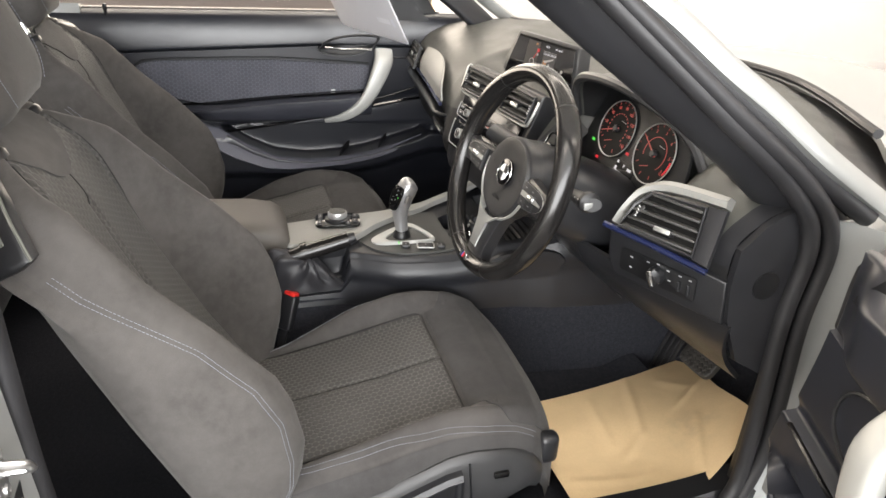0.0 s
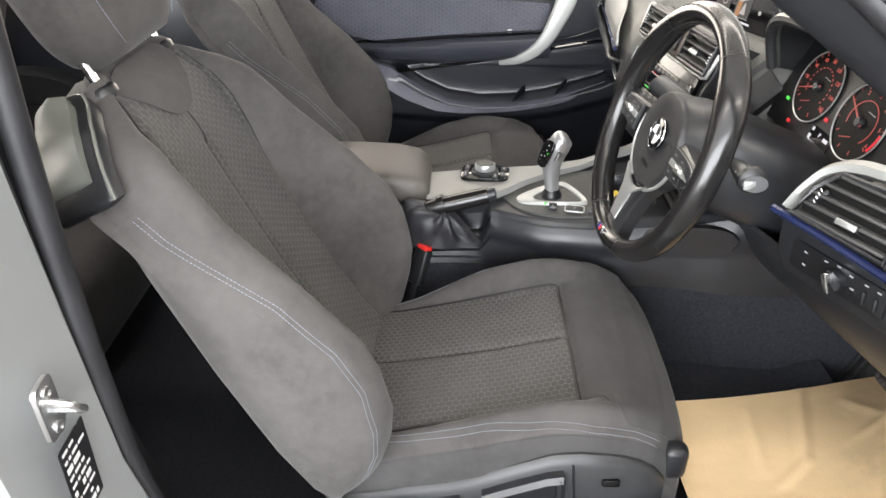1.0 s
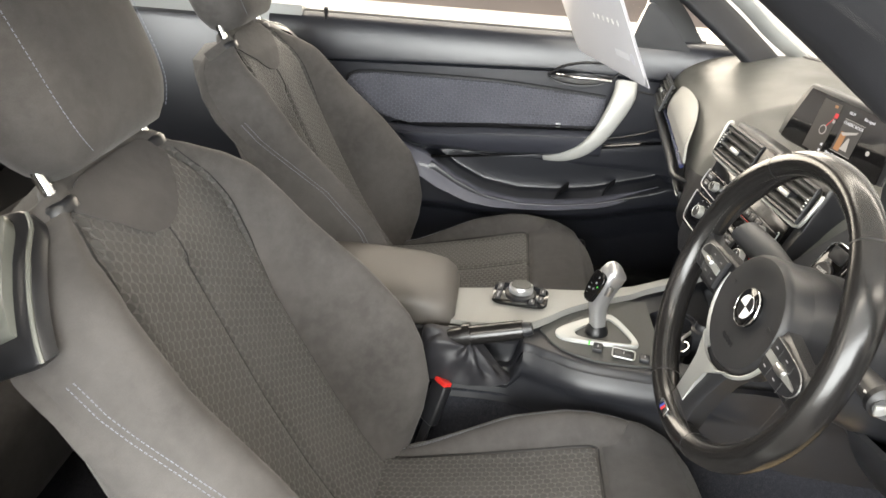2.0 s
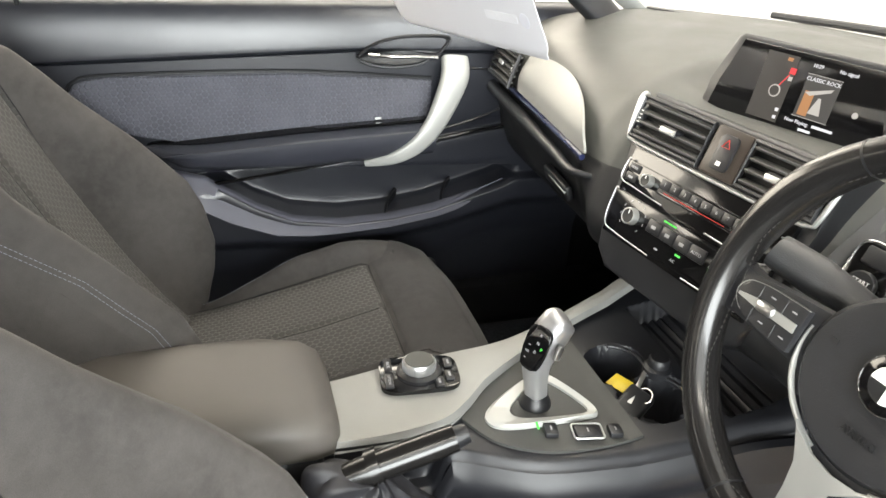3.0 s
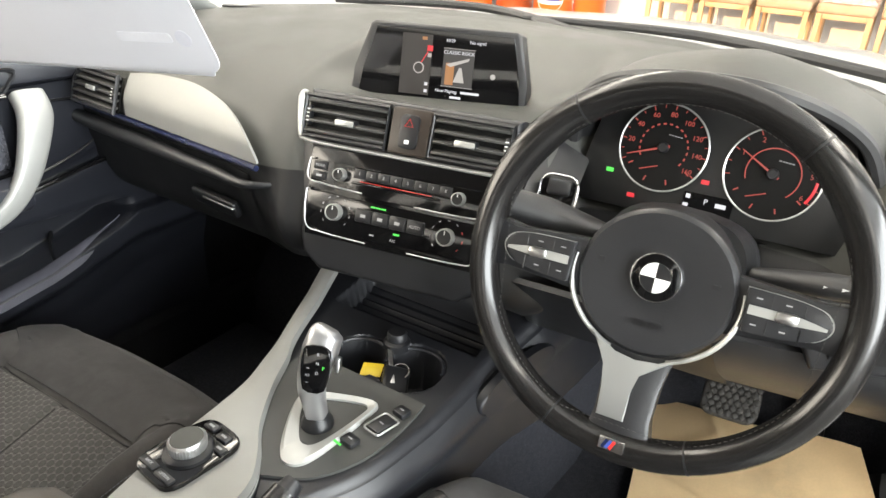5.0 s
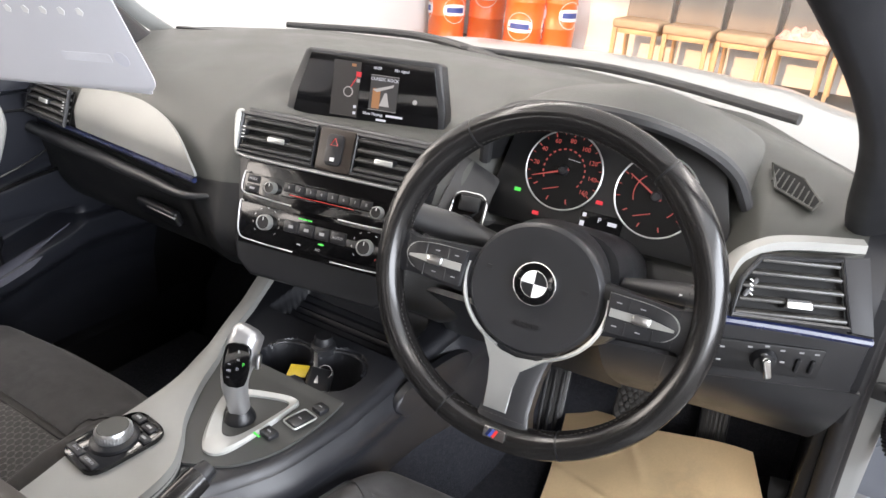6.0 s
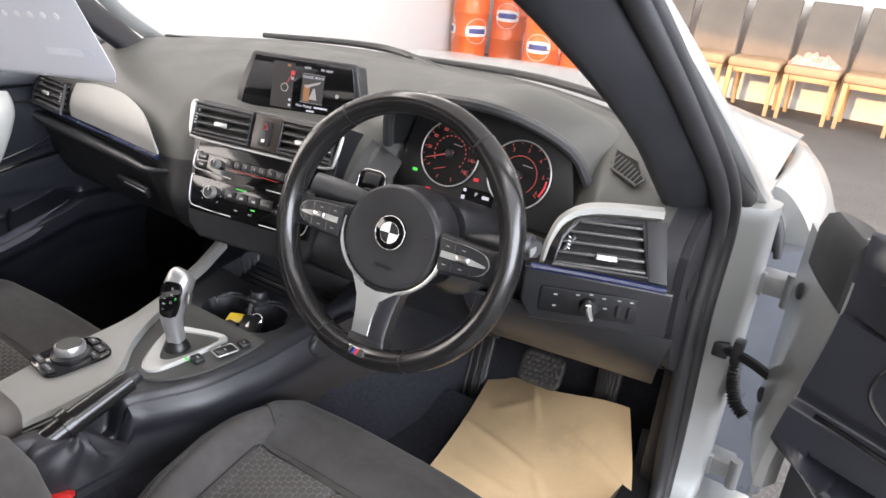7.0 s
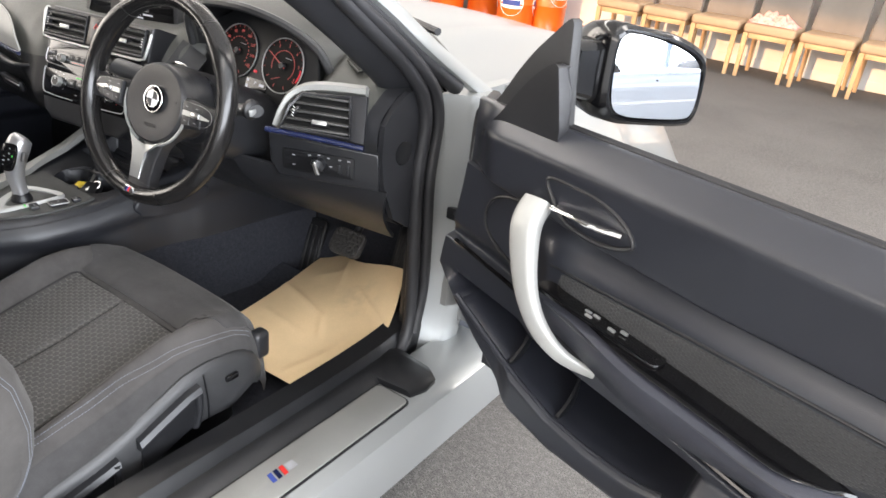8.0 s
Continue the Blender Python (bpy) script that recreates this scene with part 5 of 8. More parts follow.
@functools.lru_cache(maxsize=4000)
def back_profile(w):
    """Half section of the backrest's front at height w: (u, f) from the middle to the side."""
    h = back_half(w)
    f0 = float(np.interp(w, (-0.07, 0.0, 0.06, 0.14, 0.26, 0.40, 0.49, 0.55, 0.60, 0.62), (-0.020, -0.022, -0.034, -0.041, -0.043, -0.038, -0.033, -0.038, -0.056, -0.066)))
    fr, fs = float(np.interp(w, *BOL_RIDGE)), float(np.interp(w, *BOL_EDGE))
    pts = [(0, f0), (0.30 * h, f0), (0.53 * h, f0 + 0.004), (0.57 * h, f0 + 0.0 + 0.05 * (fr - f0)), (0.70 * h, f0 + 0.72 * (fr - f0)), (0.81 * h, fr), (0.90 * h, fr - 0.25 * (fr - fs)), (0.965 * h, fs), (1.0 * h, fs - 0.022)]
    c = cr([(a, b, 0) for a, b in pts], 90)
    return np.maximum.accumulate(c[:, 0]), c[:, 1]


def back_front(u, w):
    """How far the front of the backrest stands out at u, w."""
    us, fs = back_profile(round(float(w), 5))
    a = abs(u)
    f = float(np.interp(a, us, fs))
    f -= 0.005 * math.exp(-((a / back_half(w) - 0.55) / 0.02) ** 2) * (w < 0.5)
    f -= 0.005 * math.exp(-(a / 0.007) ** 2) * (w < 0.47) * (w > 0.0)
    return f


def outline(s):
    """Outline of the backrest seen from the front, s = 0 low on the side to 1 at the top near the post."""
    c = cr([(0.233, 0.505, 0), (0.226, 0.528, 0), (0.212, 0.553, 0), (0.185, 0.585, 0), (0.150, 0.605, 0), (0.118, 0.616, 0)], 60)
    i = min(58.999, max(0, s * 59))
    k = int(i)
    p = c[k] + (c[min(59, k + 1)] - c[k]) * (i - k)
    d = c[min(59, k + 2)] - c[max(0, k - 1)]
    d /= np.linalg.norm(d)
    return p[0], p[1], d[1], -d[0]


def front_seat(xc, side, label, dy=0.0):
    s = thing("bucket_seat", (xc, -0.25, 0.2), label, "car seat", "front seats")

    # cushion
    def cush(u, v):
        y0 = -0.46 + 0.55 * v
        uu = (2 * u - 1) * cush_half(y0)
        return (xc + uu, y0 - 0.025 * abs(2 * u - 1) ** 3 * v, cushion_z(uu, y0))
    cb = grid(cush, 66, 66)
    ext = bmesh.ops.extrude_edge_only(cb, edges=[e for e in cb.edges if e.is_boundary])
    for v in ext["geom"]:
        if isinstance(v, bmesh.types.BMVert):
            v.co.z = 0.36
            v.co.x = xc + (v.co.x - xc) * 0.91
            v.co.y = -0.2 + (v.co.y + 0.2) * 0.95
    cu = part("cushion", cb, M_SUEDE2, s, "grey suede cushion with raised bolsters", sharp=60)
    ins = grid(lambda u, v: (xc - 0.150 + 0.30 * u, -0.45 + 0.362 * v, cushion_z(-0.150 + 0.30 * u, -0.45 + 0.362 * v) + 0.0025), 50, 60, 0.004)
    part("cushion_insert", ins, M_HEX_XY, s, "honeycomb cloth seat insert")
    def pad(u, v):
        y = -0.074 + 0.160 * v
        uu = (2 * u - 1) * (0.150 + (cush_half(y) - 0.176) * ss(-0.058, -0.005, y))
        return (xc + uu, y - 0.025 * (abs(uu) / cush_half(y)) ** 3 * (y + 0.46) / 0.55 + 0.002 * v, cushion_z(uu, y) + 0.0025)
    sd = grid(pad, 34, 34, 0.003)
    part("thigh_pad", sd, M_SIDE, s, "dark suede thigh pad")
    for sg in (-1, 1):
        for off in (0.0, 0.008):
            path = []
            for y in np.linspace(-0.44, 0.04, 60):
                uu = sg * (float(np.interp(y, (-0.44, -0.36, -0.26, -0.16, -0.06, 0.04), (0.160, 0.172, 0.192, 0.207, 0.216, 0.212))) + off)
                path.append((xc + uu, y - 0.025 * (abs(uu) / cush_half(y)) ** 3 * (y + 0.46) / 0.55, cushion_z(uu, y) + 0.001))
            part("stitching", stitches(path), M_STITCH, s, "pale blue double stitching")

    def edge(y0):
        """The cushion's side edge: half width, place along the car and height."""
        h = cush_half(y0)
        return h, y0 - 0.025 * (y0 + 0.46) / 0.55, cushion_z(h, y0)

    def roll(sg):
        def fn(u, v):
            y0 = -0.45 + 0.535 * v
            h, _, _ = edge(y0)
            a = h - 0.012 + 0.012 * min(1, u / 0.6)
            down = max(0, u - 0.6) / 0.4
            return (xc + sg * (a + 0.002 * min(1, u * 4) - 0.006 * down ** 2), y0 - 0.025 * (a / h) ** 3 * (y0 + 0.46) / 0.55, cushion_z(a, y0) + 0.0012 - 0.04 * down)
        return grid(fn, 16, 50)
    for sg in (-1, 1):
        part("cushion_side", roll(sg), M_SIDE, s, "dark suede cushion side", sharp=60)

    # seams of the cushion
    for pts in ([(u_, -0.082) for u_ in np.linspace(-0.155, 0.155, 30)], [(0.0, y) for y in np.linspace(-0.40, -0.085, 30)], [(-0.155, y) for y in np.linspace(-0.42, -0.084, 30)], [(0.155, y) for y in np.linspace(-0.42, -0.084, 30)]):
        part("seam", tube([(xc + a, y, cushion_z(a, y) + 0.0032) for a, y in pts], 0.0014, 6), M_SEAM, s)

    # backrest: front skin, sides and back shell
    def front(u, v):
        w = -0.07 + 0.685 * v
        q = 2 * u - 1
        uu = math.copysign(abs(q) ** 0.8, q) * back_half(w)
        return back_pt(xc, uu, w, back_front(uu, w))
    fb = grid(front, 84, 80)
    part("backrest", fb, M_SUEDE, s, "grey suede backrest with side bolsters", sharp=60)
    side_rows = []
    for v in np.linspace(0, 1, 50):
        w = -0.07 + 0.685 * v
        h = back_half(w)
        e = back_front(h, w)
        fb_ = min(e - 0.02, -0.088 + 0.02 * v)
        half = [(h, e), (h + 0.006, e - 0.2 * (e - fb_)), (h + 0.010, e - 0.5 * (e - fb_)), (h + 0.002, fb_ + 0.012), (h - 0.012, fb_ - 0.004), (h * 0.8, fb_ - 0.018), (0, fb_ - 0.026)]
        full = half + [(-a, b) for a, b in half[-2::-1]]
        side_rows.append([back_pt(xc, a, w - 0.006 * math.sin(math.pi * k / (len(full) - 1)), b) for k, (a, b) in enumerate(full)])
    shell = loft(side_rows, ring_closed=False)
    part("back_shell", shell, M_SUEDE, s, "grey suede side and rear cover", sharp=60)
    for rw, dz in ((side_rows[-1], 0.012), (side_rows[0], -0.012)):
        top = [rw] + [[tuple(np.array(rw).mean(0) * (1 - q) + np.array(p) * q + np.array((0, 0, dz * (1 - q)))) for p in rw] for q in (0.7, 0.3, 0.02)]
        part("back_end", loft(top, cap=False), M_SUEDE, s, sharp=60)

    part("top_roll", tube([back_pt(xc, u_, 0.609, back_front(u_, 0.612) - 0.012) for u_ in np.linspace(-0.125, 0.125, 12)], 0.015, 12, 30), M_SUEDE, s)
    # honeycomb insert in two panels and a suede patch at the top
    def insert(u0, u1, w0, w1, curve, nu, nw, name, mat, lab):
        def fn(u, v):
            w = w0 + (w1 - w0) * v
            hw = curve(w)
            uu = np.clip(u0 + (u1 - u0) * u, -1, 1) * hw
            return back_pt(xc, uu, w, back_front(uu, w) + 0.003)
        return part(name, grid(fn, nu, nw, 0.004), mat, s, lab)
    wing = lambda w: float(np.interp(w, (0.0, 0.1, 0.3, 0.42, 0.50, 0.56, 0.60), (0.130, 0.138, 0.142, 0.142, 0.138, 0.126, 0.108)))
    insert(-1, 1, 0.0, 0.598, wing, 50, 70, "backrest_insert", M_HEX_XZ, "honeycomb cloth backrest insert")
    def patch(u, v):
        w, uu = 0.512 + 0.094 * v, (2 * u - 1) * (0.010 + 0.092 * v ** 0.55)
        return back_pt(xc, uu, w, back_front(uu, w) + 0.0055)
    pat = grid(patch, 24, 24, 0.003)
    part("backrest_patch", pat, M_SUEDE2, s, "smooth suede patch below the headrest")
    for sg in (-1, 1):
        for off in (0.0, 0.012):
            path = []
            for w in np.linspace(-0.02, 0.475, 90):
                uu = sg * back_half(w) * (0.978 - off * 0.95)
                path.append(back_pt(xc, uu, w, back_front(uu, w) + 0.001))
            part("stitching", stitches(path), M_STITCH, s)

    part("seam", tube([back_pt(xc, 0, w, back_front(0, w) + 0.0035) for w in np.linspace(0.01, 0.51, 40)], 0.0009, 6), M_SEAM, s)
    for sg in (-1, 1):
        part("seam", tube([back_pt(xc, sg * wing(w), w, back_front(wing(w), w) + 0.002) for w in np.linspace(0.01, 0.595, 50)], 0.0012, 6), M_SEAM, s)

    # headrest on two posts
    hr = []
    for v in np.linspace(0, 1, 22):
        w = 0.612 + 0.222 * v
        k = (1 - abs(2 * v - 1) ** 4.0) ** 0.33 if 0 < v < 1 else 0.05
        hr.append([back_pt(xc, (0.124 + 0.012 * v) * k * math.copysign(abs(math.cos(a)) ** 0.55, math.cos(a)), w, -0.044 + 0.056 * k * math.copysign(abs(math.sin(a)) ** 0.7, math.sin(a)) + 0.012 * v) for a in np.linspace(0, 2 * math.pi, 40, endpoint=False)])
    hd = part("headrest", loft(hr), M_SUEDE, s, "padded suede headrest", sharp=70)
    for sg in (-1, 1):
        path = []
        for v in np.linspace(0.08, 0.92, 40):
            w = 0.612 + 0.222 * v
            k = (1 - abs(2 * v - 1) ** 4.0) ** 0.33
            uu = sg * (0.124 + 0.012 * v) * k * 0.80
            path.append(back_pt(xc, uu, w, -0.044 + 0.0565 * k * 0.80 + 0.012 * v + 0.004))
        part("stitching", stitches(path), M_STITCH, hd)
        ux = sg * 0.098
        part("headrest_post", tube([back_pt(xc, ux, 0.56, -0.064), back_pt(xc, ux, 0.68, -0.052)], 0.0065, 14), M_CHROME, s, "chrome headrest post")
        part("post_collar", moved(turned([(0.021, 0), (0.021, 0.008), (0.018, 0.012), (0.011, 0.014), (0.008, 0.012)], 24), frame_of(back_pt(xc, ux, 0.602, -0.062), (1, 0, 0), (0, 1, 0.4))), M_BLACK, s)

    # folding lever on the door-side shoulder: a cap round the corner and a lever plate on it
    def shoulder(q, f, off):
        u0, w0, nu, nw = outline(q)
        return back_pt(xc, side * (u0 + nu * off), w0 + nw * off, f)

    def cap_front(q):
        return float(np.interp(q, (0, 0.08, 0.3, 0.6, 0.85, 1.0), (-0.055, -0.034, -0.034, -0.037, -0.050, -0.066)))
    rings = []
    for q in np.linspace(0, 1, 24):
        f0, o = cap_front(q), 0.012 * ss(0, 0.06, q) * (1 - ss(0.94, 1.0, q))
        rings.append([shoulder(q, f0, -0.004), shoulder(q, f0 - 0.002, o * 0.7), shoulder(q, f0 - 0.006, o), shoulder(q, f0 - 0.012, o * 1.15), shoulder(q, -0.09, o * 1.25), shoulder(q, -0.118, o), shoulder(q, -0.132, -0.01)])
    cov = part("lever_cover", loft(rings, ring_closed=False), M_BLACK, s, "black plastic shoulder cover", sharp=50)
    part("cover_edge", tube([shoulder(q, cap_front(q) - 0.005, 0.012) for q in np.linspace(0.08, 0.92, 20)], 0.0022, 6), M_LEVER_SHEEN, cov)
    lev = []
    for q in np.linspace(0.30, 0.90, 16):
        b = 0.012 + 0.012 * math.sin(math.pi * (q - 0.3) / 0.6) ** 0.35
        f0 = cap_front(q) - 0.022
        lev.append([shoulder(q, f0 + 0.002, 0.008), shoulder(q, f0, b), shoulder(q, f0 - 0.02, b + 0.003), shoulder(q, -0.118, b), shoulder(q, -0.122, 0.006)])
    part("folding_lever", loft(lev), M_LEVER_SHEEN, cov, "fold-forward lever with green-grey sheen in its colour", sharp=50)

    # base trim on the door side with two flip handles and a switch
    edges = [edge(y0) for y0 in np.linspace(-0.455, 0.058, 24)]
    ey = [e[1] for e in edges]
    ex = lambda y: xc + side * (float(np.interp(y, ey, [e[0] for e in edges])) + 0.001)
    ztop = lambda y: float(np.interp(y, ey, [e[2] for e in edges])) - 0.008 + 0.028 * float(ss(-0.30, -0.06, y)) - 0.012 * float(ss(-0.01, 0.045, y))
    trim = loft([[(ex(y) + side * (dx - 0.006 * float(ss(0.0, 0.05, y))), y, zt + dz * (1 - 0.5 * float(ss(-0.05, 0.04, y)))) for dx, dz in ((-0.03, 0.0), (0.0, 0.003), (0.006, -0.002), (0.010, -0.014), (0.011, -0.065), (0.0, -0.112), (-0.03, -0.116))] for y, zt in [(y, ztop(y)) for y in ey]])
    tr = part("base_trim", trim, M_TRIM, s, "black plastic seat base trim")
    for y0, y1, nm in ((-0.230, -0.118, "recliner_handle"), (-0.372, -0.262, "height_handle")):
        hb = part(nm, loft([[(ex(y) + side * dx, y, ztop(y) + dz) for dx, dz in ((0.006, -0.016), (0.021, -0.018), (0.026, -0.027), (0.020, -0.036), (0.006, -0.036))] for y in np.linspace(y0, y1, 6)]), M_BLACK, tr, "black flip handle")
        part("handle_recess", loft([[(ex(y) + side * dx, y, ztop(y) + dz) for dx, dz in ((0.009, -0.034), (0.0142, -0.036), (0.0142, -0.092), (0.009, -0.093))] for y in np.linspace(y0 + 0.006, y1 - 0.006, 4)]), M_LOWER, hb)
        part("handle_arm", tube([(ex(y1) + side * 0.018, y1 - 0.004, ztop(y1) - 0.024), (ex(y1) + side * 0.016, y1 - 0.002, ztop(y1) - 0.06), (ex(y1) + side * 0.012, y1 - 0.008, ztop(y1) - 0.10)], 0.007, 8, 10), M_BLACK, hb)
    part("lumbar_switch", rbox(0.008, 0.026, 0.012, 0.003, 2, (ex(-0.05) + side * 0.013, -0.05, ztop(-0.05) - 0.036)), M_GLOSS, tr)
    part("trim_seam", tube([(ex(-0.105) + side * 0.011, -0.105, ztop(-0.105) - 0.008), (ex(-0.10) + side * 0.013, -0.10, ztop(-0.1) - 0.06), (ex(-0.092) + side * 0.002, -0.092, ztop(-0.092) - 0.108)], 0.0015, 6, 10), M_LOWER, tr)
    part("tilt_knob", join(rbox(0.030, 0.036, 0.058, 0.011, 3, (xc + side * 0.205, 0.050, 0.440)), rbox(0.020, 0.020, 0.030, 0.006, 2, (xc + side * 0.198, 0.034, 0.425))), M_BLACK, s, "black height lever")
    part("seat_frame", box2((xc - 0.20, -0.44, 0.26), (xc + 0.20, 0.0, 0.37), 0.02), M_LOWER, s)
    for sg in (-1, 1):
        part("seat_rail", box2((xc + sg * 0.20 - 0.02, -0.50, 0.20), (xc + sg * 0.20 + 0.02, 0.07, 0.262), 0.004), M_LOWER, s, "black steel seat rail")
    s.matrix_basis = Matrix.Translation((xc, -0.25 + dy, 0.2))
    return s


front_seat(0.37, 1, "grey suede driver's seat with honeycomb cloth insert")
front_seat(-0.36, -1, "grey suede passenger seat with honeycomb cloth insert", -0.10)

# seat belt buckle beside the driver's seat
bk = thing("seat_belt_buckle", (0.14, -0.34, 0.44), "black seat belt buckle with a red release button", "buckle")
bm_ = frame_of((0.137, -0.343, 0.486), (0.72, 0.69, 0.0), (-0.25, 0.25, 0.93))
part("housing", moved(rbox(0.034, 0.075, 0.020, 0.005, 3), bm_), M_BLACK, bk)
part("release_button", moved(rbox(0.028, 0.012, 0.017, 0.003, 2, (0, 0.038, 0)), bm_), M_RED, bk, "red release button")
part("stalk", moved(rbox(0.018, 0.10, 0.006, 0.002, 2, (0, -0.08, 0)), bm_), M_BLACK, bk)

# rear bench
bench = thing("rear_bench", (XC, -1.3, 0.2), "dark grey cloth rear bench", "car seat")
part("bench_cushion", rbox(1.20, 0.50, 0.22, 0.05, 4, (XC, -1.25, 0.36)), M_SUEDE2, bench)
for sx in (-0.31, 0.31):
    part("bench_back", moved(rbox(0.58, 0.16, 0.60, 0.05, 4), Matrix.Translation((XC + sx, -1.55, 0.74)) @ pose(0, 0, 0, -22)), M_SUEDE2, bench)
# belt and latch by the lock pillar
belt = thing("seat_belt", (0.64, -0.78, 0.6), "grey seat belt webbing hanging by the pillar", "seat belt")
part("webbing", grid(lambda u, v: (0.62 + 0.012 * math.sin(3 * u) - 0.10 * u, -0.84 - 0.055 + 0.047 * v - 0.05 * u, 1.28 - 0.42 * u), 16, 6, 0.002), M_CHAIRFAB, belt)
part("latch_plate", moved(rbox(0.06, 0.05, 0.006, 0.002), frame_of((0.515, -0.90, 0.85), (0.2, 1, 0), (-0.3, 0, 1))), M_CHAIRFAB, belt)


# ---- dashboard ----
dash = thing("dashboard", (XC, 0.3, 0.6), "dark grained dashboard with silver trim and central screen", "dashboard")
STATIONS = [
    (-0.705, [(0.42, 0.925), (0.32, 0.935), (0.22, 0.925), (0.165, 0.905), (0.135, 0.88), (0.122, 0.845), (0.118, 0.80), (0.125, 0.74), (0.16, 0.66), (0.26, 0.60)]),
    (-0.60, [(0.54, 0.945), (0.40, 0.955), (0.26, 0.94), (0.17, 0.915), (0.125, 0.885), (0.108, 0.845), (0.106, 0.80), (0.118, 0.74), (0.155, 0.66), (0.26, 0.60)]),
    (-0.45, [(0.62, 0.955), (0.45, 0.967), (0.28, 0.952), (0.175, 0.925), (0.118, 0.892), (0.096, 0.845), (0.098, 0.80), (0.115, 0.74), (0.15, 0.66), (0.26, 0.60)]),
    (-0.28, [(0.665, 0.958), (0.48, 0.970), (0.30, 0.960), (0.19, 0.935), (0.115, 0.895), (0.078, 0.845), (0.085, 0.80), (0.105, 0.74), (0.145, 0.66), (0.26, 0.60)]),
    (-0.20, [(0.68, 0.958), (0.48, 0.970), (0.31, 0.962), (0.21, 0.945), (0.135, 0.912), (0.082, 0.850), (0.070, 0.795), (0.080, 0.74), (0.125, 0.66), (0.26, 0.60)]),
    (-0.160, [(0.685, 0.958), (0.48, 0.970), (0.33, 0.952), (0.24, 0.930), (0.165, 0.918), (0.098, 0.862), (0.066, 0.79), (0.058, 0.735), (0.100, 0.690), (0.24, 0.66)]),
    (-0.10, [(0.69, 0.958), (0.50, 0.968), (0.34, 0.945), (0.26, 0.922), (0.190, 0.914), (0.135, 0.865), (0.09, 0.79), (0.072, 0.735), (0.105, 0.692), (0.24, 0.66)]),
    (0.03, [(0.69, 0.958), (0.50, 0.968), (0.37, 0.945), (0.285, 0.922), (0.215, 0.914), (0.15, 0.865), (0.105, 0.79), (0.085, 0.735), (0.118, 0.692), (0.24, 0.66)]),
    (0.13, [(0.68, 0.958), (0.50, 0.968), (0.40, 0.950), (0.315, 0.930), (0.24, 0.916), (0.18, 0.865), (0.135, 0.79), (0.105, 0.735), (0.130, 0.692), (0.24, 0.66)]),
    (0.165, [(0.675, 0.958), (0.50, 0.968), (0.40, 0.958), (0.32, 0.945), (0.26, 0.915), (0.20, 0.86), (0.16, 0.79), (0.14, 0.735), (0.16, 0.67), (0.26, 0.63)]),
    (0.20, [(0.67, 0.958), (0.52, 0.968), (0.42, 0.962), (0.34, 0.945), (0.29, 0.90), (0.26, 0.84), (0.22, 0.79), (0.19, 0.735), (0.19, 0.68), (0.28, 0.65)]),
    (0.35, [(0.625, 0.952), (0.52, 0.966), (0.44, 0.965), (0.37, 0.945), (0.31, 0.90), (0.28, 0.84), (0.24, 0.79), (0.20, 0.735), (0.20, 0.68), (0.28, 0.65)]),
    (0.48, [(0.55, 0.945), (0.48, 0.958), (0.42, 0.958), (0.36, 0.940), (0.31, 0.90), (0.27, 0.84), (0.23, 0.79), (0.21, 0.735), (0.22, 0.68), (0.30, 0.65)]),
    (0.54, [(0.50, 0.940), (0.43, 0.946), (0.37, 0.940), (0.30, 0.922), (0.245, 0.895), (0.20, 0.85), (0.19, 0.79), (0.20, 0.735), (0.24, 0.66), (0.32, 0.62)]),
    (0.62, [(0.44, 0.925), (0.39, 0.930), (0.345, 0.922), (0.30, 0.910), (0.265, 0.892), (0.225, 0.85), (0.222, 0.79), (0.235, 0.735), (0.27, 0.66), (0.34, 0.62)]),
    (0.672, [(0.41, 0.915), (0.37, 0.918), (0.335, 0.910), (0.30, 0.900), (0.275, 0.885), (0.242, 0.85), (0.24, 0.79), (0.25, 0.735), (0.285, 0.66), (0.35, 0.62)]),
]
xs_ = [x for x, _ in STATIONS]
rows_ = []
for x in np.linspace(xs_[0], xs_[-1], 150):
    prof = np.array([[np.interp(x, xs_, [pr[k][j] for _, pr in STATIONS]) for j in (0, 1)] for k in range(10)])
    rows_.append([(x, y, z) for y, z in cr(np.c_[prof, np.zeros(10)], 64)[:, :2]])
part("dash_top", loft([r[:40] for r in rows_ if r[0][0] < 0.650], ring_closed=False), M_DASH, dash, "soft grained dashboard skin", sharp=60)
part("dash_corner", loft([r[:40] for r in rows_ if r[0][0] > 0.638], ring_closed=False), M_PILLAR, dash, "matt black corner below the A-pillar", sharp=60)
part("dash_lower", loft([r[39:] for r in rows_], ring_closed=False), M_DEEP, dash, "harder black lower dashboard", sharp=60)
part("dash_end", loft([[(0.672 + dx, y, z) for y, z in [(p[0], p[1]) for p in STATIONS[-1][1]]] for dx in (0.0, 0.012)]), M_PILLAR, dash, "black end cap beside the door")
part("screw_cap", moved(turned([(0.022, 0), (0.022, 0.003), (0.018, 0.004), (0.001, 0.004)], 24), frame_of((0.683, 0.30, 0.79), (0, 1, 0), (0, 0, 1))), M_LOWER, dash)

# passenger trim: pale teardrop panel, blue light strip, corner vent
TEAR = cr([(-0.52, 0.888, 0), (-0.45, 0.897, 0), (-0.36, 0.899, 0), (-0.29, 0.889, 0), (-0.245, 0.873, 0), (-0.215, 0.852, 0), (-0.198, 0.828, 0)], 60)


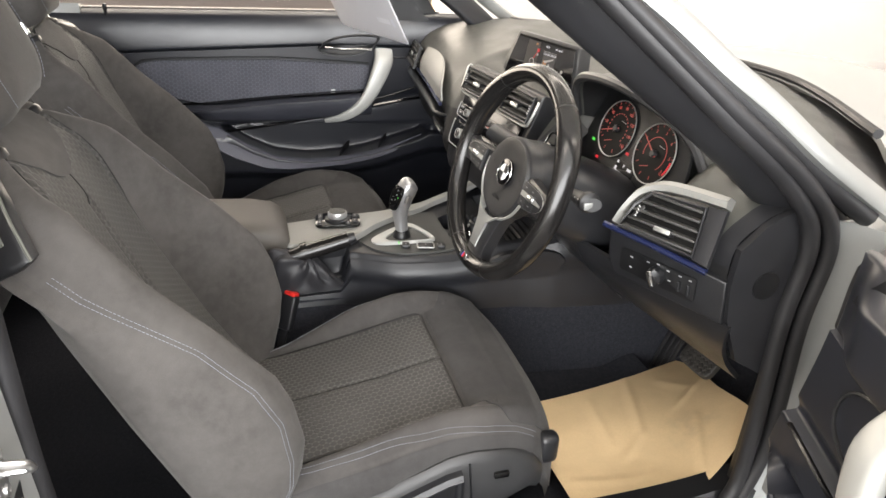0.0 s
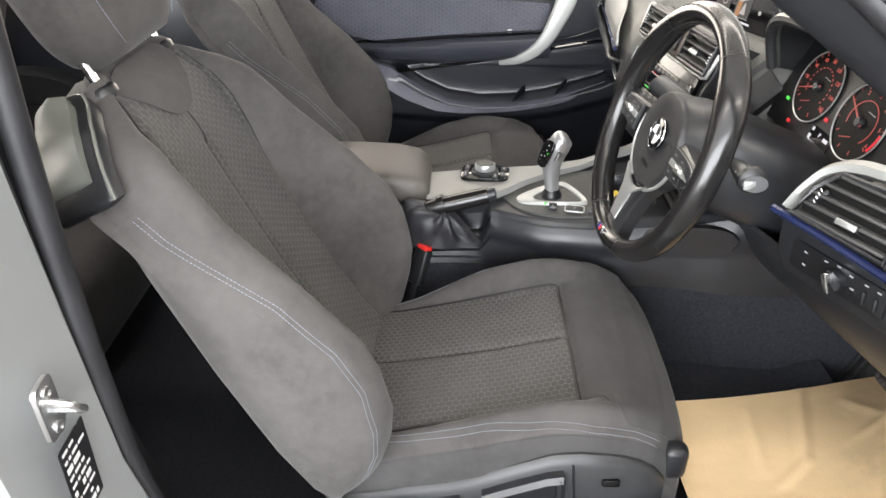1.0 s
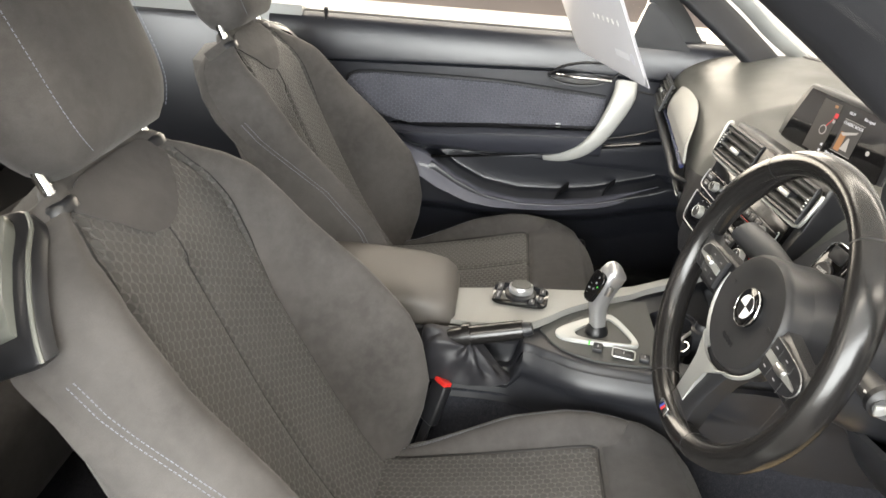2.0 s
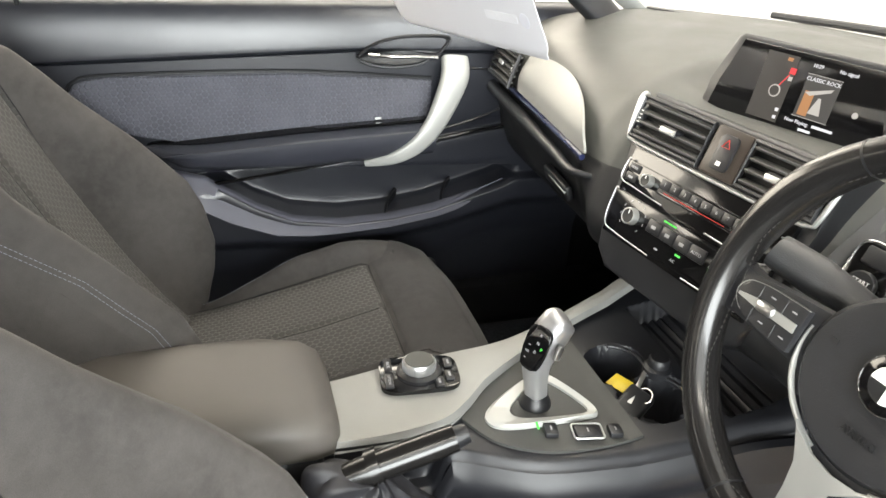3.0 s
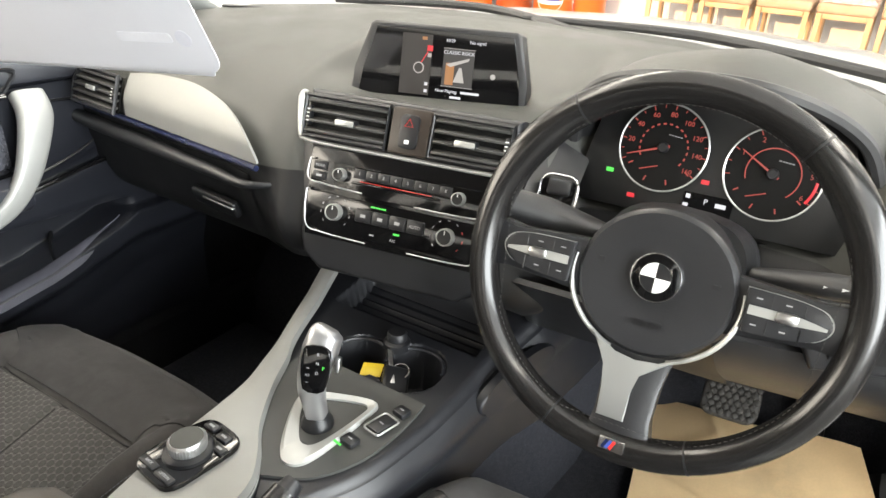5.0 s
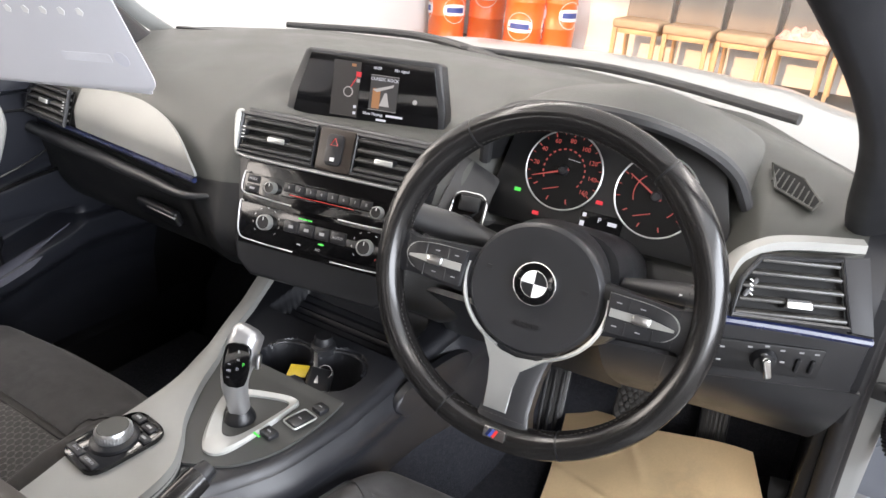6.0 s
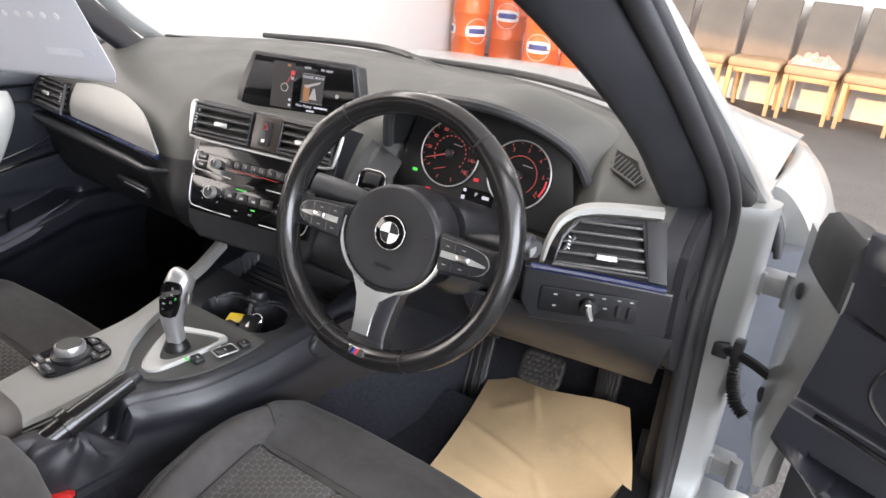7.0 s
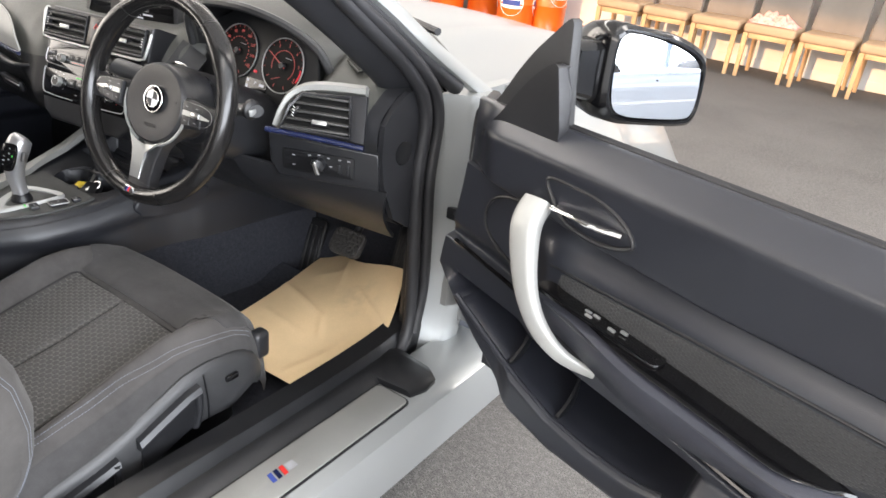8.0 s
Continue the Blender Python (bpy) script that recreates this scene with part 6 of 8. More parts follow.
def teardrop(u, v):
    x = -0.520 + 0.322 * u
    zt = np.interp(x, TEAR[:, 0], TEAR[:, 1])
    zb = 0.824
    z = zb + (zt - zb) * v
    yy = np.interp(x, (-0.52, -0.35, -0.198), (0.094, 0.078, 0.064)) + 0.030 * max(0, (z - 0.845) / 0.055) ** 1.6
    return (x, yy - 0.006, z)


part("silver_trim", grid(teardrop, 50, 20, 0.004), M_WEAVE, dash, "pale silver teardrop trim panel")
part("light_strip", tube([(-0.70, 0.108, 0.815), (-0.6, 0.098, 0.816), (-0.45, 0.084, 0.817), (-0.3, 0.068, 0.818), (-0.196, 0.056, 0.819)], 0.0045, 8, 50), M_BLUE, dash, "blue ambient light strip")
part("lower_roll", tube([(-0.70, 0.106, 0.790), (-0.6, 0.094, 0.790), (-0.45, 0.080, 0.790), (-0.3, 0.064, 0.790), (-0.215, 0.054, 0.792), (-0.170, 0.085, 0.795)], [0.012, 0.012, 0.011, 0.009, 0.006, 0.002], 12, 60), M_BLACK, dash)


def vent(m, outline, slats, lean, name_tab=(0.0, 0.0), wheel=None, frame_mat=M_BLACK):
    """An air vent in the plane of m: frame round an outline, dark throat, slats, a tab and a thumb wheel."""
    v = part("air_vent", moved(prism(outline, 0.001), m @ Matrix.Translation((0, 0, -0.004))), M_FACE, dash, "black air vent")
    part("vent_frame", tube([m @ Vector((x, y, 0.005)) for x, y in outline], 0.0035, 6, 0, True), frame_mat, v)
    xs, ys = [p[0] for p in outline], [p[1] for p in outline]
    n = len(outline)
    for k in range(slats):
        yy = min(ys) + (max(ys) - min(ys)) * (k + 0.6) / slats
        cut = []
        for i in range(n):
            (xa, ya), (xb, yb) = outline[i], outline[(i + 1) % n]
            if (ya - yy) * (yb - yy) < 0:
                cut.append(xa + (xb - xa) * (yy - ya) / (yb - ya))
        if len(cut) >= 2:
            a, b = min(cut), max(cut)
            part("slat", moved(rbox(b - a - 0.004, 0.0040, 0.012, 0.0014), m @ Matrix.Translation(((a + b) / 2, yy, 0.002)) @ pose(0, 0, 0, lean)), M_SLAT, v)
    tx, ty = name_tab
    part("vent_tab", moved(loft([[(x, y, z) for x, y in ((-w, -0.004), (w, -0.004), (w * 0.8, 0.005), (-w * 0.8, 0.005))] for z, w in ((-0.004, 0.016), (0.010, 0.015))]), m @ Matrix.Translation((tx, ty, 0))), M_BLACK, v)
    part("tab_face", moved(rbox(0.027, 0.0075, 0.003, 0.0014), m @ Matrix.Translation((tx, ty - 0.001, 0.011))), M_SATIN, v, "bright tab edge")
    if wheel:
        part("thumb_wheel", moved(rbox(0.007, 0.026, 0.010, 0.003), m @ Matrix.Translation((wheel[0], wheel[1], 0.002)) @ pose(0, 0, 0, 0, 0, wheel[2])), M_BLACK, v)
        part("wheel_marks", join(*[moved(rbox(0.004, 0.0012, 0.001, 0), m @ Matrix.Translation((wheel[0], wheel[1] + 0.005 * (i - 1.5), 0.0078)) @ pose(0, 0, 0, 0, 0, wheel[2])) for i in range(4)]), M_WHITE, v)
    return v


vent(frame_of((-0.592, 0.092, 0.856), (1, -0.09, 0), (0, 0.30, 0.95)), [(-0.062, -0.030), (0.066, -0.030), (0.066, 0.028), (-0.045, 0.028), (-0.062, 0.005)], 5, 24, (0.0, 0.0), (0.057, 0.0, 0))

# centre stack in its own plane, turned to the driver and leaning
tz, ln = radians(9), radians(20)
SX, SF = Vector((math.cos(tz), math.sin(tz), 0)), Vector((-math.sin(tz), math.cos(tz), 0))
SUP = SF * math.sin(ln) + Vector((0, 0, 1)) * math.cos(ln)
ST = frame_of((0.007, 0.0865, 0.782), SX, SUP)


def S(u, v, d=0.0):
    return ST @ Matrix.Translation((u, v, d))


part("stack_body", moved(prism([(-0.150, 0.155), (0.145, 0.155), (0.143, 0.08), (0.128, -0.038), (0.122, -0.062), (0.10, -0.080), (-0.10, -0.080), (-0.126, -0.062), (-0.135, -0.038), (-0.150, 0.085)][::-1], 0.07, 0.006, 3), ST @ Matrix.Translation((0, 0, -0.078))), M_BLACK, dash, "black centre stack")
part("gloss_panel", moved(prism([(-0.132, 0.083), (0.126, 0.083), (0.121, -0.036), (-0.124, -0.036)][::-1], 0.010, 0.003), S(0, 0, -0.010)), M_GLOSS, dash, "gloss black panel")
# vents with their silver surround and the hazard switch between
part("vent_surround", tube([S(u, v, 0.0) @ Vector((0, 0, 0)) for u, v in ((-0.150, 0.148), (-0.157, 0.140), (-0.150, 0.096), (-0.143, 0.088), (-0.10, 0.0855), (0.10, 0.0855), (0.135, 0.088), (0.142, 0.096), (0.147, 0.132), (0.146, 0.140))], [0.003, 0.0055, 0.0055, 0.0036, 0.003, 0.003, 0.003, 0.0034, 0.0034, 0.003], 8, 120), M_SATIN, dash, "satin silver vent surround")
vent(S(-0.083, 0.119, 0.0), [(-0.062, -0.026), (0.058, -0.026), (0.058, 0.026), (-0.062, 0.026)], 4, 22, (0.0, -0.003), (-0.057, 0.0, 0))
vent(S(0.083, 0.119, 0.0), [(-0.046, -0.026), (0.056, -0.026), (0.056, 0.026), (-0.046, 0.026)], 4, 22, (0.0, -0.003), (0.051, 0.0, 0))
hz = part("hazard_panel", moved(prism(rrect(0.054, 0.058, 0.004), 0.010, 0.002), S(0.007, 0.119, -0.004)), plain("bronze_panel", (0.035, 0.027, 0.022), 0.35, var=0.1, relief=0.05), dash, "dark bronze switch panel")
part("switch", moved(prism(rrect(0.025, 0.042, 0.006), 0.004, 0.001), S(0.007, 0.119, 0.006)), M_BLACK, hz)
part("hazard_mark", tube([S(0.007 + a, 0.129 + b, 0.0105) @ Vector((0, 0, 0)) for a, b in ((-0.0055, -0.004), (0.0055, -0.004), (0, 0.0055))], 0.0007, 5, 0, True), M_RED, hz, "red warning triangle")
part("lock_mark", moved(rbox(0.006, 0.005, 0.0008, 0), S(0.007, 0.106, 0.0105)), M_WHITE, hz)


def knob(u, v, r=0.0140):
    k = part("knob", moved(turned([(r + 0.0030, 0), (r + 0.0030, 0.0012), (r, 0.0016), (r * 0.97, 0.011), (r * 0.93, 0.0128), (r * 0.86, 0.0130), (r * 0.80, 0.0118)], 32, cap=True), S(u, v, 0.001)), M_SATIN, dash, "silver ringed rotary knob")
    part("knob_cap", moved(turned([(r * 0.83, 0.0116), (r * 0.78, 0.0126), (0.001, 0.0122)], 28), S(u, v, 0.001)), M_LOWER, k)
    part("knob_line", moved(rbox(0.0010, r * 0.45, 0.0006, 0), S(u, v + r * 0.50, 0.0138)), M_WHITE, k)
    return k


def mark_bar(u, v, w, h, mat=M_GREYPRINT, d=0.0045, par=None, name="print"):
    return part(name, moved(rbox(w, h, 0.0006, 0), S(u, v, d)), mat, par or dash)


rad = part("radio_panel", moved(prism([(-0.127, 0.064), (0.120, 0.064), (0.117, 0.030), (0.03, 0.028), (-0.03, 0.028), (-0.124, 0.036)][::-1], 0.006, 0.002), S(0, 0, -0.002)), M_GLOSS, dash, "radio control strip")
part("chrome_edge", tube([S(u, v, 0.004) @ Vector((0, 0, 0)) for u, v in ((-0.124, 0.066), (-0.128, 0.0625), (-0.127, 0.038), (-0.10, 0.034), (-0.045, 0.0315))], 0.0010, 6, 40), M_GEAR, rad)
part("chrome_edge", tube([S(u, v, 0.004) @ Vector((0, 0, 0)) for u, v in ((0.118, 0.066), (0.121, 0.0625), (0.118, 0.034), (0.09, 0.029), (0.03, 0.0285))], 0.0010, 6, 40), M_GEAR, rad)
knob(-0.079, 0.050, 0.0085)
knob(0.079 + 0.008, 0.050, 0.0085)
for k in range(8):
    part("preset_button", moved(rbox(0.0165, 0.0125, 0.006, 0.001), S(-0.052 + 0.0172 * k, 0.0555, 0.003)), M_BLACK, rad)
    flat_text(str(k + 1), 0.006, S(-0.052 + 0.0172 * k, 0.056, 0.0062), M_GREYPRINT, "numeral", rad)
part("disc_slot", moved(rbox(0.125, 0.0035, 0.004, 0.0008), S(0.0, 0.0435, 0.0035)), M_GLOSS, rad)
part("slot_glow", moved(rbox(0.10, 0.0007, 0.0008, 0), S(0.0, 0.0462, 0.0045)), M_RED, rad)
for v_, tx in ((0.057, "MODE"), (0.044, "")):
    part("button", moved(rbox(0.020, 0.011, 0.005, 0.001), S(-0.111, v_, 0.003)), M_BLACK, rad)
    if tx:
        flat_text(tx, 0.0048, S(-0.111, v_, 0.006), M_GREYPRINT, "lettering", rad)
    else:
        mark_bar(-0.111, v_, 0.008, 0.003, M_GREYPRINT, 0.006, rad)
cl = part("climate_panel", moved(prism([(-0.126, 0.023), (0.121, 0.023), (0.117, -0.022), (0.09, -0.028), (-0.09, -0.028), (-0.120, -0.022)][::-1], 0.006, 0.002), S(0, 0, -0.002)), M_GLOSS, dash, "climate control panel")
part("chrome_edge", tube([S(u, v, 0.004) @ Vector((0, 0, 0)) for u, v in ((-0.122, 0.024), (-0.127, 0.0205), (-0.121, -0.022), (-0.095, -0.029), (-0.03, -0.0305))], 0.0010, 6, 40), M_GEAR, cl)
part("chrome_edge", tube([S(u, v, 0.004) @ Vector((0, 0, 0)) for u, v in ((0.117, 0.024), (0.122, 0.0205), (0.118, -0.022), (0.095, -0.029), (0.03, -0.0305))], 0.0010, 6, 40), M_GEAR, cl)
knob(-0.079, 0.001, 0.0112)
knob(0.079, 0.001, 0.0112)
for k, tx in enumerate(("", "", "", "AUTO")):
    part("button", moved(rbox(0.0235, 0.017, 0.007, 0.0015), S(-0.037 + 0.0245 * k, 0.004, 0.004)), M_BLACK, cl)
    if tx:
        flat_text(tx, 0.0058, S(-0.037 + 0.0245 * k, 0.004, 0.008), M_GREYPRINT, "lettering", cl)
    else:
        mark_bar(-0.037 + 0.0245 * k, 0.004, 0.007, 0.004, M_GREYPRINT, 0.0078, cl)
for k in range(3):
    part("indicator", moved(rbox(0.0062, 0.0018, 0.001, 0), S(-0.026 + 0.0075 * k, 0.0175, 0.0045)), G_GREEN, cl, "lit green indicator")
part("indicator", moved(rbox(0.008, 0.0022, 0.001, 0), S(0.012, -0.0105, 0.0045)), G_GREEN, cl)
mark_bar(-0.022, -0.018, 0.006, 0.0018, M_GREYPRINT, 0.0045, cl)
flat_text("A/C", 0.0050, S(0.008, -0.019, 0.0045), M_GREYPRINT, "lettering", cl)
random.seed(11)
for cx in (-0.079, 0.079):
    for a in np.linspace(-130, 130, 9):
        part("scale_mark", moved(rbox(0.0032, 0.0009, 0.0006, 0), S(cx + 0.0215 * math.sin(radians(a)), 0.001 + 0.0205 * math.cos(radians(a)), 0.0045) @ pose(0, 0, 0, 0, 0, -a)), M_RED if a > 60 and cx > 0 else M_GREYPRINT, cl)

# screen on the dash
sz = radians(15)
SCR = frame_of((-0.008, 0.228, 0.954), (math.cos(sz), math.sin(sz), 0), (-math.sin(sz) * 0.2, math.cos(sz) * 0.2, 0.98))
sc = part("screen_housing", moved(prism([(-0.136, -0.050), (0.114, -0.050), (0.110, -0.01), (0.096, 0.050), (0.090, 0.054), (-0.104, 0.054), (-0.112, 0.050), (-0.130, -0.01)], 0.034, 0.005, 3), SCR @ Matrix.Translation((0, 0, -0.030))), M_BLACK, dash, "black screen housing")
part("screen_glass", moved(prism([(-0.122, -0.044), (0.104, -0.044), (0.100, -0.01), (0.088, 0.045), (-0.100, 0.045), (-0.116, -0.01)], 0.002, 0.0006), SCR @ Matrix.Translation((0, 0.002, 0.0035))), M_GLOSS, sc, "dark glossy display glass")


SCD = SCR @ Matrix.Translation((0.012, 0, 0))


def scr_bar(x, y, w, h, mat, name="screen_mark", d=0.0064, rz=0):
    return part(name, moved(rbox(w * 0.84, h, 0.0003, 0), SCD @ Matrix.Translation((x * 0.84 - 0.010, y, d)) @ pose(0, 0, 0, 0, 0, rz)), mat, sc)


M_DISP = glow("display_grey", (0.10, 0.095, 0.095), 0.3)
M_DISP2 = glow("display_light", (0.62, 0.6, 0.58), 0.55)
scr_bar(-0.052, 0.002, 0.050, 0.078, glow("display_dark", (0.06, 0.05, 0.045), 0.3), d=0.0061)
scr_bar(0.018, 0.002, 0.050, 0.048, M_DISP, "album_picture", d=0.0061)
part("album_shapes", join(*[moved(prism(o, 0.0002), SCD @ Matrix.Translation((0.005, 0.002, 0.0063)) @ Matrix.Diagonal((0.84, 1, 1, 1))) for o in ([(-0.02, 0.004), (0.018, 0.014), (0.016, 0.010), (-0.012, 0.001)], [(-0.006, -0.018), (0.012, -0.018), (0.006, 0.001), (0.002, 0.001)])]), M_DISP2, sc)
scr_bar(0.005, -0.006, 0.014, 0.028, G_AMBER, d=0.0062)
scr_bar(0.018, 0.0265, 0.052, 0.0006, M_DISP2)
scr_bar(0.018, -0.0222, 0.052, 0.0006, M_DISP2)
flat_text("CLASSIC ROCK", 0.0062, SCD @ Matrix.Translation((0.005, 0.0212, 0.0064)), G_WHITE, "lettering", sc)
flat_text("No signal", 0.0058, SCD @ Matrix.Translation((0.029, 0.036, 0.0064)), G_WHITE, "lettering", sc)
flat_text("10:29", 0.0058, SCD @ Matrix.Translation((-0.008, 0.036, 0.0064)), G_WHITE, "lettering", sc)
flat_text("Now Playing:", 0.0058, SCD @ Matrix.Translation((-0.008, -0.0285, 0.0064)), G_WHITE, "lettering", sc)
scr_bar(0.041, -0.0285, 0.030, 0.003, G_WHITE)
scr_bar(0.018, -0.0358, 0.018, 0.003, G_WHITE)
part("menu_dial", moved(turned([(0.0075, 0), (0.0075, 0.0006), (0.006, 0.0008)], 28, cap=False), SCD @ Matrix.Translation((-0.049, -0.002, 0.006))), M_DISP2, sc)
scr_bar(-0.038, 0.012, 0.020, 0.0012, G_PINK, rz=60)
scr_bar(-0.030, 0.024, 0.009, 0.007, G_PINK, "menu_icon")
scr_bar(-0.030, 0.015, 0.006, 0.005, M_DISP2, "menu_icon")
scr_bar(-0.040, 0.036, 0.008, 0.004, G_AMBER, "menu_icon")
for yy in (-0.022, -0.031):
    scr_bar(-0.032, yy, 0.005, 0.004, G_WHITE, "menu_icon")
part("menu_button", moved(turned([(0.0035, 0), (0.0035, 0.0004), (0.001, 0.0006)], 16), SCD @ Matrix.Translation((0.053, -0.004, 0.006))), M_DISP2, sc)
part("screen_cowl", grid(lambda u, v: SCR @ Vector((-0.155 + 0.31 * u, -0.062 + 0.028 * math.sin(math.pi * u) ** 0.5 * v, 0.01 - 0.05 * math.sin(math.pi * u) * v)), 24, 6, 0.006), M_DASH, dash)
# glove box handle
gbr = [[(x, y - 0.003, z - 0.001) for x, y, z in r[42:58]] for r in rows_ if -0.665 < r[0][0] < -0.225]
gb = part("glove_box", loft([[(r[0][0], r[0][1] + 0.006, r[0][2])] + r + [(r[-1][0], r[-1][1] + 0.006, r[-1][2])] for r in gbr], ring_closed=False), M_DEEP, dash, "black glove box lid", sharp=60)
part("release_handle", join(moved(rbox(0.105, 0.028, 0.014, 0.005, 3), frame_of((-0.335, 0.098, 0.722), (1, -0.09, 0.0), (0, -0.33, 0.94)))), M_LOWER, gb)
part("handle_edge", moved(rbox(0.075, 0.003, 0.004, 0.001), frame_of((-0.32, 0.088, 0.726), (1, -0.09, 0.0), (0, -0.33, 0.94))), M_SATIN, gb)

# instrument binnacle: hood, face, two dials
HP = [(0.183, 0.225, 0.900), (0.198, 0.205, 0.955), (0.235, 0.196, 0.985), (0.30, 0.195, 0.998), (0.38, 0.205, 0.998), (0.445, 0.235, 0.978), (0.49, 0.265, 0.945), (0.512, 0.285, 0.900)]
hp = cr(HP, 60)


def hood_skin(u, v):
    i = u * 59
    a = hp[int(i)] if int(i) >= 59 else hp[int(i)] + (hp[int(i) + 1] - hp[int(i)]) * (i - int(i))
    back = np.array((0.355 + (a[0] - 0.355) * 1.12, 0.50, np.interp(abs(a[0] - 0.35), (0, 0.17), (0.966, 0.925))))
    p = a + (back - a) * v
    return (p[0], p[1], p[2] + 0.030 * math.sin(math.pi * v) * math.sin(math.pi * u) ** 0.7)


part("binnacle_hood", grid(hood_skin, 60, 24, 0.004), M_DASH, dash, "soft grained instrument hood", sharp=60)
part("hood_lip", tube(hp, 0.0085, 8), M_TRIM, dash, "dark rolled edge of the instrument hood")
inner = [[tuple(p) for p in hp]] + [[(0.35 + (p[0] - 0.35) * k, p[1] + (0.30 - p[1]) * q, 0.90 + (p[2] - 0.90) * k - 0.004) for p in hp] for q, k in ((0.4, 0.96), (1.0, 0.93))]
part("binnacle_inner", loft(inner, cap=False, ring_closed=False), M_DEEP, dash)
part("binnacle_lower", grid(lambda u, v: (0.195 + 0.32 * u, 0.20 + 0.075 * u + 0.08 * v, 0.800 + 0.02 * u + 0.02 * v), 10, 6, 0.01), M_BLACK, dash)
CL = frame_of((0.343, 0.258, 0.893), (1, 0.05, 0), (0, 0.30, 0.95))
cf = part("cluster_face", moved(prism([(-0.150, -0.072), (0.155, -0.072), (0.160, -0.02), (0.135, 0.06), (0.09, 0.085), (-0.09, 0.085), (-0.135, 0.06), (-0.150, -0.02)], 0.006, 0.002), CL @ Matrix.Translation((0, 0, -0.006))), M_DEEP, dash, "black instrument cluster")


def dial(cx, cy, r, nums, a0, a1, needle, inner_nums, name):
    d = part("dial", moved(turned([(r, 0.0), (r, 0.002), (0.001, 0.002)], 48), CL @ Matrix.Translation((cx, cy, 0))), M_FACE, cf, name)
    part("dial_ring", tube([CL @ Vector((cx + r * math.cos(a), cy + r * math.sin(a), 0.004)) for a in np.linspace(0, 2 * math.pi, 64, endpoint=False)], 0.0012, 6, 0, True), M_SATIN, d, "silver dial ring")
    n = len(nums)
    for i, t in enumerate(nums):
        a = radians(a0 + (a1 - a0) * i / (n - 1))
        if t:
            flat_text(t, 0.0082, CL @ Matrix.Translation((cx + r * 0.76 * math.cos(a), cy + r * 0.76 * math.sin(a), 0.003)), G_RED, "numeral", d)
        if i < n - 1:
            b = radians(a0 + (a1 - a0) * (i + 0.5) / (n - 1))
            part("tick", moved(rbox(0.0035, 0.0009, 0.0004, 0), CL @ Matrix.Translation((cx + r * 0.93 * math.cos(b), cy + r * 0.93 * math.sin(b), 0.003)) @ pose(0, 0, 0, 0, 0, math.degrees(b))), G_RED, d)
        part("tick", moved(rbox(0.005, 0.0011, 0.0004, 0), CL @ Matrix.Translation((cx + r * 0.92 * math.cos(a), cy + r * 0.92 * math.sin(a), 0.003)) @ pose(0, 0, 0, 0, 0, math.degrees(a))), G_RED, d)
    for i in range(inner_nums):
        a = radians(a0 + (a1 - a0) * i / (inner_nums - 1))
        part("tick", moved(rbox(0.0034, 0.0018, 0.0004, 0), CL @ Matrix.Translation((cx + r * 0.54 * math.cos(a), cy + r * 0.54 * math.sin(a), 0.003)) @ pose(0, 0, 0, 0, 0, math.degrees(a) - 90)), G_RED, d)
    for k in range(5):
        part("dial_print", moved(rbox(0.0026, 0.0012, 0.0003, 0), CL @ Matrix.Translation((cx + 0.004 + 0.0034 * k, cy + 0.016 - 0.0003 * k, 0.003))), M_GREYPRINT, d)
    part("needle", moved(loft([[(x, y * w, z) for y, z in ((-1, 0), (1, 0), (1, 0.001), (-1, 0.001))] for x, w in ((-0.008, 0.0014), (r * 0.82, 0.0005))]), CL @ Matrix.Translation((cx, cy, 0.006)) @ pose(0, 0, 0, 0, 0, needle)), G_RED, d)
    part("hub", moved(turned([(0.0065, 0.002), (0.0065, 0.008), (0.005, 0.010), (0.001, 0.010)], 24), CL @ Matrix.Translation((cx, cy, 0))), M_BLACK, d)
    # small lower gauge
    for k in range(4):
        b = radians(215 + 36 * k)
        part("tick", moved(rbox(0.006, 0.0016, 0.0004, 0), CL @ Matrix.Translation((cx + r * 0.80 * math.cos(b), cy + r * 0.80 * math.sin(b), 0.003)) @ pose(0, 0, 0, 0, 0, math.degrees(b))), G_RED, d)
    part("needle", moved(rbox(0.022, 0.0012, 0.0006, 0), CL @ Matrix.Translation((cx - 0.012, cy - 0.026, 0.004)) @ pose(0, 0, 0, 0, 0, 20)), G_RED, d)
    return d


dial(-0.058, 0.008, 0.052, ("", "20", "40", "60", "80", "100", "120", "140", "160"), 205, -35, 200, 17, "speedometer with red lit figures")
dial(0.066, 0.002, 0.052, ("", "1", "2", "3", "4", "5", "6"), 190, -30, 150, 0, "rev counter with red lit figures")
part("rev_arc", tube([CL @ Vector((0.066 + 0.029 * math.cos(radians(a)), 0.002 + 0.029 * math.sin(radians(a)), 0.003)) for a in np.linspace(200, -50, 30)], 0.0007, 5), G_RED, cf)
part("rev_redline", tube([CL @ Vector((0.066 + 0.046 * math.cos(radians(a)), 0.002 + 0.046 * math.sin(radians(a)), 0.003)) for a in np.linspace(0, -32, 8)], 0.0016, 5), G_PINK, cf)
inf = part("info_display", moved(prism(rrect(0.056, 0.028, 0.002), 0.001), CL @ Matrix.Translation((0.006, -0.050, 0.0005))), M_GLOSS, cf)
flat_text("P", 0.009, CL @ Matrix.Translation((0.004, -0.0445, 0.0022)), G_WHITE, "lettering", inf)
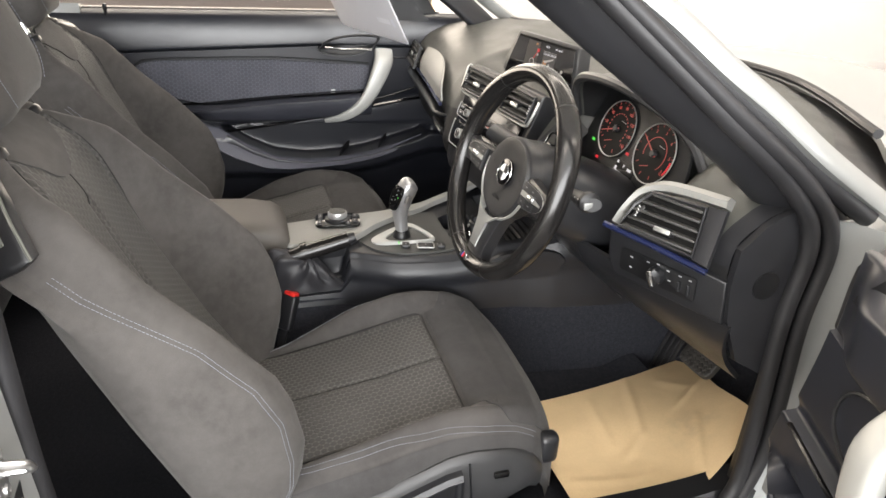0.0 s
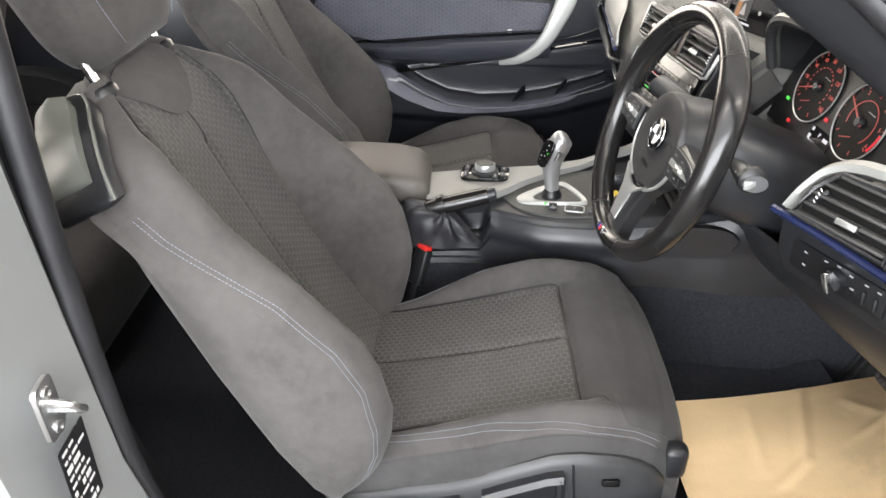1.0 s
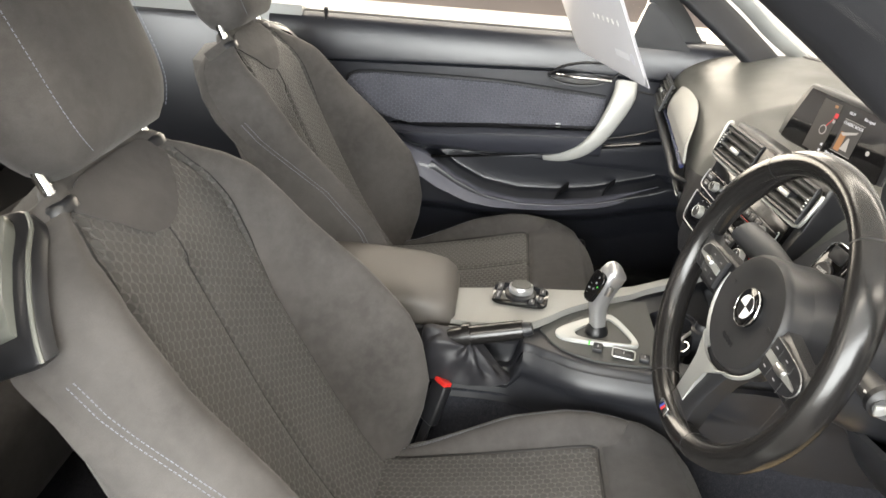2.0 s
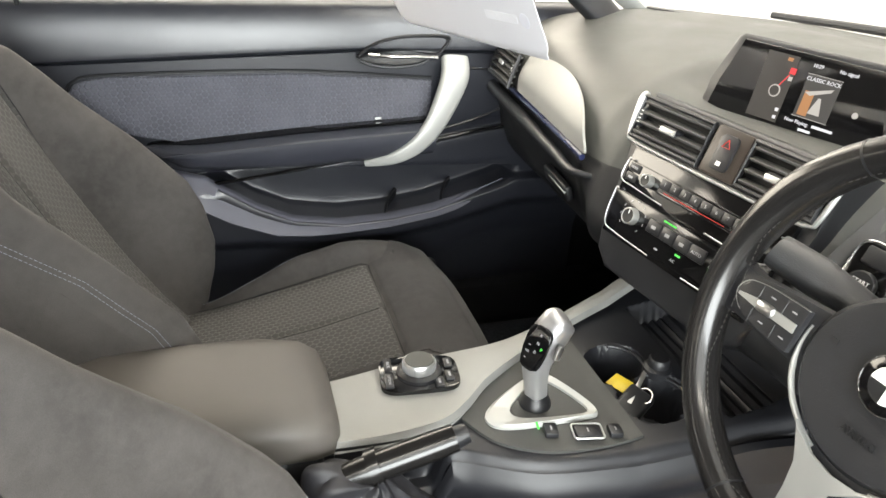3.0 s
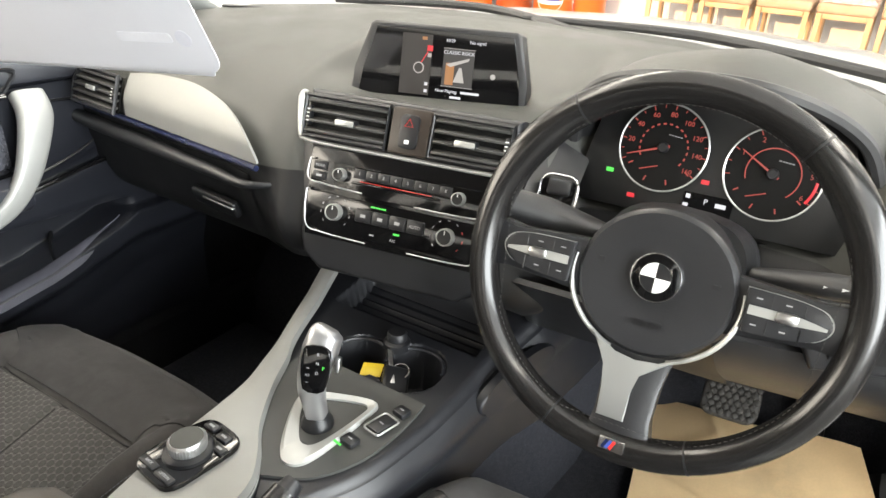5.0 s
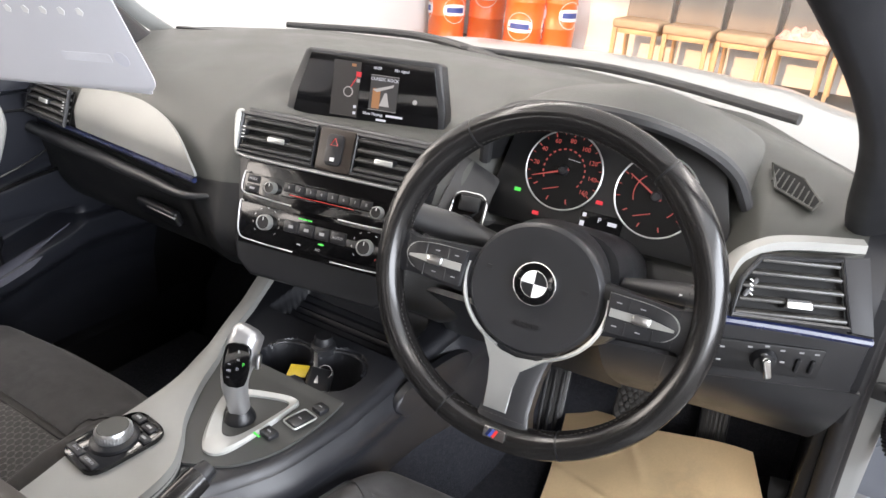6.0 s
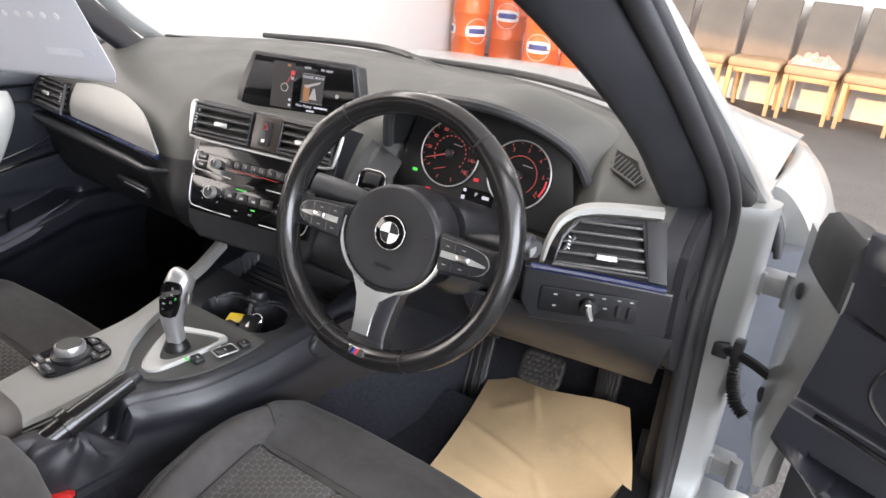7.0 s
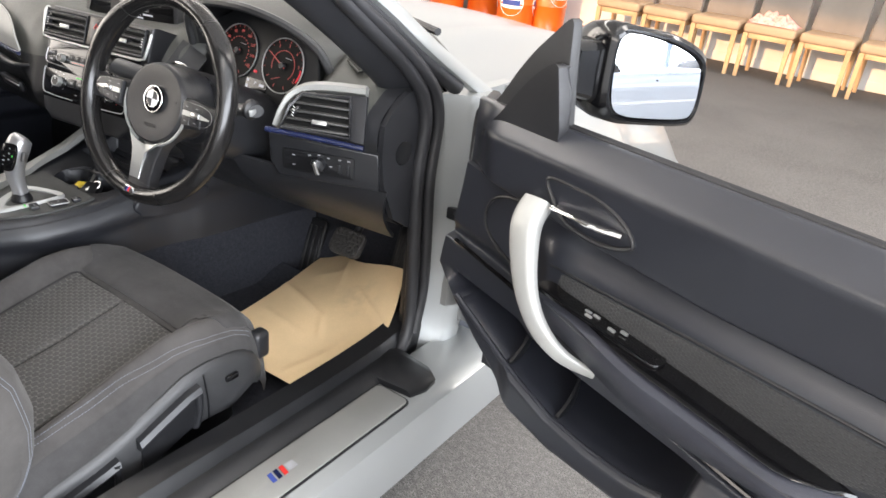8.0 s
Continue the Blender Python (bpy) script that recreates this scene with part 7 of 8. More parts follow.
for x, y, w, h in ((-0.017, -0.041, 0.005, 0.005), (-0.018, -0.053, 0.006, 0.007), (0.021, -0.046, 0.012, 0.005), (-0.008, -0.058, 0.018, 0.003)):
    part("display_mark", moved(rbox(w, h, 0.0003, 0), CL @ Matrix.Translation((x, y, 0.0018))), G_WHITE, inf)
for x, y, mt in ((-0.115, -0.030, G_GREEN), (-0.002, -0.022, G_PINK), (-0.083, -0.055, G_PINK)):
    part("warning_lamp", moved(rbox(0.009, 0.005, 0.0006, 0.0002), CL @ Matrix.Translation((x, y, 0.0022))), mt, cf)

# start button left of the column
SB = frame_of((0.190, 0.176, 0.832), (0.93, 0.25, -0.05), (-0.10, 0.42, 0.90))
sb = part("start_panel", moved(prism(rrect(0.046, 0.066, 0.014), 0.006, 0.002), SB), M_GLOSS, dash, "start button panel with chrome edge")
part("start_edge", tube([SB @ Vector((x, y, 0.005)) for x, y in rrect(0.046, 0.066, 0.014)], 0.0013, 6, 0, True), M_CHROME, sb)
part("start_button", moved(turned([(0.015, 0), (0.015, 0.006), (0.013, 0.008), (0.001, 0.0075)], 28), SB @ Matrix.Translation((0, -0.012, 0.005))), M_BLACK, sb)
flat_text("START", 0.006, SB @ Matrix.Translation((0, -0.009, 0.0134)), M_WHITE, "lettering", sb)
flat_text("STOP", 0.006, SB @ Matrix.Translation((0, -0.016, 0.0134)), M_WHITE, "lettering", sb)
part("stop_start_switch", moved(rbox(0.028, 0.020, 0.006, 0.003), SB @ Matrix.Translation((0, 0.018, 0.006))), M_BLACK, sb)
part("column_side", grid(lambda u, v: (0.15 + 0.05 * u, 0.125 + 0.10 * v + 0.02 * u, 0.80 + 0.10 * v - 0.03 * u), 8, 8, 0.02), M_BLACK, dash)

# driver's end: silver arch, corner vent, blue strip, light switch panel, knee panel
RV = frame_of((0.590, 0.176, 0.845), (0.891, 0.454, 0), (-0.22, 0.45, 0.87))
arch = cr([(-0.078, -0.016, 0), (-0.072, 0.014, 0), (-0.058, 0.043, 0), (-0.030, 0.060, 0), (0.01, 0.066, 0), (0.073, 0.068, 0)], 40)
rings = []
for i, p in enumerate(arch):
    d = arch[min(i + 1, 39)] - arch[max(i - 1, 0)]
    d /= np.linalg.norm(d)
    s = np.array((-d[1], d[0], 0))
    rings.append([RV @ Vector(p + s * a * (0.0028 + 0.0055 * min(1, i / 24)) + np.array((0, 0, b))) for a, b in ((-1, 0.004), (0, 0.009), (1, 0.0), (1, -0.02), (-1, -0.02))])
part("silver_arch", loft(rings), M_WEAVE, dash, "pale silver arch over the vent")
vent(RV, [(-0.064, -0.018), (-0.056, 0.020), (-0.036, 0.046), (0.048, 0.050), (0.060, -0.022)], 5, 24, (0.004, -0.002), (-0.046, 0.012, -35))
part("vent_pillar", moved(prism([(0.050, 0.054), (0.078, 0.056), (0.086, -0.028), (0.062, -0.026)], 0.010, 0.002), RV @ Matrix.Translation((0, 0, -0.004))), M_PILLAR, dash)
part("light_strip", tube([RV @ Vector((x, y, 0.0)) for x, y in ((-0.092, -0.024), (0.0, -0.028), (0.086, -0.034))], 0.005, 8, 20), M_BLUE, dash, "blue ambient light strip")
KP = frame_of((0.580, 0.1985, 0.765), (0.905, 0.425, 0), (0.05, -0.12, 0.99))
part("knee_panel", moved(prism([(-0.10, 0.045), (0.105, 0.033), (0.108, -0.040), (-0.085, -0.040), (-0.10, -0.01)][::-1], 0.03, 0.004, 3), KP @ Matrix.Translation((0, 0, -0.026))), M_BLACK, dash, "black panel with the light switch")
lp = part("switch_panel", moved(prism(rrect(0.135, 0.042, 0.005), 0.003, 0.001), KP @ Matrix.Translation((-0.006, -0.002, 0.004))), M_LOWER, dash)
part("light_switch", moved(turned([(0.0145, 0), (0.0145, 0.004), (0.012, 0.010), (0.001, 0.011)], 28), KP @ Matrix.Translation((-0.004, -0.002, 0.006))), M_BLACK, lp)
part("switch_grip", moved(rbox(0.0095, 0.028, 0.016, 0.003), KP @ Matrix.Translation((-0.004, -0.002, 0.020)) @ pose(0, 0, 0, 0, 0, 18)), M_CHROME, lp, "chrome light switch grip")
for x, y in ((-0.052, 0.009), (-0.052, -0.010), (-0.022, 0.013), (-0.004, 0.0165), (0.014, 0.013), (0.035, 0.013), (0.052, 0.013), (0.018, -0.003)):
    part("switch_mark", moved(rbox(0.005, 0.0022, 0.0006, 0), KP @ Matrix.Translation((x, y, 0.0075))), M_GREYPRINT, lp)
for x in (0.035, 0.051):
    part("thumb_wheel", moved(rbox(0.006, 0.020, 0.010, 0.003), KP @ Matrix.Translation((x, -0.005, 0.006))), M_BLACK, lp)


def knee(u, v):
    a = np.array((0.40, 0.145, 0.745)) + u * np.array((0.285, 0.115, -0.02))
    b = np.array((0.42, 0.245, 0.635)) + u * np.array((0.235, 0.085, -0.03))
    p = a + (b - a) * v
    return (p[0], p[1] - 0.018 * math.sin(math.pi * v), p[2])


part("knee_cover", grid(knee, 20, 14, 0.008), M_BLACK, dash, "black lower knee cover")
part("lower_cover", grid(lambda u, v: (0.15 + 0.27 * u, 0.16 + 0.09 * v - 0.02 * (1 - u), 0.735 - 0.11 * v), 14, 10, 0.008), M_BLACK, dash)
# demister grille
DG = frame_of((0.552, 0.318, 0.927), (0.75, -0.35, -0.16), (0.42, 0.80, 0.22))
dg = part("demister_grille", moved(prism([(-0.045, 0.018), (0.0, 0.022), (0.038, 0.0), (0.042, -0.02), (-0.01, -0.02)], 0.003, 0.001), DG @ Matrix.Translation((0, 0, 0.002))), M_FACE, dash, "black demister grille")
part("grille_rim", tube([DG @ Vector((x, y, 0.004)) for x, y in ((-0.045, 0.018), (0.0, 0.022), (0.038, 0.0), (0.042, -0.02), (-0.01, -0.02))], 0.0022, 6, 0, True), M_DASH, dg)
for k in range(8):
    part("slat", moved(rbox(0.0016, 0.034 - 0.002 * abs(k - 3), 0.002, 0.0005), DG @ Matrix.Translation((-0.027 + 0.0082 * k, 0.001 - 0.0012 * k, 0.0045)) @ pose(0, 0, 0, 0, 0, 22)), M_DASH, dg)
part("demister_grille", moved(prism(rrect(0.12, 0.016, 0.006), 0.003, 0.001), frame_of((-0.55, 0.40, 0.957), (1, 0.35, 0.03), (0, 1, 0.05))), M_LOWER, dash)


# ---- steering wheel ----
wheel = thing("steering_wheel", (0.36, 0, 0.86), "black leather three-spoke sports steering wheel", "steering wheel")
WM = pose(0.362, 0.012, 0.857, 72.6, 0, 4.0)


def wp(name, bm, mat, lab="", par=None, sharp=38):
    return part(name, bm, mat, par or wheel, lab, sharp, m=WM)


def rim_ring(a, scale=1.0):
    R = 0.1695 * (1 - 0.015 * max(0, -math.sin(a)) ** 4)
    grip = 1 + 0.16 * (math.exp(-((math.degrees(a) % 360 - 35) / 16) ** 2) + math.exp(-((math.degrees(a) % 360 - 145) / 16) ** 2))
    out = []
    for t in np.linspace(0, 2 * math.pi, 16, endpoint=False):
        rr, zz = 0.0150 * grip * scale * math.cos(t), 0.0185 * grip * scale * math.sin(t)
        out.append(((R + rr) * math.cos(a), (R + rr) * math.sin(a), zz))
    return out


wp("rim", loft([rim_ring(a) for a in np.linspace(0, 2 * math.pi, 120, endpoint=False)], ends_closed=True), M_LEATHER, "worn black leather rim", sharp=70)
for a in (54, 126, 247, 293):
    wp("rim_seam", loft([rim_ring(radians(a - 0.35), 1.012), rim_ring(radians(a + 0.35), 1.012)], cap=False), M_LOWER)
for sgn in (1, -1):
    path = []
    for a in np.linspace(60, 300, 160) if sgn < 0 else np.linspace(-60, 56, 80):
        if sgn < 0 and (165 < a < 205 or 250 < a < 290) or sgn > 0 and -25 < a < 15:
            continue
        t = math.pi * 0.93
        aa = radians(a)
        path.append(((0.1695 + 0.0152 * math.cos(t)) * math.cos(aa), (0.1695 + 0.0152 * math.cos(t)) * math.sin(aa), 0.008))
    wp("rim_stitching", stitches(path, 0.0004, 0.003, 0.0025), M_PEDAL)
# airbag boss
boss = []
for q, z in ((1.0, -0.030), (1.0, -0.008), (0.985, -0.003), (0.93, 0.001), (0.7, 0.001), (0.45, -0.002), (0.26, -0.001), (0.02, -0.001)):
    boss.append([(0.073 * q * math.cos(a), -0.006 + 0.069 * q * math.sin(a) * (1.0 if math.sin(a) > 0 else 1.02), z) for a in np.linspace(0, 2 * math.pi, 56, endpoint=False)])
wp("airbag_cover", loft(boss), M_BLACK, "matt black airbag cover")
flat_text("AIRBAG", 0.0085, WM @ Matrix.Translation((0, -0.045, 0.0012)), M_LOWER, "lettering", wheel, "embossed lettering")
for sx in (-1, 1):
    wp("horn_mark", moved(rbox(0.007, 0.004, 0.0005, 0), Matrix.Translation((sx * 0.052, 0.005, 0.0013))), M_LOWER)
# roundel
em = wp("emblem", moved(turned([(0.0225, -0.001), (0.0225, 0.003), (0.0208, 0.004), (0.001, 0.0042)], 40), Matrix.Identity(4)), M_GLOSS, "round black and white emblem")
wp("emblem_ring", tube([(0.0222 * math.cos(a), 0.0222 * math.sin(a), 0.003) for a in np.linspace(0, 2 * math.pi, 48, endpoint=False)], 0.0009, 6, 0, True), M_CHROME, "", em)
wp("emblem_ring", tube([(0.0140 * math.cos(a), 0.0140 * math.sin(a), 0.0044) for a in np.linspace(0, 2 * math.pi, 40, endpoint=False)], 0.0005, 6, 0, True), M_CHROME, "", em)
for a0 in (0, 180):
    sec = [(0, 0)] + [(0.0138 * math.cos(radians(a0 + a)), 0.0138 * math.sin(radians(a0 + a))) for a in np.linspace(0, 90, 12)]
    wp("emblem_quarter", moved(prism(sec, 0.0006), Matrix.Translation((0, 0, 0.0044)) @ pose(0, 0, 0, 0, 0, 90)), M_WHITE, "", em)
    wp("emblem_quarter", moved(prism(sec, 0.0005), Matrix.Translation((0, 0, 0.0044))), M_LOWER, "", em)
# spokes
for sx in (-1, 1):
    sp = [[(sx * x, y, z) for y, z in ((y1, z1 - 0.016), (y1, z1), (y1 - 0.006, z1 + 0.003), (y0 + 0.006, z1 + 0.003), (y0, z1), (y0, z1 - 0.016))] for x, y1, y0, z1 in ((0.060, 0.019, -0.036, -0.008), (0.085, 0.018, -0.031, -0.004), (0.115, 0.016, -0.027, 0.0), (0.140, 0.014, -0.025, 0.002), (0.160, 0.018, -0.028, 0.0))]
    wp("spoke", loft(sp), M_BLACK, "black side spoke")
    bz = [(sx * a, b) for a, b, _ in cr([(0.077, 0.014, 0), (0.100, 0.0135, 0), (0.124, 0.012, 0), (0.141, 0.007, 0), (0.147, -0.005, 0), (0.138, -0.017, 0), (0.118, -0.022, 0), (0.100, -0.024, 0), (0.079, -0.025, 0)], 36)]
    wp("pad_edge", tube([(a, b, 0.0058) for a, b in bz[:26]], [0.0002, 0.0003, 0.0004, 0.0009, 0.0005, 0.0002], 6, 50), M_SATIN, "bright silver edge of the button pad")
    bt = wp("button_pad", moved(prism(bz if sx > 0 else bz[::-1], 0.006, 0.002), Matrix.Translation((0, 0, 0.001))), M_BLACK, "multifunction button pad")
    wp("button_bar", loft([[(sx * x, y, 0.0085) for x, y in ((0.081, 0.001 + k), (0.122, 0.001 + k), (0.143, -0.004 + k * 0.3))] + [(sx * x, y, 0.006) for x, y in ((0.143, -0.004 + k * 0.3), (0.122, 0.001 + k), (0.081, 0.001 + k))] for k in (-0.0095, -0.0015)]), M_SATIN, "satin button bar", bt)
    wp("scroll", moved(rbox(0.018, 0.010, 0.008, 0.003), Matrix.Translation((sx * 0.112, -0.0045, 0.008))), M_STEEL, "", bt)
    for x in (0.098, 0.124):
        wp("button_split", tube([(sx * x, -0.0235, 0.0068), (sx * x, -0.011, 0.0072)], 0.0006, 5), M_LOWER, "", bt)
        wp("button_split", tube([(sx * x, 0.0005, 0.0072), (sx * x, 0.012, 0.0068)], 0.0004, 5), M_LOWER, "", bt)
    for y in (0.0065, -0.0170):
        for x in (0.088, 0.111):
            wp("button_mark", moved(rbox(0.005, 0.0011, 0.0004, 0), Matrix.Translation((sx * x, y, 0.0072))), M_GREYPRINT, "", bt)
    # silver trim along the boss
    tr = [(sx * (0.0765 + 0.002 * math.sin(t * math.pi)) * math.cos(a), -0.006 + 0.0735 * math.sin(a), -0.003) for t, a in [(t, radians(8 + (-70 - 8) * t)) for t in np.linspace(0, 1, 30)]]
    wp("boss_trim", tube(tr, [0.0014, 0.0026, 0.0026, 0.0022], 8, 0, flat=1.0), M_SATIN, "satin silver boss trim")
low = [[(x * 1.0, y, z) for x, z in ((-w, z1 - 0.02), (-w, z1), (-w + 0.004, z1 + 0.003), (w - 0.004, z1 + 0.003), (w, z1), (w, z1 - 0.02))] for y, w, z1 in ((-0.060, 0.042, -0.010), (-0.080, 0.031, -0.006), (-0.105, 0.027, -0.003), (-0.135, 0.026, 0.001), (-0.158, 0.030, 0.002))]
wp("lower_spoke", loft(low), M_BLACK, "black lower spoke")
wp("spoke_trim", moved(prism([(-0.044, -0.063), (-0.026, -0.090), (-0.0225, -0.112), (-0.0235, -0.141), (0.0035, -0.141), (0.003, -0.112), (0.006, -0.092), (0.044, -0.064), (0.020, -0.0775), (0.0, -0.0805), (-0.020, -0.0775)], 0.005, 0.0015), Matrix.Translation((0, 0, 0.0))), M_SATIN, "brushed silver lower spoke trim")
bd = wp("rim_badge", moved(rbox(0.024, 0.012, 0.002, 0.0006), Matrix.Translation((0, -0.160, 0.0185))), M_CHROME, "small striped badge")
for k, mt in enumerate((M_BLUE, M_NAVY, M_RED)):
    wp("badge_stripe", moved(rbox(0.003, 0.009, 0.0006, 0), Matrix.Translation((-0.006 + 0.0035 * k, -0.160, 0.0198)) @ pose(0, 0, 0, 0, 0, -25)), mt, "", bd)
wp("hub_rear", moved(turned([(0.062, -0.075), (0.066, -0.05), (0.062, -0.02), (0.05, -0.012)], 36), Matrix.Identity(4)), M_BLACK)

# ---- steering column with stalks ----
col = thing("steering_column", (0.36, 0.15, 0.8), "black steering column shroud with stalks", "steering column")
rings = []
for z, w, h, dy in ((-0.075, 0.070, 0.062, -0.004), (-0.10, 0.078, 0.070, -0.008), (-0.16, 0.080, 0.072, -0.015), (-0.24, 0.078, 0.070, -0.02)):
    rings.append([WM @ Vector((w * math.copysign(abs(math.cos(a)) ** 0.7, math.cos(a)), dy + h * math.copysign(abs(math.sin(a)) ** 0.7, math.sin(a)), z)) for a in np.linspace(0, 2 * math.pi, 36, endpoint=False)])
part("shroud", loft(rings), M_BLACK, col, "black column shroud")
for sx, tip in ((-1, (0.190, 0.050, 0.874)), (1, (0.535, 0.085, 0.866))):
    root = Vector((0.36 + sx * 0.07, 0.10, 0.845))
    st = part("stalk", tube([root, root.lerp(Vector(tip), 0.45), Vector(tip)], [0.011, 0.018, 0.024, 0.021] if sx < 0 else [0.009, 0.013, 0.0165, 0.015], 14, 24, flat=0.7), M_TRIM, col, "black control stalk")
    for k in range(3):
        p = root.lerp(Vector(tip), 0.62 + 0.14 * k)
        part("stalk_mark", moved(rbox(0.006, 0.001, 0.005, 0), Matrix.Translation(p + Vector((0, -0.0145, 0.003)))), M_WHITE, st)
    if sx > 0:
        part("stalk_ring", moved(turned([(0.013, -0.006), (0.0175, -0.003), (0.0170, 0.003), (0.012, 0.008), (0.001, 0.0095)], 20), frame_of(Vector(tip) + Vector((-0.012, 0, 0)), (0, 0.3, 1), (0, -1, 0.3))), M_LOWER, st, "ribbed black twist ring")
        part("stalk_cap", moved(rbox(0.011, 0.014, 0.003, 0.001), frame_of(Vector(tip) + Vector((-0.001, -0.006, -0.002)), (0, 0.3, 1), (0, -1, 0.3)) @ pose(0, 0, 0, 0, 0, 20)), M_SATIN, st, "silver end cap")

# ---- centre console ----
con = thing("centre_console", (0.02, -0.1, 0.2), "black centre console with pale silver trim", "console")
CLX = [(-0.66, -0.115), (-0.40, -0.100), (-0.32, -0.072), (-0.22, -0.090), (-0.10, -0.095), (-0.03, -0.115), (0.067, -0.150), (0.19, -0.190), (0.26, -0.20), (0.56, -0.22)]
CRX = [(-0.66, 0.080), (-0.40, 0.075), (-0.26, 0.072), (-0.20, 0.080), (-0.165, 0.098), (-0.11, 0.124), (-0.03, 0.138), (0.05, 0.146), (0.14, 0.152), (0.20, 0.165), (0.26, 0.176), (0.56, 0.20)]


CLX, CRX = ([(a, b) for a, b, _ in cr([(y, x, 0) for y, x in q], 120)] for q in (CLX, CRX))


def con_top(y):
    return float(np.interp(y, (-0.66, -0.30, -0.20, 0.0, 0.10, 0.18, 0.26), (0.565, 0.57, 0.578, 0.585, 0.598, 0.612, 0.64)))


def con_h(x, y):
    """Height of the console top: cup holders and tray sunk in."""
    z = con_top(y)
    cup = max(ss(0.046, 0.040, math.hypot(x - 0.058, (y - 0.068))), ss(0.042, 0.036, math.hypot(x + 0.018, (y - 0.052))))
    bridge = ss(-0.034, -0.026, x) * (1 - ss(0.070, 0.078, x)) * ss(0.030, 0.036, y) * (1 - ss(0.078, 0.084, y))
    z -= 0.07 * max(cup, bridge)
    tray = ss(0.128, 0.134, y) * (1 - ss(0.215, 0.225, y)) * ss(-0.128, -0.118, x) * (1 - ss(0.112, 0.122, x))
    z -= 0.034 * tray
    z += 0.003 * tray * (math.sin(y * 2 * math.pi / 0.013) > 0.2)
    well = (1 - ss(-0.225, -0.205, y)) * ss(0.040, 0.050, x)
    z -= 0.055 * well
    return z


def con_surf(u, v):
    y = -0.62 + 0.88 * v
    xl, xr = np.interp(y, *zip(*CLX)), np.interp(y, *zip(*CRX))
    x = xl + (xr - xl) * u
    return (x, y, con_h(x, y) - 0.012 * ss(0.93, 1.0, u) ** 2 - 0.012 * ss(0.07, 0.0, u) ** 2)


part("console_top", grid(con_surf, 110, 260), M_CONSOLE, con, "black console top with cup holders and tray", sharp=50)
for nm, cx, dr in (("side_right", CRX, 1), ("side_left", CLX, -1)):
    def flank(u, v):
        y = -0.62 + 1.16 * u
        x = float(np.interp(y, *zip(*cx)))
        zt = (con_h(x - dr * 0.002, y) if y < 0.26 else 0.64) - 0.012
        return (x + dr * (0.010 * math.sin(math.pi * min(1, v * 2.2)) + 0.012 * v), y, zt * (1 - v) + 0.46 * v)
    part("console_side", grid(flank, 110, 14, 0.004), M_CONSOLE, con, "black console flank")
    part("tunnel_carpet", grid(lambda u, v: (np.interp(-0.62 + 1.18 * u, *zip(*cx)) + dr * (0.009 + 0.05 * v * v), -0.62 + 1.18 * u, 0.475 * (1 - v) + 0.20 * v), 40, 10, 0.004), M_CARPET, con, "black tunnel carpet")
# plate round the selector, edge bead
plate_l = [(-0.178, 0.016), (-0.13, -0.019), (-0.072, -0.057), (-0.02, -0.083), (0.012, -0.082)]
plate_r = [(-0.178, 0.030), (-0.15, 0.078), (-0.10, 0.107), (-0.04, 0.116), (0.022, 0.114)]


PL, PR = (cr([(a, b, 0) for a, b in q], 60) for q in (plate_l, plate_r))


def plate(u, v):
    y = -0.178 + 0.196 * v
    xl, xr = np.interp(y, PL[:, 0], PL[:, 1]), np.interp(y, PR[:, 0], PR[:, 1])
    return (xl + (xr - xl) * u, y, con_top(y) + 0.004)


part("selector_plate", grid(plate, 24, 60, 0.004), plain("plate_grey", (0.048, 0.049, 0.047), 0.48, var=0.1, fine=900, relief=0.3), con, "matt charcoal selector plate")
silver_l = [(-0.339, -0.062), (-0.30, -0.068), (-0.22, -0.082), (-0.10, -0.090), (-0.03, -0.111), (0.067, -0.146), (0.165, -0.178)]
silver_r = [(-0.339, 0.053), (-0.268, 0.055), (-0.206, 0.046), (-0.166, 0.018), (-0.13, -0.017), (-0.072, -0.056), (-0.02, -0.082), (0.031, -0.110), (0.165, -0.150)]
(sly, slx), (sry, srx) = (cr([(a, b, 0) for a, b in q], 90)[:, :2].T for q in (silver_l, silver_r))


def silver(u, v):
    y = -0.335 + 0.50 * v
    xl, xr = np.interp(y, sly, slx), np.interp(y, sry, srx)
    z = float(np.interp(y, (-0.335, -0.2, 0.0, 0.1, 0.165), (0.594, 0.597, 0.600, 0.618, 0.640)))
    return (xl + (xr - xl) * u, y, z + 0.003 * math.sin(math.pi * u) - 0.012 * (u > 0.99) - 0.012 * (u < 0.01))


part("silver_trim", grid(silver, 24, 70, 0.004), M_WEAVE, con, "pale silver console trim")
part("trim_skirt", grid(lambda u, v: (np.interp(-0.335 + 0.16 * u, sry, srx) - 0.001, -0.335 + 0.16 * u, 0.588 - 0.03 * v), 20, 4, 0.003), M_BLACK, con)
# cup holder rim, lighter socket, keys
for cx, cy, r in ((0.058, 0.068, 0.043), (-0.018, 0.052, 0.039)):
    part("cup_rim", tube([(cx + r * math.cos(a), cy + r * math.sin(a), con_top(cy) + 0.001) for a in np.linspace(0.2, 2.9, 24)], 0.0025, 6), M_CONSOLE, con)
part("lighter_socket", moved(turned([(0.019, 0), (0.019, 0.010), (0.014, 0.013), (0.014, 0.022), (0.012, 0.025), (0.001, 0.025)], 24), Matrix.Translation((0.012, 0.098, 0.592))), M_BLACK, con, "black lighter socket cap")
keys = thing("key_bunch", (0.03, 0.04, 0.53), "car key with a yellow tag in the cup holder", "keys")
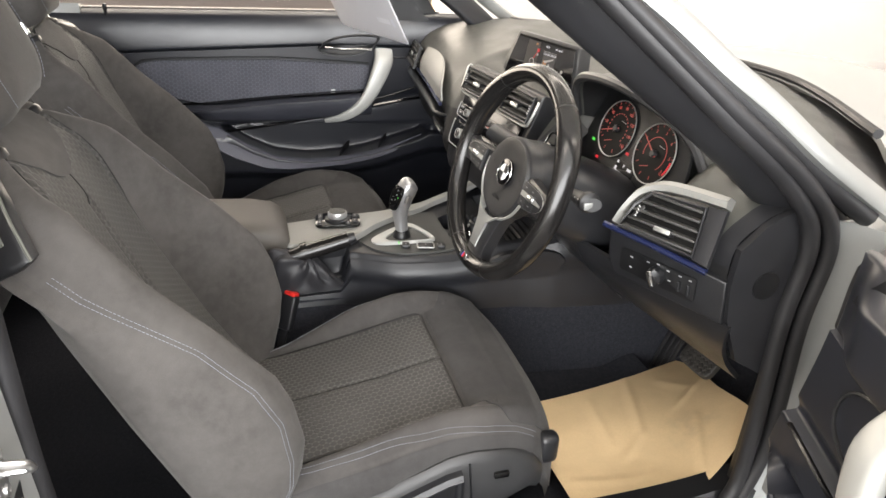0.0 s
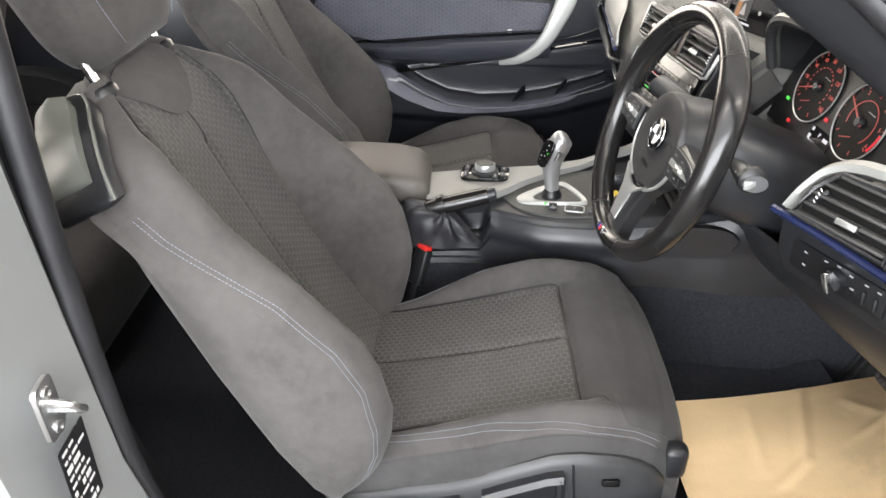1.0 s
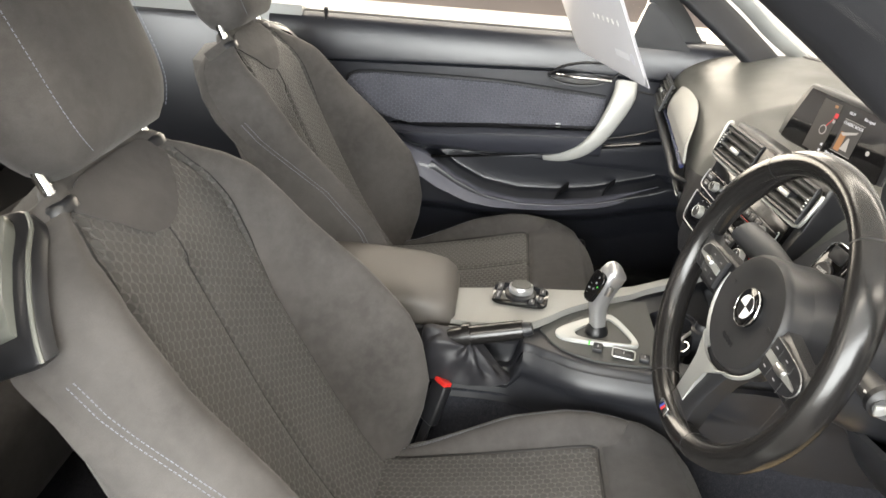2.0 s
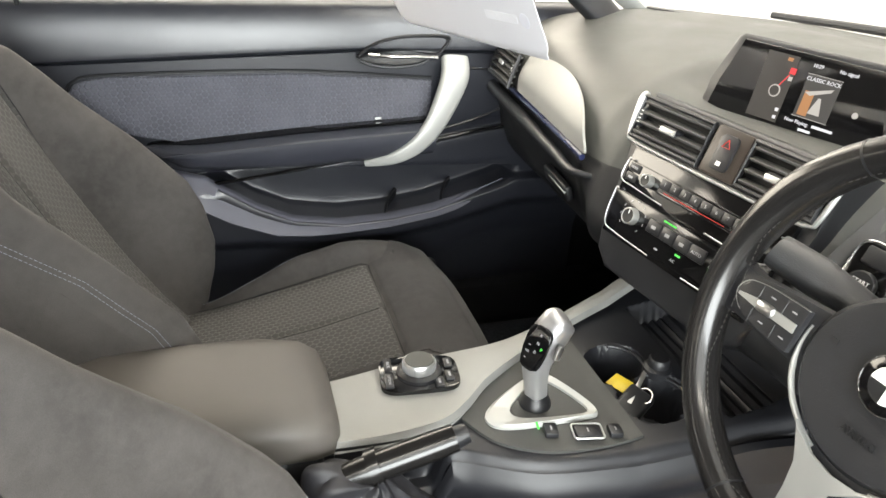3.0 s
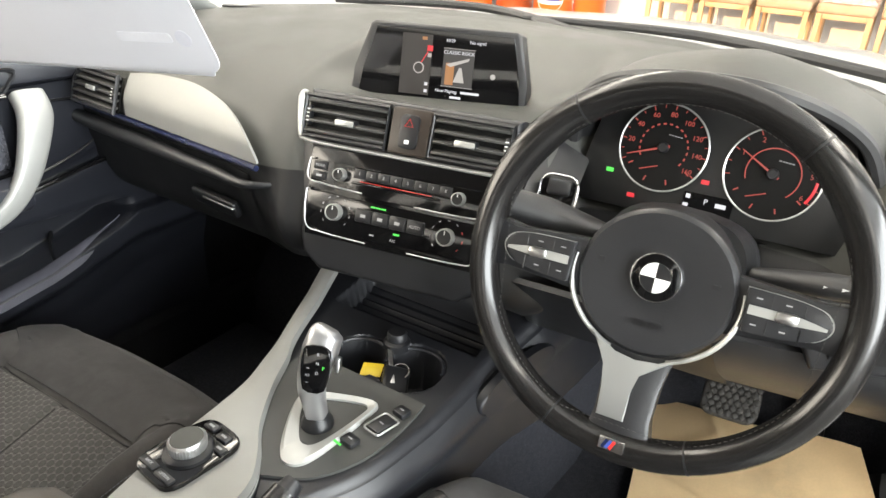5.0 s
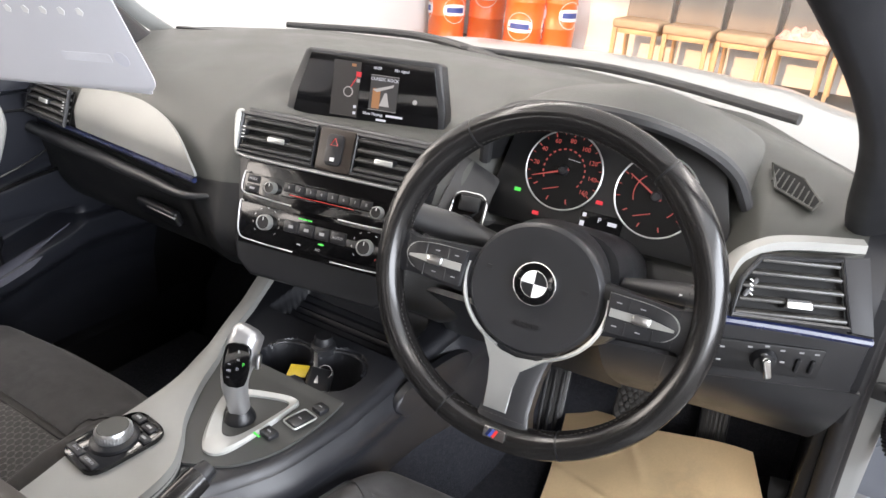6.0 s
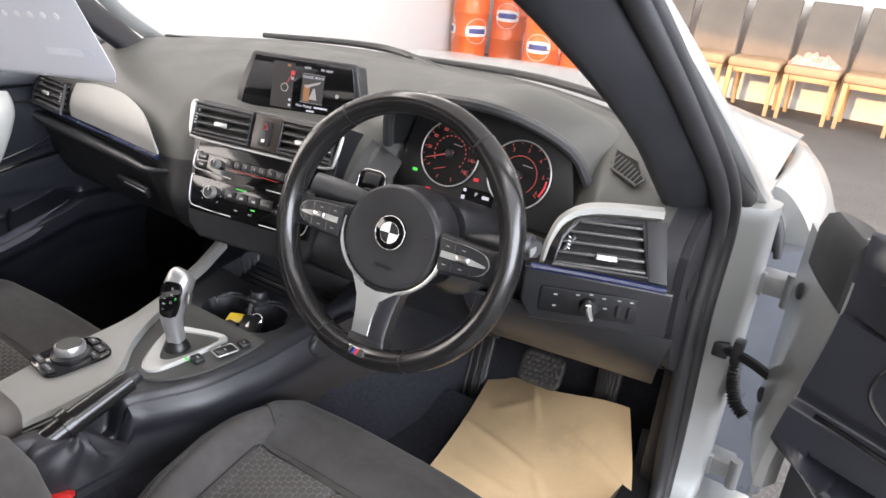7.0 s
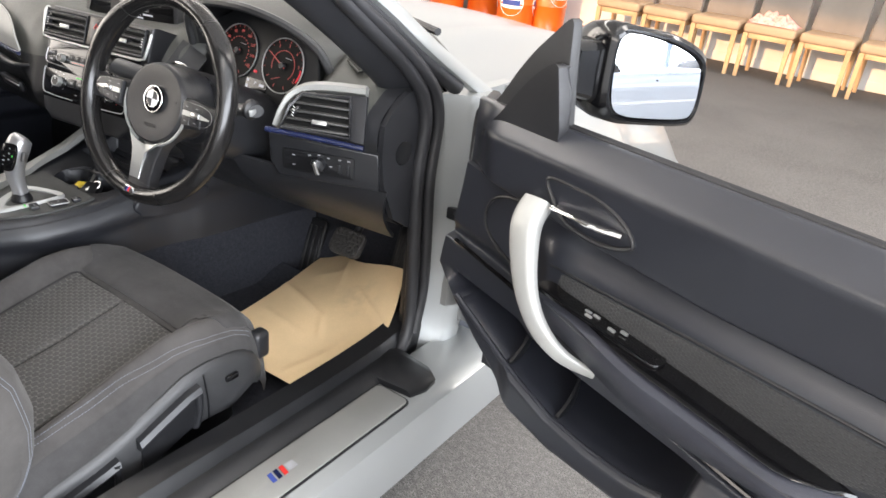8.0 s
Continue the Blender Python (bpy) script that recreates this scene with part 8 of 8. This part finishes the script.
part("key_fob", moved(rbox(0.036, 0.062, 0.014, 0.005, 3), frame_of((0.050, 0.040, 0.575), (0.8, 0.5, -0.2), (-0.5, 0.8, 0.3))), M_LOWER, keys)
part("key_blade", moved(rbox(0.006, 0.06, 0.002, 0.0005), frame_of((0.030, 0.060, 0.590), (0.7, 0.6, 0), (0.6, -0.7, -0.25))), M_STEEL, keys)
part("key_ring", tube([(0.045 + 0.012 * math.cos(a), 0.062 + 0.008 * math.sin(a), 0.586 + 0.006 * math.sin(a)) for a in np.linspace(0, 2 * math.pi, 20, endpoint=False)], 0.0012, 6, 0, True), M_CHROME, keys)
part("key_tag", moved(rbox(0.03, 0.022, 0.002, 0.001), frame_of((0.005, 0.050, 0.578), (0.9, 0.3, 0.1), (-0.3, 0.9, 0.3))), plain("yellow_tag", (0.75, 0.55, 0.03), 0.5, relief=0.0), keys)
# buttons by the selector
bx = [((0.079, -0.085, 0.589), 0.020, 0.016), ((0.094, -0.045, 0.591), 0.020, 0.030), ((0.100, -0.012, 0.592), 0.018, 0.016)]
for (x, y, z), w, h in bx:
    b = part("console_button", moved(rbox(w, h, 0.008, 0.002), frame_of((x, y, z), (1, -0.2, 0), (0.2, 1, 0))), M_BLACK, con)
    part("button_mark", moved(rbox(w * 0.32, 0.0018, 0.0005, 0), frame_of((x, y, z + 0.0042), (1, -0.2, 0), (0.2, 1, 0))), M_GREYPRINT, b)
part("button_surround", tube([frame_of((0.094, -0.045, 0.593), (1, -0.2, 0), (0.2, 1, 0)) @ Vector((px, py, 0)) for px, py in rrect(0.025, 0.036, 0.004)], 0.0012, 6, 0, True), M_SATIN, con)
part("indicator", moved(rbox(0.012, 0.0025, 0.001, 0), frame_of((0.071, -0.0985, 0.592), (1, -0.2, 0), (0.2, 1, 0))), G_GREEN, con, "lit green indicator")
# oval knee pad on the flank
KO = frame_of((0.166, 0.160, 0.572), (0.17, 0.97, 0.08), (0.0, -0.08, 0.99))
part("knee_pad", moved(prism([(0.085 * math.copysign(abs(math.cos(a)) ** 0.8, math.cos(a)) , 0.030 * math.sin(a)) for a in np.linspace(0, 2 * math.pi, 40, endpoint=False)], 0.012, 0.005, 3), KO), M_CONSOLE, con, "padded black knee rest")

def rounded(q, n=3):
    """Corner cutting: a smooth closed outline from a few corners."""
    for _ in range(n):
        q = [p for k in range(len(q)) for p in ((q[k][0] * 0.75 + q[(k + 1) % len(q)][0] * 0.25, q[k][1] * 0.75 + q[(k + 1) % len(q)][1] * 0.25), (q[k][0] * 0.25 + q[(k + 1) % len(q)][0] * 0.75, q[k][1] * 0.25 + q[(k + 1) % len(q)][1] * 0.75))]
    return q


# rotary controller
idc = thing("rotary_controller", (-0.042, -0.21, 0.60), "silver rotary menu controller on a black button pad", "controller")
ID = frame_of((-0.040, -0.214, 0.600), (1, -0.12, 0), (0.12, 1, 0.02)) @ Matrix.Diagonal((0.84, 0.90, 0.95, 1.0))
part("button_pad", moved(prism(rounded([(-0.042, -0.054), (0.0, -0.055), (0.042, -0.054), (0.042, 0.0), (0.040, 0.054), (0.0, 0.056), (-0.040, 0.054), (-0.042, 0.0)], 2), 0.006, 0.002), ID), M_GLOSS, idc, "black button pad")
part("dial_base", moved(turned([(0.032, 0), (0.031, 0.006), (0.026, 0.009), (0.001, 0.009)], 36), ID @ Matrix.Translation((0, 0, 0.004))), M_BLACK, idc)
part("dial", moved(turned([(0.0225, 0.007), (0.0235, 0.010), (0.0225, 0.020), (0.0205, 0.0225)], 48), ID @ Matrix.Translation((0, 0, 0.004))), M_STEEL, idc, "knurled silver dial")
part("dial_cap", moved(turned([(0.0205, 0.0220), (0.0195, 0.0235), (0.001, 0.0230)], 40), ID @ Matrix.Translation((0, 0, 0.004))), M_DASH, idc)
part("dial_knurl", join(*[moved(rbox(0.0010, 0.0010, 0.010, 0), ID @ Matrix.Translation((0.0232 * math.cos(a), 0.0232 * math.sin(a), 0.0190))) for a in np.linspace(0, 2 * math.pi, 40, endpoint=False)]), M_STEEL, idc)
for x, y, tx in ((-0.018, -0.042, "BACK"), (0.018, -0.043, "OPTION")):
    part("pad_button", moved(rbox(0.033, 0.011, 0.004, 0.0015), ID @ Matrix.Translation((x, y, 0.0075))), M_BLACK, idc)
    flat_text(tx, 0.0056, ID @ Matrix.Translation((x, y, 0.0097)), M_GREYPRINT, "lettering", idc)
for x, y in ((-0.016, 0.043), (0.014, 0.041), (0.028, 0.025)):
    part("pad_button", moved(rbox(0.022, 0.012, 0.004, 0.0015), ID @ Matrix.Translation((x, y, 0.0075))), M_BLACK, idc)
    part("button_mark", moved(rbox(0.010, 0.003, 0.0004, 0), ID @ Matrix.Translation((x, y, 0.0097))), M_GREYPRINT, idc)

# gear selector
gs = thing("gear_selector", (0.03, -0.08, 0.586), "silver and black gear selector in a silver gate", "gear selector")
tri_o = rounded([(0.024, -0.150), (0.052, -0.154), (0.066, -0.130), (0.071, -0.040), (0.071, -0.014), (0.044, -0.018), (-0.014, -0.042), (-0.030, -0.060)])
tri_i = rounded([(0.027, -0.118), (0.044, -0.121), (0.054, -0.104), (0.062, -0.046), (0.062, -0.024), (0.040, -0.028), (-0.006, -0.049), (-0.016, -0.064)])
ro = [(x, y, con_top(y) + 0.0075) for x, y in tri_o]
ri = [(x, y, con_top(y) + 0.0075) for x, y in tri_i]
rim_up = [(a[0] * 0.8 + b[0] * 0.2, a[1] * 0.8 + b[1] * 0.2, con_top(a[1]) + 0.0105) for a, b in zip(tri_o, tri_i)]
rdn = [(x, y, con_top(y) + 0.003) for x, y in tri_o]
part("gate_surround", loft([rdn, ro, rim_up, ri, [(x, y, z - 0.004) for x, y, z in ri]], cap=False), M_PALE, gs, "satin silver gate surround")
part("gate_floor", moved(prism([(x, y) for x, y, _ in ri], 0.002), Matrix.Translation((0, 0, 0.583))), M_LOWER, gs)
part("gaiter", moved(turned([(0.020, 0.0), (0.019, 0.006), (0.0155, 0.012), (0.013, 0.016)], 28), Matrix.Translation((0.026, -0.082, 0.586))), M_LOWER, gs)
gp = cr([(0.026, -0.082, 0.598), (0.025, -0.085, 0.622), (0.025, -0.087, 0.645), (0.029, -0.085, 0.670), (0.033, -0.078, 0.695), (0.035, -0.070, 0.712), (0.036, -0.066, 0.718)], 40)
gw_ = np.interp(np.linspace(0, 1, 40), np.linspace(0, 1, 7), (0.0125, 0.0135, 0.0160, 0.0185, 0.0205, 0.019, 0.012))
gd_ = np.interp(np.linspace(0, 1, 40), np.linspace(0, 1, 7), (0.0125, 0.0135, 0.0160, 0.0190, 0.0205, 0.0185, 0.009))
rings = []
for i in range(40):
    d = gp[min(i + 1, 39)] - gp[max(i - 1, 0)]
    d /= np.linalg.norm(d)
    s = np.array((0.92, 0.39, 0.0))
    s = s - d * (s @ d)
    s /= np.linalg.norm(s)
    u = np.cross(d, s)
    rings.append([gp[i] + s * gw_[i] * math.copysign(abs(math.cos(a)) ** 0.75, math.cos(a)) + u * gd_[i] * math.copysign(abs(math.sin(a)) ** 0.75, math.sin(a)) for a in np.linspace(0, 2 * math.pi, 28, endpoint=False)])
part("lever", loft(rings), M_GEAR, gs, "satin silver lever")
GF = frame_of((0.0455, -0.1005, 0.684), (0.92, 0.39, 0.0), (-0.12, 0.36, 0.92))
fp = part("gear_display", moved(prism(rounded([(-0.0165, -0.012), (-0.012, -0.026), (0.010, -0.026), (0.0150, -0.012), (0.0165, 0.020), (0.010, 0.028), (-0.012, 0.028), (-0.0175, 0.020)], 1), 0.0045, 0.0015), GF), M_GLOSS, gs, "gloss black gear display")
for tx, y, x in (("R", 0.018, 0.002), ("N", 0.008, 0.002), ("D", -0.003, 0.002)):
    flat_text(tx, 0.0048, GF @ Matrix.Translation((x, y, 0.0046)), M_GREYPRINT, "lettering", fp)
flat_text("P", 0.0058, GF @ Matrix.Translation((0.009, 0.003, 0.0046)), G_GREEN, "lettering", fp, "lit green letter")
flat_text("M/S", 0.0036, GF @ Matrix.Translation((-0.0085, -0.006, 0.0046)), M_GREYPRINT, "lettering", fp)
for y in (0.002, -0.014):
    part("plus_mark", moved(rbox(0.003, 0.0007, 0.0004, 0), GF @ Matrix.Translation((-0.0085, y, 0.0046))), M_GREYPRINT, fp)
part("unlock_button", moved(rbox(0.006, 0.018, 0.010, 0.002), GF @ Matrix.Translation((0.021, 0.006, -0.012))), M_STEEL, gs)
part("park_button", moved(rbox(0.018, 0.010, 0.006, 0.002), frame_of((0.033, -0.080, 0.7165), (0.97, 0.25, 0), (-0.2, 0.85, 0.5))), M_GREYPRINT, gs)

# handbrake with its leather gaiter
hb = thing("handbrake", (0.10, -0.34, 0.52), "black leather handbrake lever with a creased gaiter", "handbrake")
part("grip", tube([(0.098, -0.36, 0.580), (0.099, -0.31, 0.596), (0.100, -0.25, 0.613), (0.101, -0.212, 0.624)], [0.014, 0.0165, 0.0165, 0.0155], 16, 30), M_LEATHER, hb, "leather grip")
part("release_button", tube([(0.101, -0.214, 0.6235), (0.1015, -0.198, 0.629)], [0.0135, 0.0105], 14, 6), M_BLACK, hb)
gait = []
for t in np.linspace(0, 1, 34):
    k = t ** 0.8
    ring = []
    for a in np.linspace(0, 2 * math.pi, 72, endpoint=False):
        ca, sa = math.cos(a), math.sin(a)
        base = np.array((0.094 + 0.033 * math.copysign(abs(ca) ** 0.8, ca), -0.300 + 0.078 * math.copysign(abs(sa) ** 0.9, sa), 0.520))
        neck = np.array((0.0985 + 0.0195 * ca, -0.300 - 0.006 * sa, 0.600 + 0.0195 * sa))
        fold = math.sin(math.pi * min(1, t * 1.05)) * (0.006 * abs(math.sin(3.5 * a + 2.2 * t)) + 0.004 * math.sin(9 * a - 5 * t))
        back = max(0, -sa) ** 1.5 * math.sin(math.pi * t)
        p = base * (1 - k) + neck * k + np.array((ca * fold, sa * fold, 0.4 * fold))
        p += np.array((0.008 * ca, -0.030, 0.050)) * back
        p[2] -= 0.018 * max(0, sa) * math.sin(math.pi * t)
        ring.append(p)
    gait.append(ring)
part("grip_collar", tube([(0.0985, -0.306, 0.598), (0.0987, -0.294, 0.602)], 0.0205, 16, 6), M_LEATHER, hb)
part("gaiter", loft(gait), M_GAITER, hb, "creased black leather gaiter")

# centre armrest
ar = thing("storage_box", (-0.02, -0.45, 0.55), "grey-black vinyl centre armrest", "armrest")
rows = []
for y, zt, zb, w in ((-0.640, 0.615, 0.600, 0.078), (-0.63, 0.640, 0.585, 0.086), (-0.58, 0.652, 0.578, 0.090), (-0.48, 0.652, 0.578, 0.092), (-0.40, 0.648, 0.578, 0.092), (-0.355, 0.640, 0.574, 0.088), (-0.335, 0.629, 0.572, 0.078), (-0.326, 0.612, 0.578, 0.060)):
    zc, hh = (zt + zb) / 2, (zt - zb) / 2
    rows.append([(-0.022 + w * math.copysign(abs(math.cos(a)) ** 0.45, math.cos(a)), y, zc + hh * math.copysign(abs(math.sin(a)) ** 0.6, math.sin(a))) for a in np.linspace(0, 2 * math.pi, 36, endpoint=False)])
part("lid", loft(rows), M_ARM, ar, "padded vinyl lid", sharp=60)
part("box", box2((-0.095, -0.62, 0.40), (0.052, -0.345, 0.580), 0.012, 3), M_BLACK, ar, "black armrest box")

# ---- footwell ----
ped = thing("brake_pedal", (0.44, 0.5, 0.42), "rubber covered brake pedal", "pedal")
PB = frame_of((0.412, 0.468, 0.448), (0.99, 0.10, 0), (0, 0.62, 0.78))
part("pad", moved(prism(rrect(0.088, 0.066, 0.018), 0.014, 0.005, 3), PB), M_PEDAL, ped, "worn rubber pad")
part("pad_ribs", join(*[moved(rbox(0.009, 0.009, 0.004, 0.0015), PB @ Matrix.Translation((-0.033 + 0.011 * i + 0.0055 * (j % 2), -0.024 + 0.0098 * j, 0.0145)) @ pose(0, 0, 0, 0, 0, 45)) for i in range(7) for j in range(6)]), M_PEDAL, ped)
part("arm", tube([(0.412, 0.49, 0.46), (0.412, 0.55, 0.55), (0.41, 0.52, 0.68)], 0.010, 8, 16), M_LOWER, ped)
acp = thing("accelerator_pedal", (0.57, 0.5, 0.36), "black organ accelerator pedal", "pedal")
part("pad", moved(prism(rrect(0.048, 0.16, 0.012), 0.012, 0.004), frame_of((0.527, 0.535, 0.425), (0.97, 0.2, 0), (0, 0.45, 0.89))), M_LOWER, acp)
part("pad_ribs", join(*[moved(rbox(0.004, 0.12, 0.003, 0.001), frame_of((0.527, 0.535, 0.425), (0.97, 0.2, 0), (0, 0.45, 0.89)) @ Matrix.Translation((-0.014 + 0.007 * i, 0, 0.0125))) for i in range(5)]), M_PEDAL, acp)
fr = thing("footrest", (0.27, 0.5, 0.3), "ribbed black plastic footrest", "footrest")
FR = frame_of((0.226, 0.520, 0.325), (0.97, 0.22, 0.0), (-0.04, 0.42, 0.9))
part("plate", moved(prism(rrect(0.075, 0.21, 0.014), 0.014, 0.004), FR), M_LOWER, fr)
for i in range(4):
    part("rib", moved(rbox(0.008, 0.17, 0.006, 0.002), FR @ Matrix.Translation((-0.024 + 0.016 * i, 0, 0.015))), M_BLACK, fr)
mat_ = grid(lambda u, v: (0.20 + 0.45 * u, -0.02 + 0.46 * v, 0.300 + 0.03 * ss(0.8, 1, v)), 10, 16, 0.010)
solo("floor_mat", mat_, M_CARPET, "black carpet floor mat in the driver's footwell", "mat")
solo("floor_mat", grid(lambda u, v: (-0.62 + 0.42 * u, -0.05 + 0.42 * v, 0.255), 8, 8, 0.010), M_CARPET, "black carpet floor mat in the passenger footwell", "mat")


# brown paper sheet over the mat, with pressed-in folds
FOLDS = (((0.02, 0.60), (0.50, 0.50), 0.0055), ((0.50, 0.50), (0.62, 0.36), 0.005), ((0.10, 0.36), (0.52, 0.33), 0.003), ((0.60, 0.80), (0.98, 0.62), 0.004), ((0.35, 0.98), (0.45, 0.72), 0.003), ((0.70, 0.05), (0.78, 0.45), 0.003), ((0.15, 0.75), (0.40, 0.90), 0.003))


def fold(u, v):
    h = 0.0
    for (ua, va), (ub, vb), amp in FOLDS:
        k = min(1, max(0, ((u - ua) * (ub - ua) + (v - va) * (vb - va)) / ((ub - ua) ** 2 + (vb - va) ** 2)))
        d = math.hypot(u - ua - k * (ub - ua), v - va - k * (vb - va))
        h += 1.1 * amp * max(0, 1 - d / 0.045) ** 1.3 * (0.4 + 0.6 * math.sin(math.pi * k) ** 0.5)
    return h


def paper(u, v):
    a, b = np.array((0.350, 0.085, 0.336)), np.array((0.668, 0.095, 0.346))
    c, d = np.array((0.262, 0.548, 0.335)), np.array((0.600, 0.450, 0.458))
    p = (a * (1 - u) + b * u) * (1 - v) + (c * (1 - u) + d * u) * v
    p[0] += 0.045 * math.sin(math.pi * v) * u + 0.010 * math.sin(math.pi * v) * (1 - u)
    p[2] += -0.030 * math.sin(math.pi * v) * u + 0.004 * noise.noise((u * 3, v * 3, 1.3)) + 0.001 * abs(noise.noise((u * 9, v * 7, 4.1))) + fold(u, v)
    p[1] += 0.006 * math.sin(9 * u) * (v > 0.85) * (v - 0.85) * 6
    return tuple(p)


solo("paper_mat", grid(paper, 90, 90, 0.0006), M_PAPER, "creased brown kraft paper sheet on the floor", "paper", sharp=60)
# grey card hanging over the dashboard
card = thing("price_card", (-0.3, -0.06, 1.1), "large white plastic display card hanging in the windscreen", "sign")
CB, CA = Vector((-0.118, -0.047, 0.975)), Vector((-0.53, -0.125, 0.945))
CD = frame_of(CB, CB - CA, (0.05, -0.5, 1.0))
part("front_sheet", moved(prism(rrect(0.42, 0.30, 0.022, 5, -0.21, 0.15), 0.0012, 0.0003), CD), M_CARD, card, "glossy white front sheet")
part("back_sheet", moved(prism(rrect(0.40, 0.30, 0.004, 2, -0.225, 0.138), 0.001, 0.0003), CD @ Matrix.Translation((0, 0, -0.010))), M_CARD, card)
for k in range(6):
    part("punched_hole", moved(turned([(0.0055, 0), (0.0055, 0.0006), (0.001, 0.0006)], 5), CD @ Matrix.Translation((-0.055 - 0.027 * k, 0.105, 0.0012))), M_WHITE, card)
part("print_bar", moved(prism(rrect(0.075, 0.012, 0.004), 0.0003), CD @ Matrix.Translation((-0.085, 0.045, 0.0013))), plain("faint_print", (0.66, 0.67, 0.72), 0.4, relief=0.0), card)
part("print_disc", moved(turned([(0.010, 0), (0.010, 0.0003), (0.006, 0.0003)], 24), CD @ Matrix.Translation((-0.032, 0.045, 0.0013))), plain("faint_print_disc", (0.62, 0.63, 0.70), 0.4, relief=0.0), card)
